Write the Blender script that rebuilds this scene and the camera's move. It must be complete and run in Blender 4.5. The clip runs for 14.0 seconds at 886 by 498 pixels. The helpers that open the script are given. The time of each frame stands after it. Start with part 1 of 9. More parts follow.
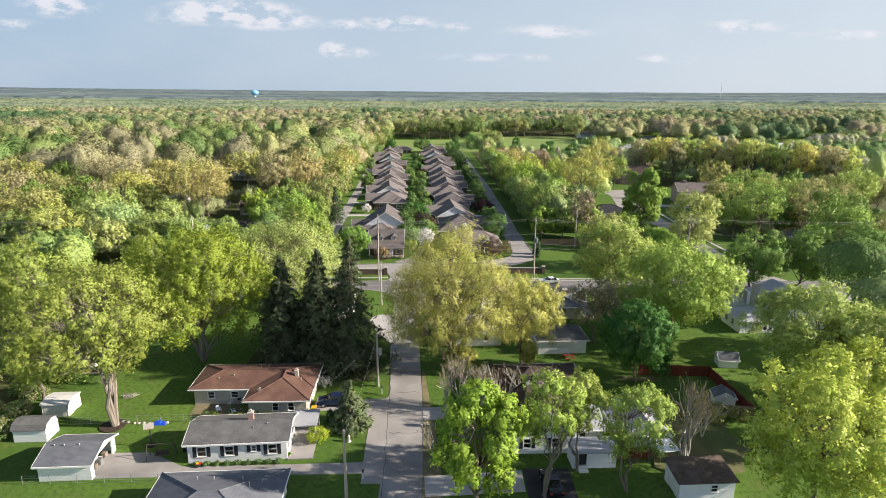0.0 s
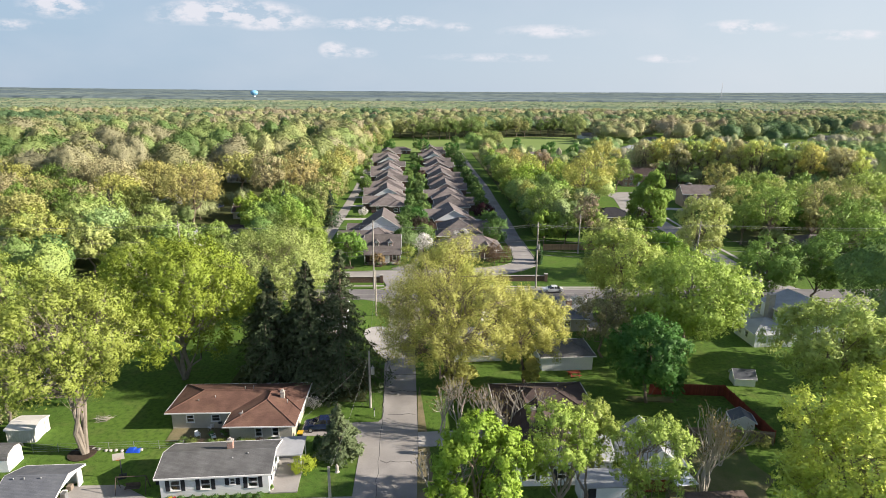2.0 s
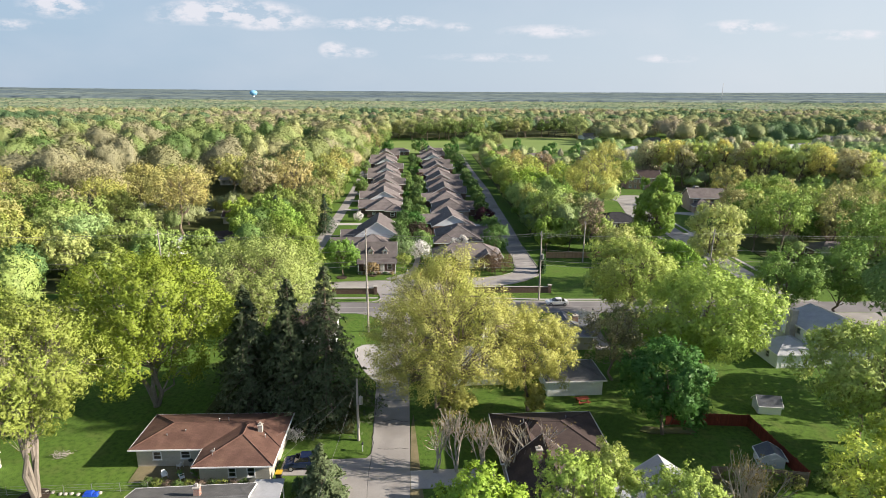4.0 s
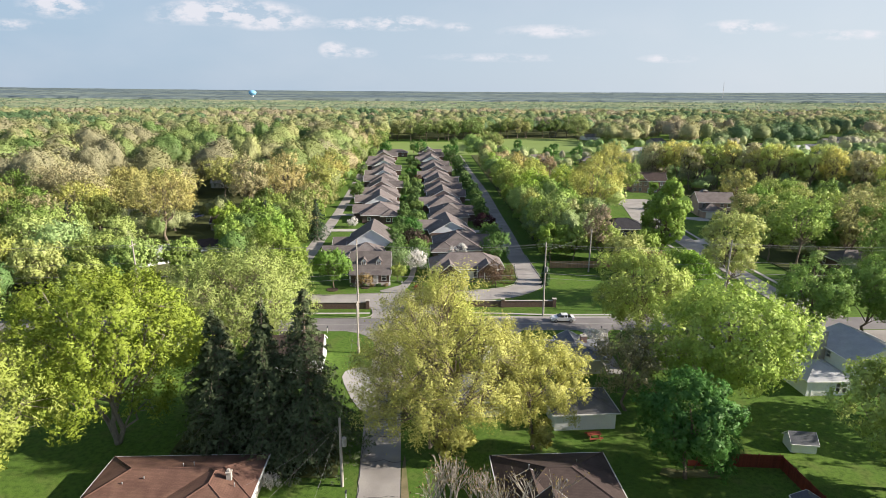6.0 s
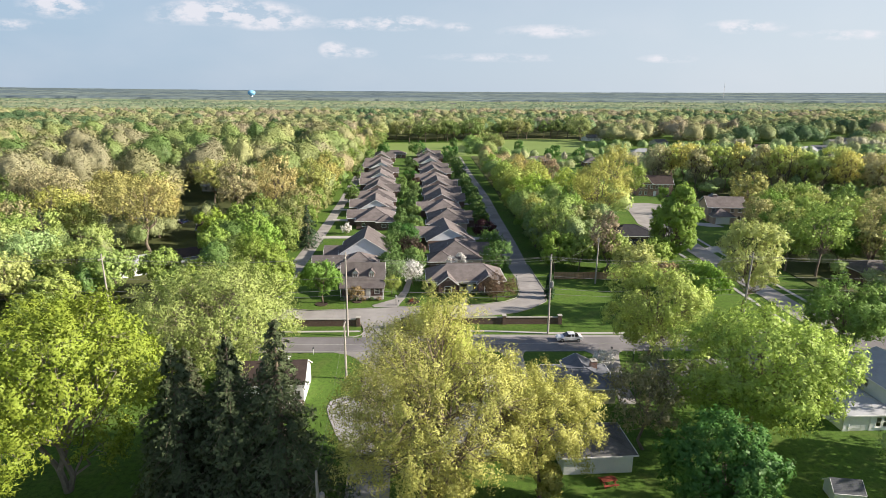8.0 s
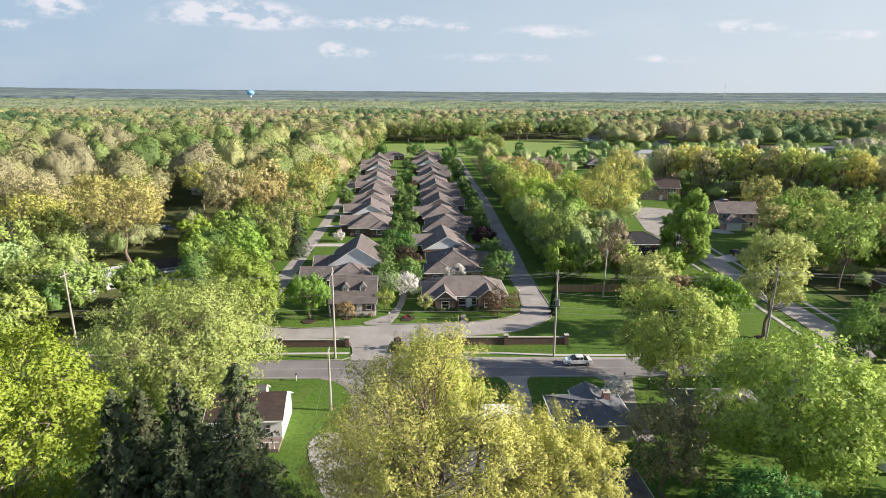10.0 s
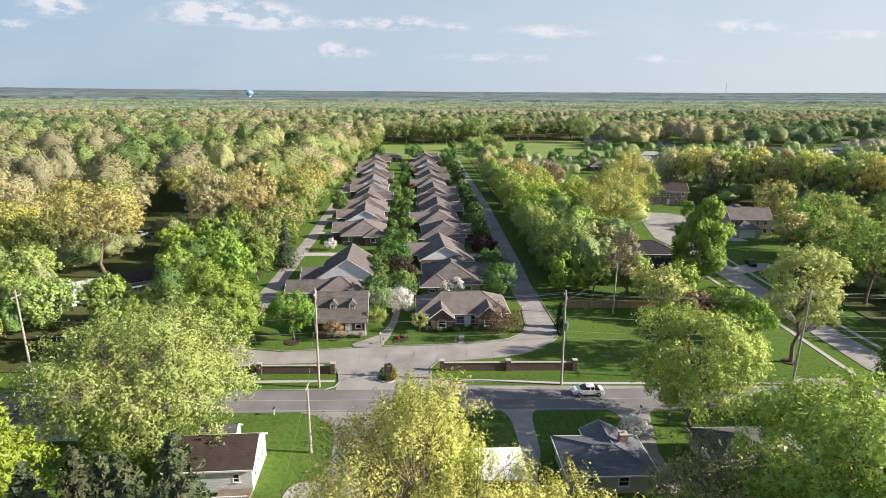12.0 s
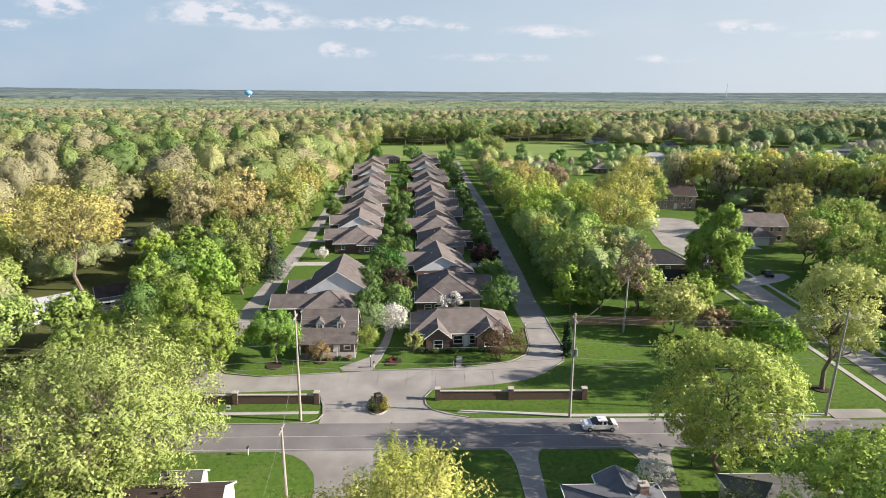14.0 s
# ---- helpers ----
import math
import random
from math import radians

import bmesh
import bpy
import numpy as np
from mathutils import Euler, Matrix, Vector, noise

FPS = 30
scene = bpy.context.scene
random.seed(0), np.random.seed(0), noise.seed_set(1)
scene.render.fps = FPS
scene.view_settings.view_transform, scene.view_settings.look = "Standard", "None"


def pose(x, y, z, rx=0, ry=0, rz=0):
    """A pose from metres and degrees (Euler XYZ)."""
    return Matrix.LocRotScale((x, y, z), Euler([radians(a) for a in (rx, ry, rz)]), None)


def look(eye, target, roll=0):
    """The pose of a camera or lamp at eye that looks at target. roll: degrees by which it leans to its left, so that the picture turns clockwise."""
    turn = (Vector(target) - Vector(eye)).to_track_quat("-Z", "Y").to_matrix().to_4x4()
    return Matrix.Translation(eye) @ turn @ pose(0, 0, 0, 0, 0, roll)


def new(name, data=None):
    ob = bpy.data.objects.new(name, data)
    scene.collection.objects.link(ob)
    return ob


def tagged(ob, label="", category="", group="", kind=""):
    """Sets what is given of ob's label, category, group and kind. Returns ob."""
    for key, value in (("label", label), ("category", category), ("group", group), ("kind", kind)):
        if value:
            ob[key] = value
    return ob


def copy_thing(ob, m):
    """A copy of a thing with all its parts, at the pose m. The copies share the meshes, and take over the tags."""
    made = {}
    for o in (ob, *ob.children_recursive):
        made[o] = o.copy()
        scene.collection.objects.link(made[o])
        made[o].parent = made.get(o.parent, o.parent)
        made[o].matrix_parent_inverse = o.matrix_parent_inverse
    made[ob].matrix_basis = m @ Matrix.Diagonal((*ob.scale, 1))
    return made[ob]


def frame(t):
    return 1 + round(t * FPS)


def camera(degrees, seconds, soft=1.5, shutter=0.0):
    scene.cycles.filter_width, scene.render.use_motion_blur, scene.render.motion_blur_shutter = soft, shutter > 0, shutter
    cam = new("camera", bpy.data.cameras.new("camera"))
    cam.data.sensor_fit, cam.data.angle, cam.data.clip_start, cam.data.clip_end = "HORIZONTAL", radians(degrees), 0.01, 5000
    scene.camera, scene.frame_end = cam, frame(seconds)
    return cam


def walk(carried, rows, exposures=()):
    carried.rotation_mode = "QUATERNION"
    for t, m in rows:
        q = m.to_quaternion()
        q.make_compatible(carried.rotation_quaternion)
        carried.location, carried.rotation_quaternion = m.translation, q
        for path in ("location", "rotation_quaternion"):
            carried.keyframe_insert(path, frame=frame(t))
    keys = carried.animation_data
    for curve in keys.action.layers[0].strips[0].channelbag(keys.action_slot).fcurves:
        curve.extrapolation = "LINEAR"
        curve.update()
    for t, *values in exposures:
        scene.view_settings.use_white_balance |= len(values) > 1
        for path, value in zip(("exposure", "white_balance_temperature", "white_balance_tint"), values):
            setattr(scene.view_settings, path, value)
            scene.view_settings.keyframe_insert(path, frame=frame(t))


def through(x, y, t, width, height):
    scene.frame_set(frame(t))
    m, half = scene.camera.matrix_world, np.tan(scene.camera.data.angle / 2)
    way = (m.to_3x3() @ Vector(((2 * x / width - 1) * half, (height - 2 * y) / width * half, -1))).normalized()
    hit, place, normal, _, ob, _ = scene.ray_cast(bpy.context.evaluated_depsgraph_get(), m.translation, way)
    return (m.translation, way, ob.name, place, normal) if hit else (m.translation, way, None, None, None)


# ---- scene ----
# ---------------------------------------------------------------- camera
cam = camera(73.78, 14.0, soft=0.8)
PATH = [(0.0, 0.0), (0.5, 1.35), (1.0, 2.8), (1.5, 4.41), (2.0, 6.18), (2.5, 8.06), (3.0, 10.06), (3.2, 10.88), (5.5, 21.07), (6.0, 23.35), (6.5,
        25.65), (7.0, 27.96), (7.5, 30.27), (8.0, 32.61), (10.5, 44.47), (11.0, 46.95), (11.5, 49.48), (12.0, 52.03), (12.5, 54.53), (13.0, 56.99), (13.5,
        59.28), (14.0, 61.27)]
walk(cam, [(t, pose(0.0654 * s, s, 43.0 + 0.0023 * s, 75.09, -0.346, 0.092)) for t, s in PATH])

# ---------------------------------------------------------------- light
SUN_EL, SUN_AZ = 24.0, 95.0
world = bpy.data.worlds.new("sky")
scene.world = world
world.use_nodes = True
nt = world.node_tree
nt.nodes.clear()


def wnode(kind, operation=""):
    n = nt.nodes.new(kind)
    if operation:
        n.operation = operation
    return n


def wmath(op, a, b=None):
    n = wnode("ShaderNodeMath", operation=op)
    n.inputs[2].default_value = 0.5
    for i, v in enumerate((a, b)):
        if v is None:
            continue
        if isinstance(v, (int, float)):
            n.inputs[i].default_value = v
        else:
            nt.links.new(v, n.inputs[i])
    return n.outputs[0]


sky = wnode("ShaderNodeTexSky")
sky.sky_type, sky.sun_disc = "NISHITA", False
sky.sun_elevation, sky.sun_rotation = radians(SUN_EL), radians(SUN_AZ)
sky.air_density, sky.dust_density, sky.ozone_density = 1.0, 0.6, 1.6
coord = wnode("ShaderNodeTexCoord")
sep = wnode("ShaderNodeSeparateXYZ")
nt.links.new(coord.outputs["Generated"], sep.inputs[0])
ahead = wmath("MAXIMUM", sep.outputs[1], 0.05)
comb = wnode("ShaderNodeCombineXYZ")
nt.links.new(wmath("DIVIDE", sep.outputs[0], ahead), comb.inputs[0])
nt.links.new(wmath("DIVIDE", sep.outputs[2], ahead), comb.inputs[1])
ripple = wnode("ShaderNodeTexNoise")
ripple.inputs["Scale"].default_value, ripple.inputs["Detail"].default_value, ripple.inputs["Roughness"].default_value = 1.0, 7.0, 0.62
stretch = wnode("ShaderNodeVectorMath", operation="MULTIPLY")
stretch.inputs[1].default_value = (21.0, 46.0, 1.0)
nt.links.new(comb.outputs[0], stretch.inputs[0])
nt.links.new(stretch.outputs[0], ripple.inputs["Vector"])
cover = None
# cloud banks: bearing and height as tangents, half width and half height
for cx, cy, hw, hh, lift in ((-0.345, 0.120, 0.10, 0.017, 1.1), (-0.275, 0.107, 0.07, 0.012, 1.0), (-0.61, 0.129, 0.055, 0.017, 0.9), (-0.70, 0.10, 0.05, 0.008, 0.6), (-0.075, 0.105, 0.06, 0.010, 0.95),
                             (-0.15, 0.102, 0.04, 0.008, 0.8), (-0.178, 0.064, 0.02, 0.011, 1.1), (-0.14, 0.060, 0.03, 0.007, 0.6), (0.17, 0.094, 0.07, 0.009, 0.6), (0.02, 0.100, 0.02, 0.006, 0.7),
                             (0.478, 0.103, 0.055, 0.009, 0.85), (0.64, 0.092, 0.07, 0.007, 0.6), (0.361, 0.054, 0.04, 0.006, 0.6), (0.09, 0.054, 0.10, 0.006, 0.45), (-0.42, 0.112, 0.05, 0.010, 0.5)):
    off = wnode("ShaderNodeVectorMath", operation="SUBTRACT")
    off.inputs[1].default_value = (cx, cy, 0)
    nt.links.new(comb.outputs[0], off.inputs[0])
    mul = wnode("ShaderNodeVectorMath", operation="MULTIPLY")
    mul.inputs[1].default_value = (1 / hw, 1 / hh, 0)
    nt.links.new(off.outputs[0], mul.inputs[0])
    size = wnode("ShaderNodeVectorMath", operation="LENGTH")
    nt.links.new(mul.outputs[0], size.inputs[0])
    near = wmath("MULTIPLY", wmath("MAXIMUM", wmath("SUBTRACT", 1.35, size.outputs["Value"]), 0.0), lift)
    cover = near if cover is None else wmath("MAXIMUM", cover, near)
puff = wmath("MULTIPLY", cover, wmath("MAXIMUM", wmath("MULTIPLY", wmath("SUBTRACT", ripple.outputs["Fac"], 0.42), 8.0), 0.0))
# thin bright haze over the whole sky, whiter towards the sun
side = wmath("MINIMUM", wmath("MAXIMUM", wmath("MULTIPLY_ADD", sep.outputs[0], 0.75), 0.0), 1.0)
haze = wnode("ShaderNodeMixRGB")
nt.links.new(side, haze.inputs[0])
haze.inputs[1].default_value, haze.inputs[2].default_value = (2.72, 3.88, 4.98, 1), (4.98, 5.73, 6.13, 1)
veil = wnode("ShaderNodeTexNoise")
veil.inputs["Scale"].default_value, veil.inputs["Detail"].default_value = 0.16, 6.0
nt.links.new(stretch.outputs[0], veil.inputs["Vector"])
hazy = wnode("ShaderNodeMixRGB")
nt.links.new(wmath("MAXIMUM", wmath("MINIMUM", wmath("SUBTRACT", 1.02, wmath("MULTIPLY", sep.outputs[2], 1.7)), 0.92), 0.12), hazy.inputs[0])
nt.links.new(sky.outputs[0], hazy.inputs[1])
nt.links.new(haze.outputs[0], hazy.inputs[2])
thin = wmath("MULTIPLY", wmath("MAXIMUM", wmath("SUBTRACT", veil.outputs["Fac"], 0.47), 0.0), 0.55)
amount = wmath("MINIMUM", wmath("ADD", puff, thin), 0.8)
mix = wnode("ShaderNodeMixRGB")
nt.links.new(amount, mix.inputs[0])
nt.links.new(hazy.outputs[0], mix.inputs[1])
mix.inputs[2].default_value = (6.37, 6.51, 6.70, 1)
back = wnode("ShaderNodeBackground")
back.inputs["Strength"].default_value = 0.066
nt.links.new(mix.outputs[0], back.inputs["Color"])
out = wnode("ShaderNodeOutputWorld")
nt.links.new(back.outputs[0], out.inputs[0])

sun = new("sun", bpy.data.lights.new("sun", "SUN"))
sun.data.energy, sun.data.angle, sun.data.color = 5.0, radians(0.55), (1.0, 0.92, 0.76)
az, el = radians(SUN_AZ), radians(SUN_EL)
sun.matrix_world = look((0, 0, 90), (-math.sin(az) * math.cos(el), -math.cos(az) * math.cos(el), 90 - math.sin(el)))
scene.view_settings.exposure = 1.02
scene.view_settings.use_white_balance = True
scene.view_settings.white_balance_temperature, scene.view_settings.white_balance_tint = 6500, 16


# ---------------------------------------------------------------- materials
def material(name, dark, light, scale=1.0, rough=0.85, bump=0.0, fine=8.0, metallic=0.0, stain=None, vary=0.0, spec=0.3, stretch=(1, 1, 1)):
    """Two scales of noise between two colours, an optional stain colour, and fine relief."""
    m = bpy.data.materials.new(name)
    m.use_nodes = True
    t = m.node_tree
    b = t.nodes["Principled BSDF"]
    b.inputs["Roughness"].default_value, b.inputs["Metallic"].default_value = rough, metallic
    b.inputs["Specular IOR Level"].default_value = spec
    c = t.nodes.new("ShaderNodeTexCoord")
    mp = t.nodes.new("ShaderNodeMapping")
    mp.inputs["Scale"].default_value = stretch
    t.links.new(c.outputs["Object"], mp.inputs[0])
    big, small = t.nodes.new("ShaderNodeTexNoise"), t.nodes.new("ShaderNodeTexNoise")
    for n, s, d in ((big, scale, 4.0), (small, scale * fine, 3.0)):
        n.inputs["Scale"].default_value, n.inputs["Detail"].default_value = s, d
        t.links.new(mp.outputs[0], n.inputs["Vector"])
    add = t.nodes.new("ShaderNodeMath")
    add.operation = "MULTIPLY_ADD"
    t.links.new(small.outputs["Fac"], add.inputs[0])
    add.inputs[1].default_value = 0.5
    t.links.new(big.outputs["Fac"], add.inputs[2])
    ramp = t.nodes.new("ShaderNodeMapRange")
    ramp.inputs["From Min"].default_value, ramp.inputs["From Max"].default_value = 0.5, 1.0
    t.links.new(add.outputs[0], ramp.inputs["Value"])
    mx = t.nodes.new("ShaderNodeMixRGB")
    mx.inputs[1].default_value, mx.inputs[2].default_value = (*dark, 1), (*light, 1)
    t.links.new(ramp.outputs[0], mx.inputs[0])
    col = mx.outputs[0]
    if stain:
        n = t.nodes.new("ShaderNodeTexNoise")
        n.inputs["Scale"].default_value, n.inputs["Detail"].default_value = scale * 0.37, 6.0
        t.links.new(mp.outputs[0], n.inputs["Vector"])
        r = t.nodes.new("ShaderNodeMapRange")
        r.inputs["From Min"].default_value, r.inputs["From Max"].default_value, r.inputs["To Max"].default_value = 0.50, 0.68, 0.75
        t.links.new(n.outputs["Fac"], r.inputs["Value"])
        m2 = t.nodes.new("ShaderNodeMixRGB")
        t.links.new(r.outputs[0], m2.inputs[0])
        t.links.new(col, m2.inputs[1])
        m2.inputs[2].default_value = (*stain, 1)
        col = m2.outputs[0]
    if vary:
        oi = t.nodes.new("ShaderNodeObjectInfo")
        hs = t.nodes.new("ShaderNodeHueSaturation")
        r = t.nodes.new("ShaderNodeMapRange")
        r.inputs["To Min"].default_value, r.inputs["To Max"].default_value = 1 - vary, 1 + vary
        t.links.new(oi.outputs["Random"], r.inputs["Value"])
        t.links.new(r.outputs[0], hs.inputs["Value"])
        t.links.new(col, hs.inputs["Color"])
        col = hs.outputs[0]
    t.links.new(col, b.inputs["Base Color"])
    if bump:
        bp = t.nodes.new("ShaderNodeBump")
        bp.inputs["Strength"].default_value, bp.inputs["Distance"].default_value = bump, 0.05
        t.links.new(small.outputs["Fac"], bp.inputs["Height"])
        t.links.new(bp.outputs[0], b.inputs["Normal"])
    return m


def shingle_material(name, dark, light, stain=None, course=0.16):
    """Roof shingles: courses across the slope, tabs within them and weathering."""
    m = material(name, dark, light, 0.8, 0.9, 0.25, 14.0, stain=stain)
    t = m.node_tree
    b = t.nodes["Principled BSDF"]
    src = b.inputs["Base Color"].links[0].from_socket
    c = t.nodes.new("ShaderNodeTexCoord")
    br = t.nodes.new("ShaderNodeTexBrick")
    br.inputs["Color1"].default_value, br.inputs["Color2"].default_value, br.inputs["Mortar"].default_value = (1, 1, 1, 1), (0.78, 0.78, 0.78, 1), (0.5, 0.5, 0.5, 1)
    br.inputs["Scale"].default_value, br.inputs["Mortar Size"].default_value = 1.0, 0.018
    br.inputs["Brick Width"].default_value, br.inputs["Row Height"].default_value = 0.5, course
    t.links.new(c.outputs["Object"], br.inputs["Vector"])
    mm = t.nodes.new("ShaderNodeMixRGB")
    mm.blend_type = "MULTIPLY"
    mm.inputs[0].default_value = 0.6
    t.links.new(src, mm.inputs[1])
    t.links.new(br.outputs["Color"], mm.inputs[2])
    t.links.new(mm.outputs[0], b.inputs["Base Color"])
    return m


def siding_material(name, dark, light, lap=0.2, upright=False):
    """Painted lap siding (or ribbed sheet when upright), with the laps as relief."""
    m = material(name, dark, light, 0.5, 0.6, 0.0, 9.0)
    t = m.node_tree
    b = t.nodes["Principled BSDF"]
    c = t.nodes.new("ShaderNodeTexCoord")
    w = t.nodes.new("ShaderNodeTexWave")
    w.wave_type, w.bands_direction, w.wave_profile = "BANDS", "X" if upright else "Z", "SAW"
    w.inputs["Scale"].default_value = 0.314 / lap
    t.links.new(c.outputs["Object"], w.inputs["Vector"])
    bp = t.nodes.new("ShaderNodeBump")
    bp.inputs["Strength"].default_value, bp.inputs["Distance"].default_value = 0.7, 0.03
    t.links.new(w.outputs["Fac"], bp.inputs["Height"])
    t.links.new(bp.outputs[0], b.inputs["Normal"])
    return m


def brick_material(name, c1, c2, mortar):
    m = material(name, c1, c2, 1.5, 0.9, 0.2, 8.0)
    t = m.node_tree
    b = t.nodes["Principled BSDF"]
    c = t.nodes.new("ShaderNodeTexCoord")
    mp = t.nodes.new("ShaderNodeMapping")
    mp.inputs["Rotation"].default_value = (radians(90), 0, 0)
    t.links.new(c.outputs["Object"], mp.inputs[0])
    br = t.nodes.new("ShaderNodeTexBrick")
    br.inputs["Color1"].default_value, br.inputs["Color2"].default_value, br.inputs["Mortar"].default_value = (*c1, 1), (*c2, 1), (*mortar, 1)
    br.inputs["Scale"].default_value, br.inputs["Mortar Size"].default_value = 1.0, 0.012
    br.inputs["Brick Width"].default_value, br.inputs["Row Height"].default_value = 0.22, 0.075
    t.links.new(mp.outputs[0], br.inputs["Vector"])
    t.links.new(br.outputs["Color"], b.inputs["Base Color"])
    return m


def leaf_material(name, through=0.25, spread=0.14, tinted=False, bump=0.0, leaf=0.0, gloss=0.02):
    """Leaves: the plant's own colour, varied leaf by leaf and in drifts, half see-through to light, with a faint waxy gloss."""
    m = bpy.data.materials.new(name)
    m.use_nodes = True
    t = m.node_tree
    t.nodes.remove(t.nodes["Principled BSDF"])
    o = t.nodes["Material Output"]
    ge, hs = t.nodes.new("ShaderNodeNewGeometry"), t.nodes.new("ShaderNodeHueSaturation")
    c, n = t.nodes.new("ShaderNodeTexCoord"), t.nodes.new("ShaderNodeTexNoise")
    n.inputs["Scale"].default_value, n.inputs["Detail"].default_value = (1.3, 4.0) if tinted else (0.35, 3.0)
    t.links.new(c.outputs["Object"], n.inputs["Vector"])
    if tinted:
        source = t.nodes.new("ShaderNodeAttribute")
        source.attribute_name = "tint"
        vary = n.outputs["Fac"]
        low, high = 0.33, 0.67
    else:
        source = t.nodes.new("ShaderNodeObjectInfo")
        a = t.nodes.new("ShaderNodeMath")
        a.operation = "ADD"
        t.links.new(ge.outputs["Random Per Island"], a.inputs[0])
        t.links.new(n.outputs["Fac"], a.inputs[1])
        vary = a.outputs[0]
        low, high = 0.2, 1.5
    r = t.nodes.new("ShaderNodeMapRange")
    r.inputs["From Min"].default_value, r.inputs["From Max"].default_value = low, high
    r.inputs["To Min"].default_value, r.inputs["To Max"].default_value = 1 - spread, 1 + spread
    t.links.new(vary, r.inputs["Value"])
    t.links.new(r.outputs[0], hs.inputs["Value"])
    r2 = t.nodes.new("ShaderNodeMapRange")
    r2.inputs["From Min"].default_value, r2.inputs["From Max"].default_value = 0.3, 0.7
    r2.inputs["To Min"].default_value, r2.inputs["To Max"].default_value = 0.494, 0.506
    t.links.new(n.outputs["Fac"], r2.inputs["Value"])
    t.links.new(r2.outputs[0], hs.inputs["Hue"])
    t.links.new(source.outputs["Color"], hs.inputs["Color"])
    d, tr, mx = t.nodes.new("ShaderNodeBsdfDiffuse"), t.nodes.new("ShaderNodeBsdfTranslucent"), t.nodes.new("ShaderNodeMixShader")
    gl, mg = t.nodes.new("ShaderNodeBsdfGlossy"), t.nodes.new("ShaderNodeMixShader")
    gl.inputs["Roughness"].default_value, mg.inputs[0].default_value = 0.5, gloss
    if bump:
        b = t.nodes.new("ShaderNodeBump")
        b.inputs["Strength"].default_value, b.inputs["Distance"].default_value = 1.0, bump
        t.links.new(n.outputs["Fac"], b.inputs["Height"])
        for k in (d, gl):
            t.links.new(b.outputs[0], k.inputs["Normal"])
    t.links.new(hs.outputs[0], d.inputs["Color"])
    t.links.new(hs.outputs[0], tr.inputs["Color"])
    mx.inputs[0].default_value = through
    t.links.new(d.outputs[0], mx.inputs[1])
    t.links.new(tr.outputs[0], mx.inputs[2])
    t.links.new(mx.outputs[0], mg.inputs[1])
    t.links.new(gl.outputs[0], mg.inputs[2])
    if leaf:
        # single leaves of a spray, with the light between them
        vo, gap, clear, cut, mul = t.nodes.new("ShaderNodeTexVoronoi"), t.nodes.new("ShaderNodeMath"), t.nodes.new("ShaderNodeBsdfTransparent"), t.nodes.new("ShaderNodeMixShader"), t.nodes.new("ShaderNodeMath")
        vo.inputs["Scale"].default_value = 1 / leaf
        t.links.new(c.outputs["Object"], vo.inputs["Vector"])
        gap.operation = "GREATER_THAN"
        gap.inputs[1].default_value = 0.64
        t.links.new(vo.outputs["Distance"], gap.inputs[0])
        sp, r3 = t.nodes.new("ShaderNodeSeparateColor"), t.nodes.new("ShaderNodeMapRange")
        t.links.new(vo.outputs["Color"], sp.inputs[0])
        r3.inputs["To Min"].default_value, r3.inputs["To Max"].default_value = 0.86, 1.14
        t.links.new(sp.outputs[0], r3.inputs["Value"])
        mul.operation = "MULTIPLY"
        t.links.new(r.outputs[0], mul.inputs[0])
        t.links.new(r3.outputs[0], mul.inputs[1])
        t.links.new(mul.outputs[0], hs.inputs["Value"])
        t.links.new(gap.outputs[0], cut.inputs[0])
        t.links.new(mg.outputs[0], cut.inputs[1])
        t.links.new(clear.outputs[0], cut.inputs[2])
        t.links.new(cut.outputs[0], o.inputs[0])
    else:
        t.links.new(mg.outputs[0], o.inputs[0])
    return m


def glass_material(name):
    m = bpy.data.materials.new(name)
    m.use_nodes = True
    b = m.node_tree.nodes["Principled BSDF"]
    b.inputs["Base Color"].default_value = (0.75, 0.8, 0.82, 1)
    b.inputs["Roughness"].default_value, b.inputs["Transmission Weight"].default_value, b.inputs["IOR"].default_value = 0.03, 1.0, 1.45
    return m


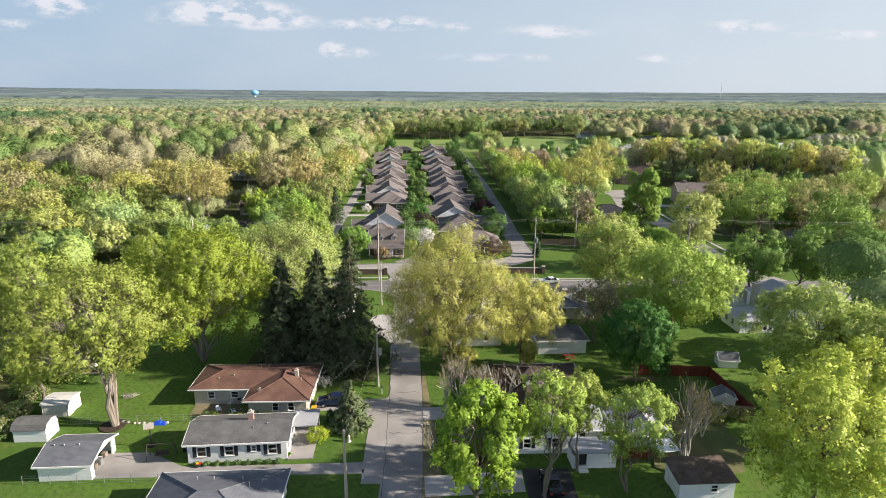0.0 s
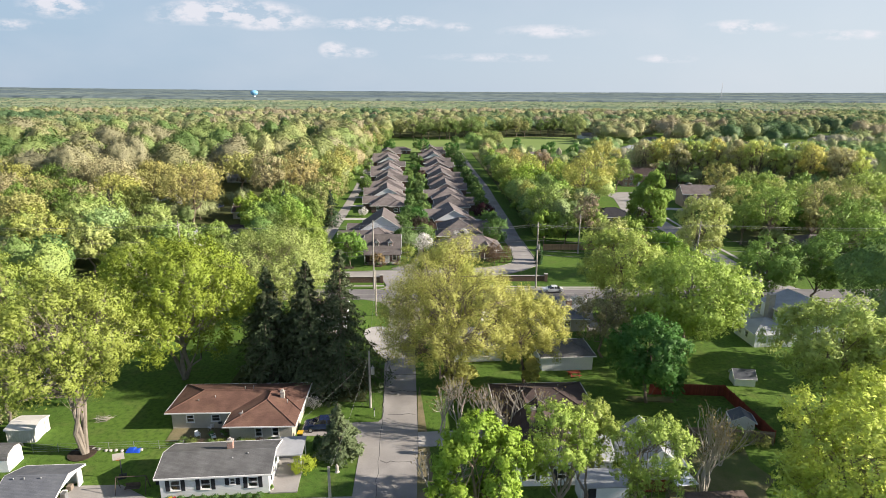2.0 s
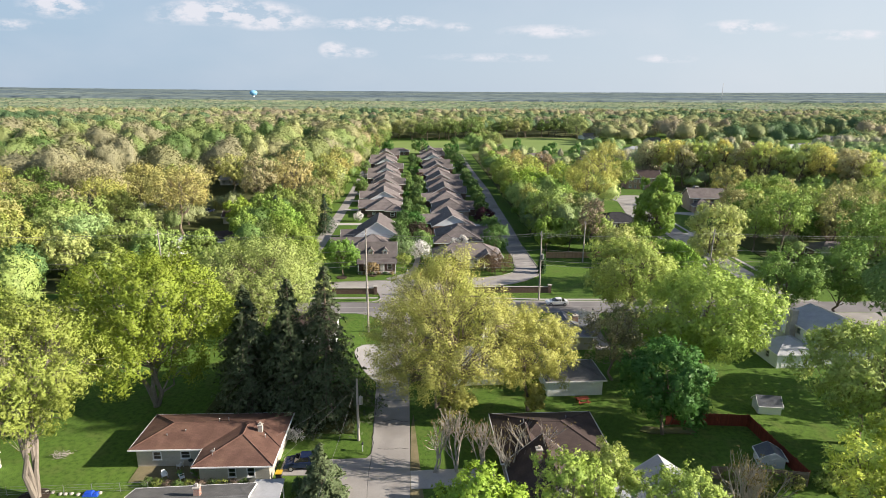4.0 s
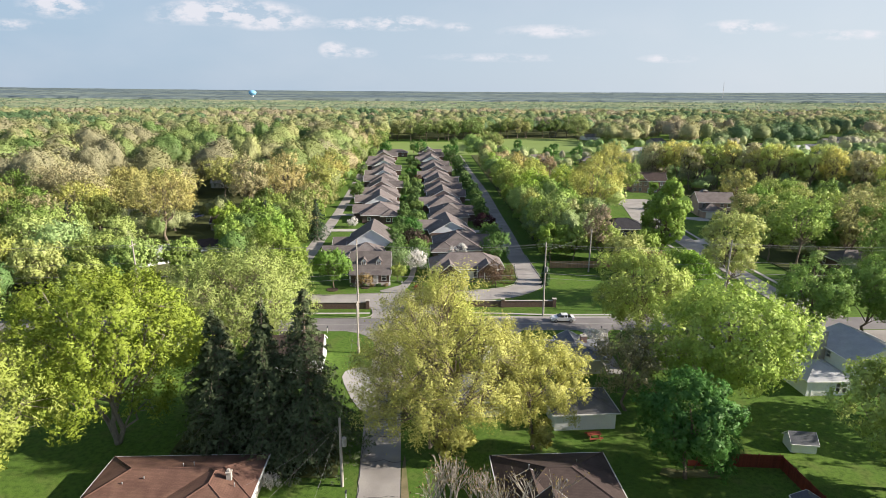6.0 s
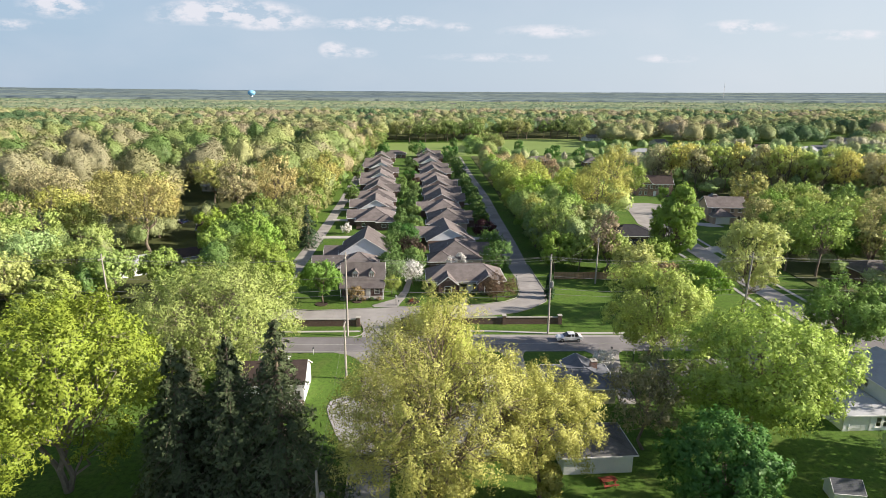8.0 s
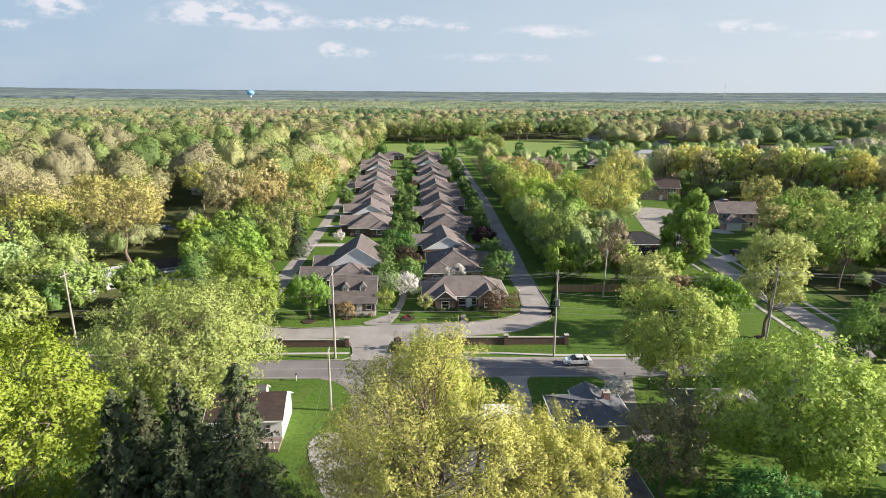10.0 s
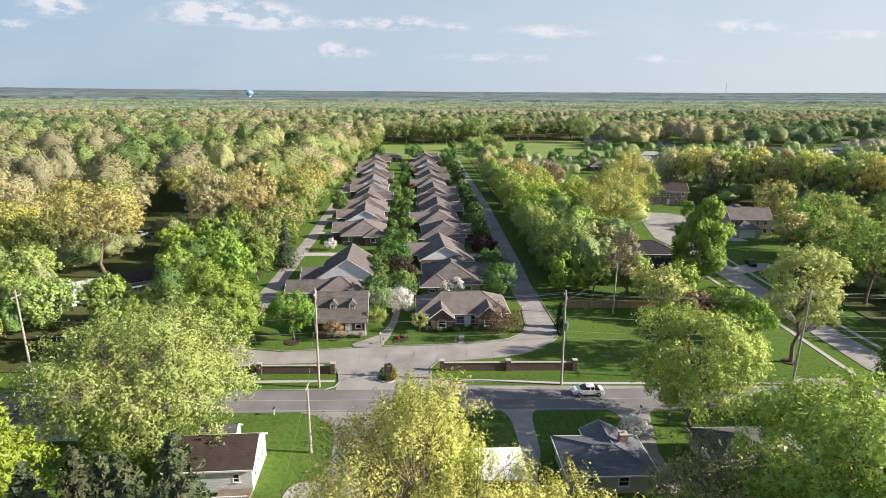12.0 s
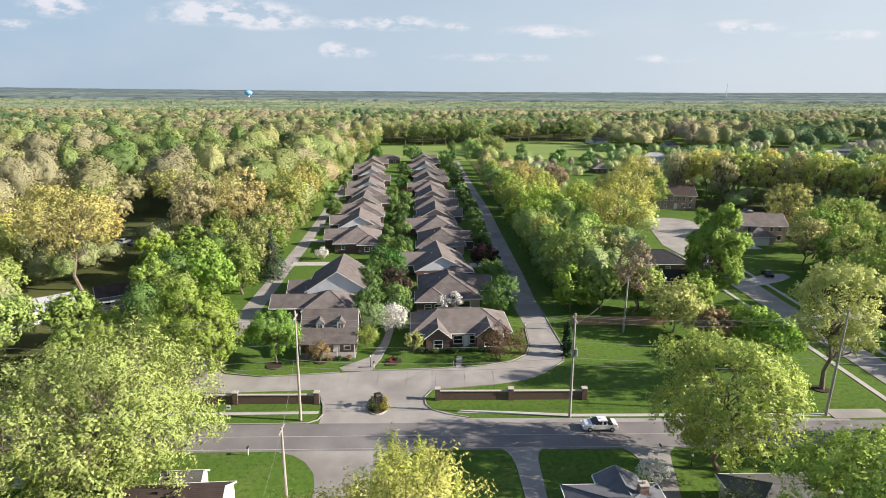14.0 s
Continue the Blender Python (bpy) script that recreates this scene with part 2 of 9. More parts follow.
def ground_material():
    """Lawn and meadow: patches of rich and dry grass, clover drifts and bare earth."""
    m = bpy.data.materials.new("grass")
    m.use_nodes = True
    t = m.node_tree
    b = t.nodes["Principled BSDF"]
    b.inputs["Roughness"].default_value, b.inputs["Specular IOR Level"].default_value = 0.95, 0.1
    c = t.nodes.new("ShaderNodeTexCoord")
    fac = []
    for s, d in ((0.035, 5.0), (0.3, 6.0), (1.7, 5.0), (9.0, 3.0)):
        n = t.nodes.new("ShaderNodeTexNoise")
        n.inputs["Scale"].default_value, n.inputs["Detail"].default_value = s, d
        t.links.new(c.outputs["Object"], n.inputs["Vector"])
        fac.append(n.outputs["Fac"])

    def step(src, lo, hi, below, above):
        r = t.nodes.new("ShaderNodeMapRange")
        r.inputs["From Min"].default_value, r.inputs["From Max"].default_value = lo, hi
        t.links.new(src, r.inputs["Value"])
        x = t.nodes.new("ShaderNodeMixRGB")
        t.links.new(r.outputs[0], x.inputs[0])
        for i, v in ((1, below), (2, above)):
            if isinstance(v, tuple):
                x.inputs[i].default_value = (*v, 1)
            else:
                t.links.new(v, x.inputs[i])
        return x.outputs[0]
    col = step(fac[0], 0.4, 0.65, (0.064, 0.134, 0.021), (0.106, 0.188, 0.029))
    col = step(fac[1], 0.52, 0.75, col, (0.125, 0.155, 0.045))
    col = step(fac[2], 0.42, 0.75, col, (0.036, 0.072, 0.014))
    col = step(fac[3], 0.48, 0.66, col, (0.118, 0.185, 0.042))
    t.links.new(col, b.inputs["Base Color"])
    bp = t.nodes.new("ShaderNodeBump")
    bp.inputs["Strength"].default_value, bp.inputs["Distance"].default_value = 0.5, 0.08
    t.links.new(fac[3], bp.inputs["Height"])
    t.links.new(bp.outputs[0], b.inputs["Normal"])
    return m


GRASS = ground_material()
MEADOW = material("meadow_grass", (0.15, 0.225, 0.05), (0.20, 0.27, 0.07), 0.02, 0.95, 0.0, 30.0)
WOODFLOOR = material("woodland_ground", (0.045, 0.06, 0.015), (0.09, 0.10, 0.03), 0.08, 1.0, 0.3, 12.0)
EARTH = material("bare_earth", (0.13, 0.12, 0.06), (0.24, 0.20, 0.12), 0.4, 1.0, 0.3, 10.0, stain=(0.09, 0.13, 0.03))
THINLAWN = material("thin_worn_lawn", (0.085, 0.105, 0.035), (0.165, 0.155, 0.075), 0.5, 1.0, 0.3, 10.0, stain=(0.075, 0.115, 0.03))
ASPHALT = material("weathered_asphalt", (0.165, 0.155, 0.158), (0.235, 0.224, 0.226), 0.25, 0.9, 0.2, 30.0, stain=(0.135, 0.127, 0.128))
STREET = material("old_street_asphalt", (0.25, 0.236, 0.225), (0.355, 0.338, 0.32), 0.3, 0.9, 0.2, 24.0, stain=(0.19, 0.178, 0.168))
CONCRETE = material("concrete_paving", (0.26, 0.245, 0.232), (0.36, 0.342, 0.325), 0.3, 0.9, 0.1, 20.0, stain=(0.215, 0.20, 0.19))
PALECONC = material("pale_concrete", (0.38, 0.36, 0.34), (0.48, 0.46, 0.435), 0.5, 0.9, 0.1, 16.0)
BLACKTOP = material("fresh_blacktop", (0.03, 0.03, 0.032), (0.06, 0.06, 0.062), 0.6, 0.85, 0.2, 16.0)
PAINT = material("road_paint", (0.30, 0.295, 0.28), (0.42, 0.41, 0.39), 2.0, 0.8, 0.0, 6.0)
CRACK = material("tar_seal", (0.04, 0.04, 0.04), (0.07, 0.07, 0.07), 2.0, 0.8)
WHITE = siding_material("white_siding", (0.83, 0.845, 0.87), (0.89, 0.90, 0.91))
PALEBLUE = siding_material("pale_blue_siding", (0.66, 0.70, 0.74), (0.75, 0.78, 0.81))
BEIGE = siding_material("beige_block_wall", (0.42, 0.39, 0.33), (0.52, 0.49, 0.42))
PINK = siding_material("tan_siding", (0.40, 0.30, 0.26), (0.50, 0.38, 0.33))
RIBBED = siding_material("ribbed_white_metal", (0.66, 0.64, 0.60), (0.76, 0.74, 0.70), 0.3, True)
TRIM = material("white_trim_paint", (0.74, 0.74, 0.73), (0.83, 0.83, 0.82), 3.0, 0.55)
BRICK = brick_material("brown_brick", (0.105, 0.058, 0.048), (0.165, 0.095, 0.078), (0.17, 0.14, 0.125))
REDBRICK = brick_material("red_brick", (0.26, 0.11, 0.08), (0.36, 0.17, 0.12), (0.40, 0.37, 0.34))
STONE = material("limestone_cap", (0.38, 0.35, 0.31), (0.48, 0.45, 0.41), 2.0, 0.9, 0.2)
ROOF_GREY = shingle_material("grey_shingles", (0.12, 0.12, 0.12), (0.18, 0.18, 0.18), (0.085, 0.085, 0.085))
ROOF_BLUE = shingle_material("slate_blue_shingles", (0.115, 0.125, 0.145), (0.17, 0.18, 0.205), (0.20, 0.21, 0.23))
ROOF_RUST = shingle_material("rust_brown_shingles", (0.12, 0.065, 0.05), (0.19, 0.105, 0.08), (0.24, 0.14, 0.10))
ROOF_DARK = shingle_material("dark_brown_shingles", (0.05, 0.036, 0.033), (0.085, 0.062, 0.056))
ROOF_BLACK = shingle_material("charcoal_shingles", (0.026, 0.026, 0.032), (0.045, 0.044, 0.052))
ROOF_TAUPE = shingle_material("taupe_shingles", (0.162, 0.139, 0.133), (0.232, 0.202, 0.192), (0.133, 0.113, 0.109))
ROOF_BROWN = shingle_material("grey_brown_shingles", (0.125, 0.108, 0.102), (0.185, 0.163, 0.156), (0.098, 0.082, 0.08))
ROOF_METAL = material("pale_metal_roof", (0.33, 0.34, 0.36), (0.43, 0.44, 0.46), 0.6, 0.6, 0.0, 8.0, 0.1)
ROOF_SHED = material("rotten_brown_roofing", (0.09, 0.065, 0.05), (0.17, 0.13, 0.11), 1.2, 0.95, 0.4, 6.0, stain=(0.05, 0.035, 0.03))
SHUTTER = material("black_shutter_paint", (0.02, 0.022, 0.028), (0.04, 0.042, 0.05), 3.0, 0.6)
GLASS = glass_material("window_glass")
DARKWOOD = material("dark_stained_wood", (0.05, 0.04, 0.03), (0.10, 0.08, 0.06), 2.0, 0.85, 0.2)
POLEWOOD = material("weathered_pole_wood", (0.31, 0.28, 0.25), (0.44, 0.41, 0.37), 1.5, 0.9, 0.3, 8.0, stretch=(6, 6, 0.6))
FENCEWOOD = material("grey_fence_wood", (0.16, 0.13, 0.10), (0.27, 0.22, 0.18), 1.2, 0.9, 0.3, 8.0, vary=0.15)
TANWOOD = material("tan_fence_wood", (0.30, 0.19, 0.11), (0.42, 0.28, 0.17), 1.2, 0.9, 0.3, 8.0, vary=0.15)
REDWOOD = material("red_stained_wood", (0.16, 0.035, 0.02), (0.25, 0.06, 0.035), 1.2, 0.8, 0.2, 8.0, vary=0.15)
BARK = material("bark", (0.13, 0.10, 0.075), (0.25, 0.205, 0.16), 1.6, 0.95, 0.5, 6.0, stretch=(3, 3, 0.7))
TWIG = material("grey_twig_bark", (0.33, 0.30, 0.255), (0.47, 0.43, 0.375), 1.4, 0.95, 0.4, 6.0)
PALEBARK = material("pale_bark", (0.161, 0.136, 0.112), (0.260, 0.229, 0.192), 1.4, 0.95, 0.5, 6.0, stretch=(3, 3, 0.7))
LEAF = leaf_material("leaves")
FINELEAF = leaf_material("fine_leaves", leaf=0.15)
TINYLEAF = leaf_material("tiny_leaves", leaf=0.085)
WOODLEAF = leaf_material("canopy_leaves", 0.15, 0.16, True, 0.35, leaf=0.26, gloss=0.02)
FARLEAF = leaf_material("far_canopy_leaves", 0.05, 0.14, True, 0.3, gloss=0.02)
NEEDLE = leaf_material("needles", 0.15, 0.35, leaf=0.13, gloss=0.0)
STEEL = material("galvanised_steel", (0.35, 0.36, 0.37), (0.48, 0.49, 0.50), 3.0, 0.45, 0.0, 6.0, 0.7)
WIRE = material("cable_sheath", (0.20, 0.20, 0.20), (0.28, 0.28, 0.28), 3.0, 0.5)
RUBBER = material("tyre_rubber", (0.012, 0.012, 0.012), (0.025, 0.025, 0.025), 4.0, 0.85)
CARWHITE = material("white_car_paint", (0.72, 0.73, 0.74), (0.78, 0.79, 0.80), 2.0, 0.25, spec=0.6)
CARBLUE = material("navy_car_paint", (0.012, 0.02, 0.05), (0.02, 0.032, 0.08), 2.0, 0.25, spec=0.6)
CARBLACK = material("black_car_paint", (0.012, 0.012, 0.014), (0.02, 0.02, 0.022), 2.0, 0.25, spec=0.6)
TINTED = material("tinted_car_glass", (0.012, 0.014, 0.016), (0.02, 0.022, 0.025), 2.0, 0.08, spec=0.7)
TARP = material("blue_tarpaulin", (0.01, 0.05, 0.42), (0.02, 0.09, 0.55), 2.0, 0.5)
YELLOW = material("yellow_plastic", (0.55, 0.33, 0.02), (0.66, 0.42, 0.04), 2.0, 0.5)
REDPAINT = material("red_paint", (0.35, 0.03, 0.02), (0.45, 0.05, 0.03), 2.0, 0.5)
BLUEPAINT = material("water_tank_blue", (0.16, 0.42, 0.66), (0.24, 0.52, 0.74), 0.4, 0.5)
MULCH = material("dark_mulch", (0.03, 0.022, 0.016), (0.07, 0.05, 0.036), 2.0, 1.0, 0.4, 8.0)
GREENPLASTIC = material("green_plastic", (0.01, 0.14, 0.08), (0.02, 0.20, 0.12), 2.0, 0.5)


# ---------------------------------------------------------------- building helpers
def lay(x, y):
    """From the lots' own grid to the world: the streets lie slightly askew to the flight."""
    return x + 0.4 * max(0.0, min(1.0, (150 - y) / 80)), y + x * (0.0215 + 0.00026 * max(0.0, min(y, 470.0) - 135))


def box(bm, x0, x1, y0, y1, z0, z1):
    v = [bm.verts.new(p) for p in ((x0, y0, z0), (x1, y0, z0), (x1, y1, z0), (x0, y1, z0), (x0, y0, z1), (x1, y0, z1), (x1, y1, z1), (x0, y1, z1))]
    for f in ((0, 3, 2, 1), (4, 5, 6, 7), (0, 1, 5, 4), (1, 2, 6, 5), (2, 3, 7, 6), (3, 0, 4, 7)):
        bm.faces.new([v[i] for i in f])
    return v


def solid(bm, pts, faces):
    v = [bm.verts.new(p) for p in pts]
    for f in faces:
        bm.faces.new([v[i] for i in f])


def slab(bm, poly, z0, z1):
    """A flat plate with the outline poly, given anticlockwise."""
    lo, hi = [bm.verts.new((x, y, z0)) for x, y in poly], [bm.verts.new((x, y, z1)) for x, y in poly]
    bm.faces.new(hi)
    bm.faces.new(lo[::-1])
    n = len(poly)
    for i in range(n):
        bm.faces.new((lo[i], lo[(i + 1) % n], hi[(i + 1) % n], hi[i]))


def tube(bm, pts, radii, sides=6, cap=True):
    """A tapered tube along pts."""
    rings = []
    for i, p in enumerate(pts):
        p = Vector(p)
        d = (Vector(pts[min(i + 1, len(pts) - 1)]) - Vector(pts[max(i - 1, 0)])).normalized()
        e = d.cross(Vector((0.31, 0.95, 0.05))).normalized() if abs(d.y) < 0.9 else d.cross(Vector((1, 0, 0))).normalized()
        f = d.cross(e)
        rings.append([bm.verts.new(p + radii[i] * (math.cos(2 * math.pi * k / sides) * e + math.sin(2 * math.pi * k / sides) * f)) for k in range(sides)])
    for a, b in zip(rings, rings[1:]):
        for k in range(sides):
            bm.faces.new((a[k], a[(k + 1) % sides], b[(k + 1) % sides], b[k]))
    if cap:
        bm.faces.new(rings[-1])
        bm.faces.new(rings[0][::-1])


def link_mesh(name, bm, mat, parent=None, label=""):
    me = bpy.data.meshes.new(name)
    bmesh.ops.recalc_face_normals(bm, faces=bm.faces[:])
    bm.to_mesh(me)
    bm.free()
    me.materials.append(mat)
    ob = new(name, me)
    if parent is not None:
        ob.parent = parent
    if label:
        ob["label"] = label
    return ob


part = link_mesh


def base(name, x, y, rz=0.0, z=0.0):
    ob = new(name)
    ob.matrix_world = pose(*lay(x, y), z, 0, 0, rz + 1.3)
    return ob


def fast_mesh(name, verts, quads, mat, parent=None, normals=None, tint=None):
    """A mesh of loose facets from arrays, with rounded normals and a colour for each corner where given."""
    me = bpy.data.meshes.new(name)
    nv, nf = len(verts), len(quads)
    me.vertices.add(nv)
    me.vertices.foreach_set("co", np.ascontiguousarray(verts, dtype=np.float32).ravel())
    k = quads.shape[1]
    me.loops.add(nf * k)
    me.loops.foreach_set("vertex_index", np.ascontiguousarray(quads, dtype=np.int32).ravel())
    me.polygons.add(nf)
    me.polygons.foreach_set("loop_start", np.arange(0, nf * k, k, dtype=np.int32))
    me.update(calc_edges=True)
    if normals is not None:
        me.attributes.new("custom_normal", "FLOAT_VECTOR", "POINT").data.foreach_set("vector", np.ascontiguousarray(normals, dtype=np.float32).ravel())
    if tint is not None:
        me.attributes.new("tint", "FLOAT_COLOR", "POINT").data.foreach_set("color", np.ascontiguousarray(tint, dtype=np.float32).ravel())
    me.materials.append(mat)
    ob = new(name, me)
    if parent is not None:
        ob.parent = parent
    return ob


# ---------------------------------------------------------------- ground and paving
RISE = 29.0


def build_ground():
    xs = np.concatenate([np.linspace(-4900, -900, 9)[:-1], np.linspace(-900, 900, 37), np.linspace(900, 4900, 9)[1:]])
    ys = np.concatenate([np.linspace(-700, 600, 27), np.linspace(600, 4900, 40)[1:]])
    bm = bmesh.new()
    rows = []
    for y in ys:
        rows.append([bm.verts.new((x, y, RISE * max(0.0, (math.hypot(x, y) - 1500) / 3400) ** 1.3)) for x in xs])
    for a, b in zip(rows, rows[1:]):
        for i in range(len(xs) - 1):
            bm.faces.new((a[i], a[i + 1], b[i + 1], b[i]))
    ob = link_mesh("ground", bm, GRASS)
    tagged(ob, "spring lawn and meadow grass reaching to the horizon", "ground", kind="structure")


build_ground()
LAYER = [0.012]


def paving(name, polys, mat, label, category="road", top=None):
    """Flat paving, each sheet a little above the one before."""
    LAYER[0] += 0.004
    z = top or LAYER[0]
    bm = bmesh.new()
    for poly in polys:
        slab(bm, [lay(*p) for p in poly], -0.1, z)
    return tagged(link_mesh(name, bm, mat), label, category, kind="structure")


def kerb(points, mat=None, h=0.13, w=0.16):
    """A raised kerb along points."""
    bm = bmesh.new()
    points = [lay(*p) for p in points]
    for (x0, y0), (x1, y1) in zip(points, points[1:]):
        d = Vector((x1 - x0, y1 - y0, 0))
        n = Vector((-d.y, d.x, 0)).normalized() * w / 2
        a, b = Vector((x0, y0, 0)), Vector((x1, y1, 0))
        lo = [a - n, b - n, b + n, a + n]
        solid(bm, [(*p.xy, -0.05) for p in lo] + [(*p.xy, h) for p in lo], ((0, 3, 2, 1), (4, 5, 6, 7), (0, 1, 5, 4), (1, 2, 6, 5), (2, 3, 7, 6), (3, 0, 4, 7)))
    return tagged(link_mesh("kerb", bm, mat or CONCRETE), "pale concrete kerb along the paving", "kerb", kind="structure")


def arc(cx, cy, r, a0, a1, n=10):
    return [(cx + r * math.cos(radians(a0 + (a1 - a0) * i / n)), cy + r * math.sin(radians(a0 + (a1 - a0) * i / n))) for i in range(n + 1)]


paving("street", [[(-6.9, 0), (-2.0, 0), (-2.4, 62), (-3.4, 80), (-4.3, 95), (-4.9, 110), (-3.8, 119), (-0.5, 124), (1.5, 126.3), (-16.8, 125.8), (-15.4, 125.2), (-14.2, 124.8), (-12.5, 123.4), (-11.1, 121.3), (-10.5, 119), (-10.3, 116), (-10.1, 108), (-9.3, 95), (-8.2, 80), (-7.4, 64)]], STREET, "worn grey residential street with cracks", "street")
paving("road", [[(-420, 124.6), (-60, 125.3), (0, 125.8), (60, 126.0), (420, 126.4), (420, 132.6), (60, 132.2), (0, 132.1), (-60, 131.3), (-420, 130.6)]], ASPHALT, "two-lane grey asphalt cross road")
paving("road_shoulder", [[(-10, 132), (60, 132.1), (60, 132.7), (8, 133.2), (-10, 132.6)]], CONCRETE, "pale gravel and concrete road shoulder", "shoulder")
paving("entrance_road", [[(-12.6, 132.0), (3.4, 132.0), (7.6, 133.4), (2.0, 136.0), (1.4, 139), (2.5, 141.4), (11.5, 142.9), (17, 144.4), (20.6, 147), (24.0, 150.8), (25.1, 155), (24.6, 163), (23.9, 178), (23.6, 201), (22.4, 240), (21.4, 282), (18.6, 330), (15.4, 400), (13.5, 452), (9.0, 452), (11.6, 400), (15.0, 345), (17.6, 282), (18.4, 237), (18.6, 201), (18.7, 178), (19.8, 165), (19.5, 157), (18.4, 153), (15.8, 150.7), (11, 149), (1.9, 147.9), (-8, 147.4), (-15.9, 146.3), (-24, 145.4), (-30.4, 146.6), (-33.0, 150), (-32.6, 163), (-33.2, 185), (-34.4, 220), (-36.2, 262), (-39.2, 320), (-42.5, 380), (-45.5, 440), (-49.5, 440), (-46.2, 370), (-43.2, 320), (-40.4, 275), (-38.4, 235), (-37.4, 200), (-36.8, 172), (-38, 150), (-39.5, 141), (-34.6, 140.2), (-14.9, 141.3), (-13.4, 138.6), (-12.6, 135)]],
       CONCRETE, "pale concrete entrance and loop streets of the housing rows")
paving("pavement", [[(-60, 133.9), (-13.2, 134.5), (-13.2, 135.2), (-60, 134.6)], [(6.0, 134.7), (14, 134.2), (22, 133.5), (62, 133.3), (62, 134.0), (22, 134.2), (14, 134.9), (6.6, 135.4)]], PALECONC, "narrow pale concrete pavement beside the road", "pavement")
paving("driveway", [[(-41.2, 59.2), (-30, 59.5), (-7.2, 59.9), (-7.4, 62.1), (-18.6, 61.7), (-31, 61.4), (-36, 64.3), (-41.2, 64.2)]], STREET, "grey concrete driveway beside the white ranch house", "driveway")
paving("driveway", [[(-18.4, 73.9), (-13, 73.9), (-8.1, 70.3), (-8.2, 77.2), (-18.4, 76.6)]], CONCRETE, "pale driveway beside the rust-roofed house", "driveway")
paving("verge", [[(-9.6, 58), (-6.9, 58), (-7.7, 72), (-8.1, 78), (-10.2, 74), (-10.0, 66)]], CONCRETE, "pale gravelly verge along the street", "verge")
paving("verge", [[(-2.4, 50), (0.2, 50), (-0.4, 60), (-1.4, 70), (-2.5, 80), (-3.3, 87), (-3.5, 84), (-2.9, 70)]], EARTH, "dusty earth verge along the street", "verge")
paving("driveway", [[(-2.9, 71.3), (1.2, 71.5), (6.8, 72.5), (6.8, 75.2), (-3.1, 74.6)]], PALECONC, "pale concrete driveway slab", "driveway")
paving("driveway", [[(-2.2, 55.6), (9, 56.4), (9, 60.2), (-2.4, 59.2)]], PALECONC, "pale driveway under the maple", "driveway")
paving("driveway", [[(9.2, 50), (14.6, 50), (14.6, 60.5), (9.2, 60.5)]], BLACKTOP, "black asphalt parking pad", "driveway")
paving("driveway", [[(-14.1, 109.2), (-14.3, 107.4), (-13.6, 105.0), (-12.8, 103.0), (-11.8, 100.4), (-10.6, 98.2), (-9.3, 96.4), (-9.6, 102.4), (-10.1, 107), (-10.4, 110.2), (-11.6, 110.6), (-13.0, 110.3)]], PALECONC, "pale concrete apron beside the corner lot", "driveway")
paving("driveway", [[(11.2, 126.1), (16.6, 126.1), (15.9, 125.2), (15.6, 123.6), (15.5, 116), (13.4, 107), (11.0, 107), (13.1, 116.5), (12.8, 122.6), (12.4, 124.4), (11.9, 125.4)]], CONCRETE, "pale concrete driveway to the near house", "driveway")
paving("driveway", [[(26.4, 126.1), (33.2, 126.1), (32.2, 125.0), (31.6, 122.5), (30.2, 116), (30.0, 108), (27.4, 108), (28.5, 118), (28.2, 122.8), (27.4, 125.0)]], STREET, "worn grey driveway beside the hip-roofed house", "driveway")
paving("garden_path", [[(-8.9, 147.3), (-7.4, 147.4), (-6.2, 152), (-5.4, 158), (-5.0, 168), (-6.2, 168), (-6.8, 158), (-8.2, 152.5), (-12.6, 148.6), (-12.0, 147.5)], [(6.2, 148.3), (7.2, 148.3), (7.4, 152.6), (6.4, 152.6)]], CONCRETE, "pale garden path between the row houses", "path")
paving("side_street", [[(75, 132), (82, 132), (79.1, 138), (77.8, 150), (77.3, 172), (77.7, 205), (77.2, 232)] + arc(81.5, 254, 10.0, -60, 205, 16) + [(68.5, 226), (71.1, 205), (71.5, 172), (72.3, 150), (72.3, 138)]], CONCRETE, "pale concrete side street ending in a turning circle", "street")
paving("pavement", [[(68.5, 136), (69.4, 136), (68.9, 172), (67.1, 215), (66.2, 215), (68, 172)], [(80.1, 140), (81, 140), (80.1, 172), (80.5, 205), (80.3, 222), (79.2, 223), (79.6, 205), (79.2, 172)]], PALECONC, "pale concrete pavement along the side street", "pavement")
paving("driveway", [[(77.4, 189), (84.5, 192), (88.5, 195), (88.5, 198), (83.5, 197.5), (77.4, 194)], [(62.5, 166), (71.5, 168), (71.5, 172.5), (62.5, 171)], [(64.3, 206), (71, 208), (70.4, 212), (63.5, 211)], [(79.4, 224), (87.4, 224), (91.9, 221), (95.9, 221), (95, 226.5), (86.8, 228)]], PALECONC, "pale concrete driveway off the side street", "driveway")
paving("driveway", [[(52, 118), (100, 118), (100, 125.6), (52, 125.4)]], CONCRETE, "pale forecourt beside the cross road", "driveway")
paving("car_park", [[(58, 132.6), (66, 132.7), (66, 135), (58, 135)]], CONCRETE, "pale kerbside strip", "pavement")
for y0, x0 in ((207, -34), (232, -35), (251, -35.8), (268, -36.4), (285, -37.3), (303, -38.2), (322, -39.4), (342, -40.4), (364, -41.6)):
    paving("driveway", [[(x0 - 1, y0), (x0 + 9, y0), (x0 + 9, y0 + 3.2), (x0 - 1, y0 + 3.2)]], PALECONC, "pale concrete driveway of a row house", "driveway", 0.09)
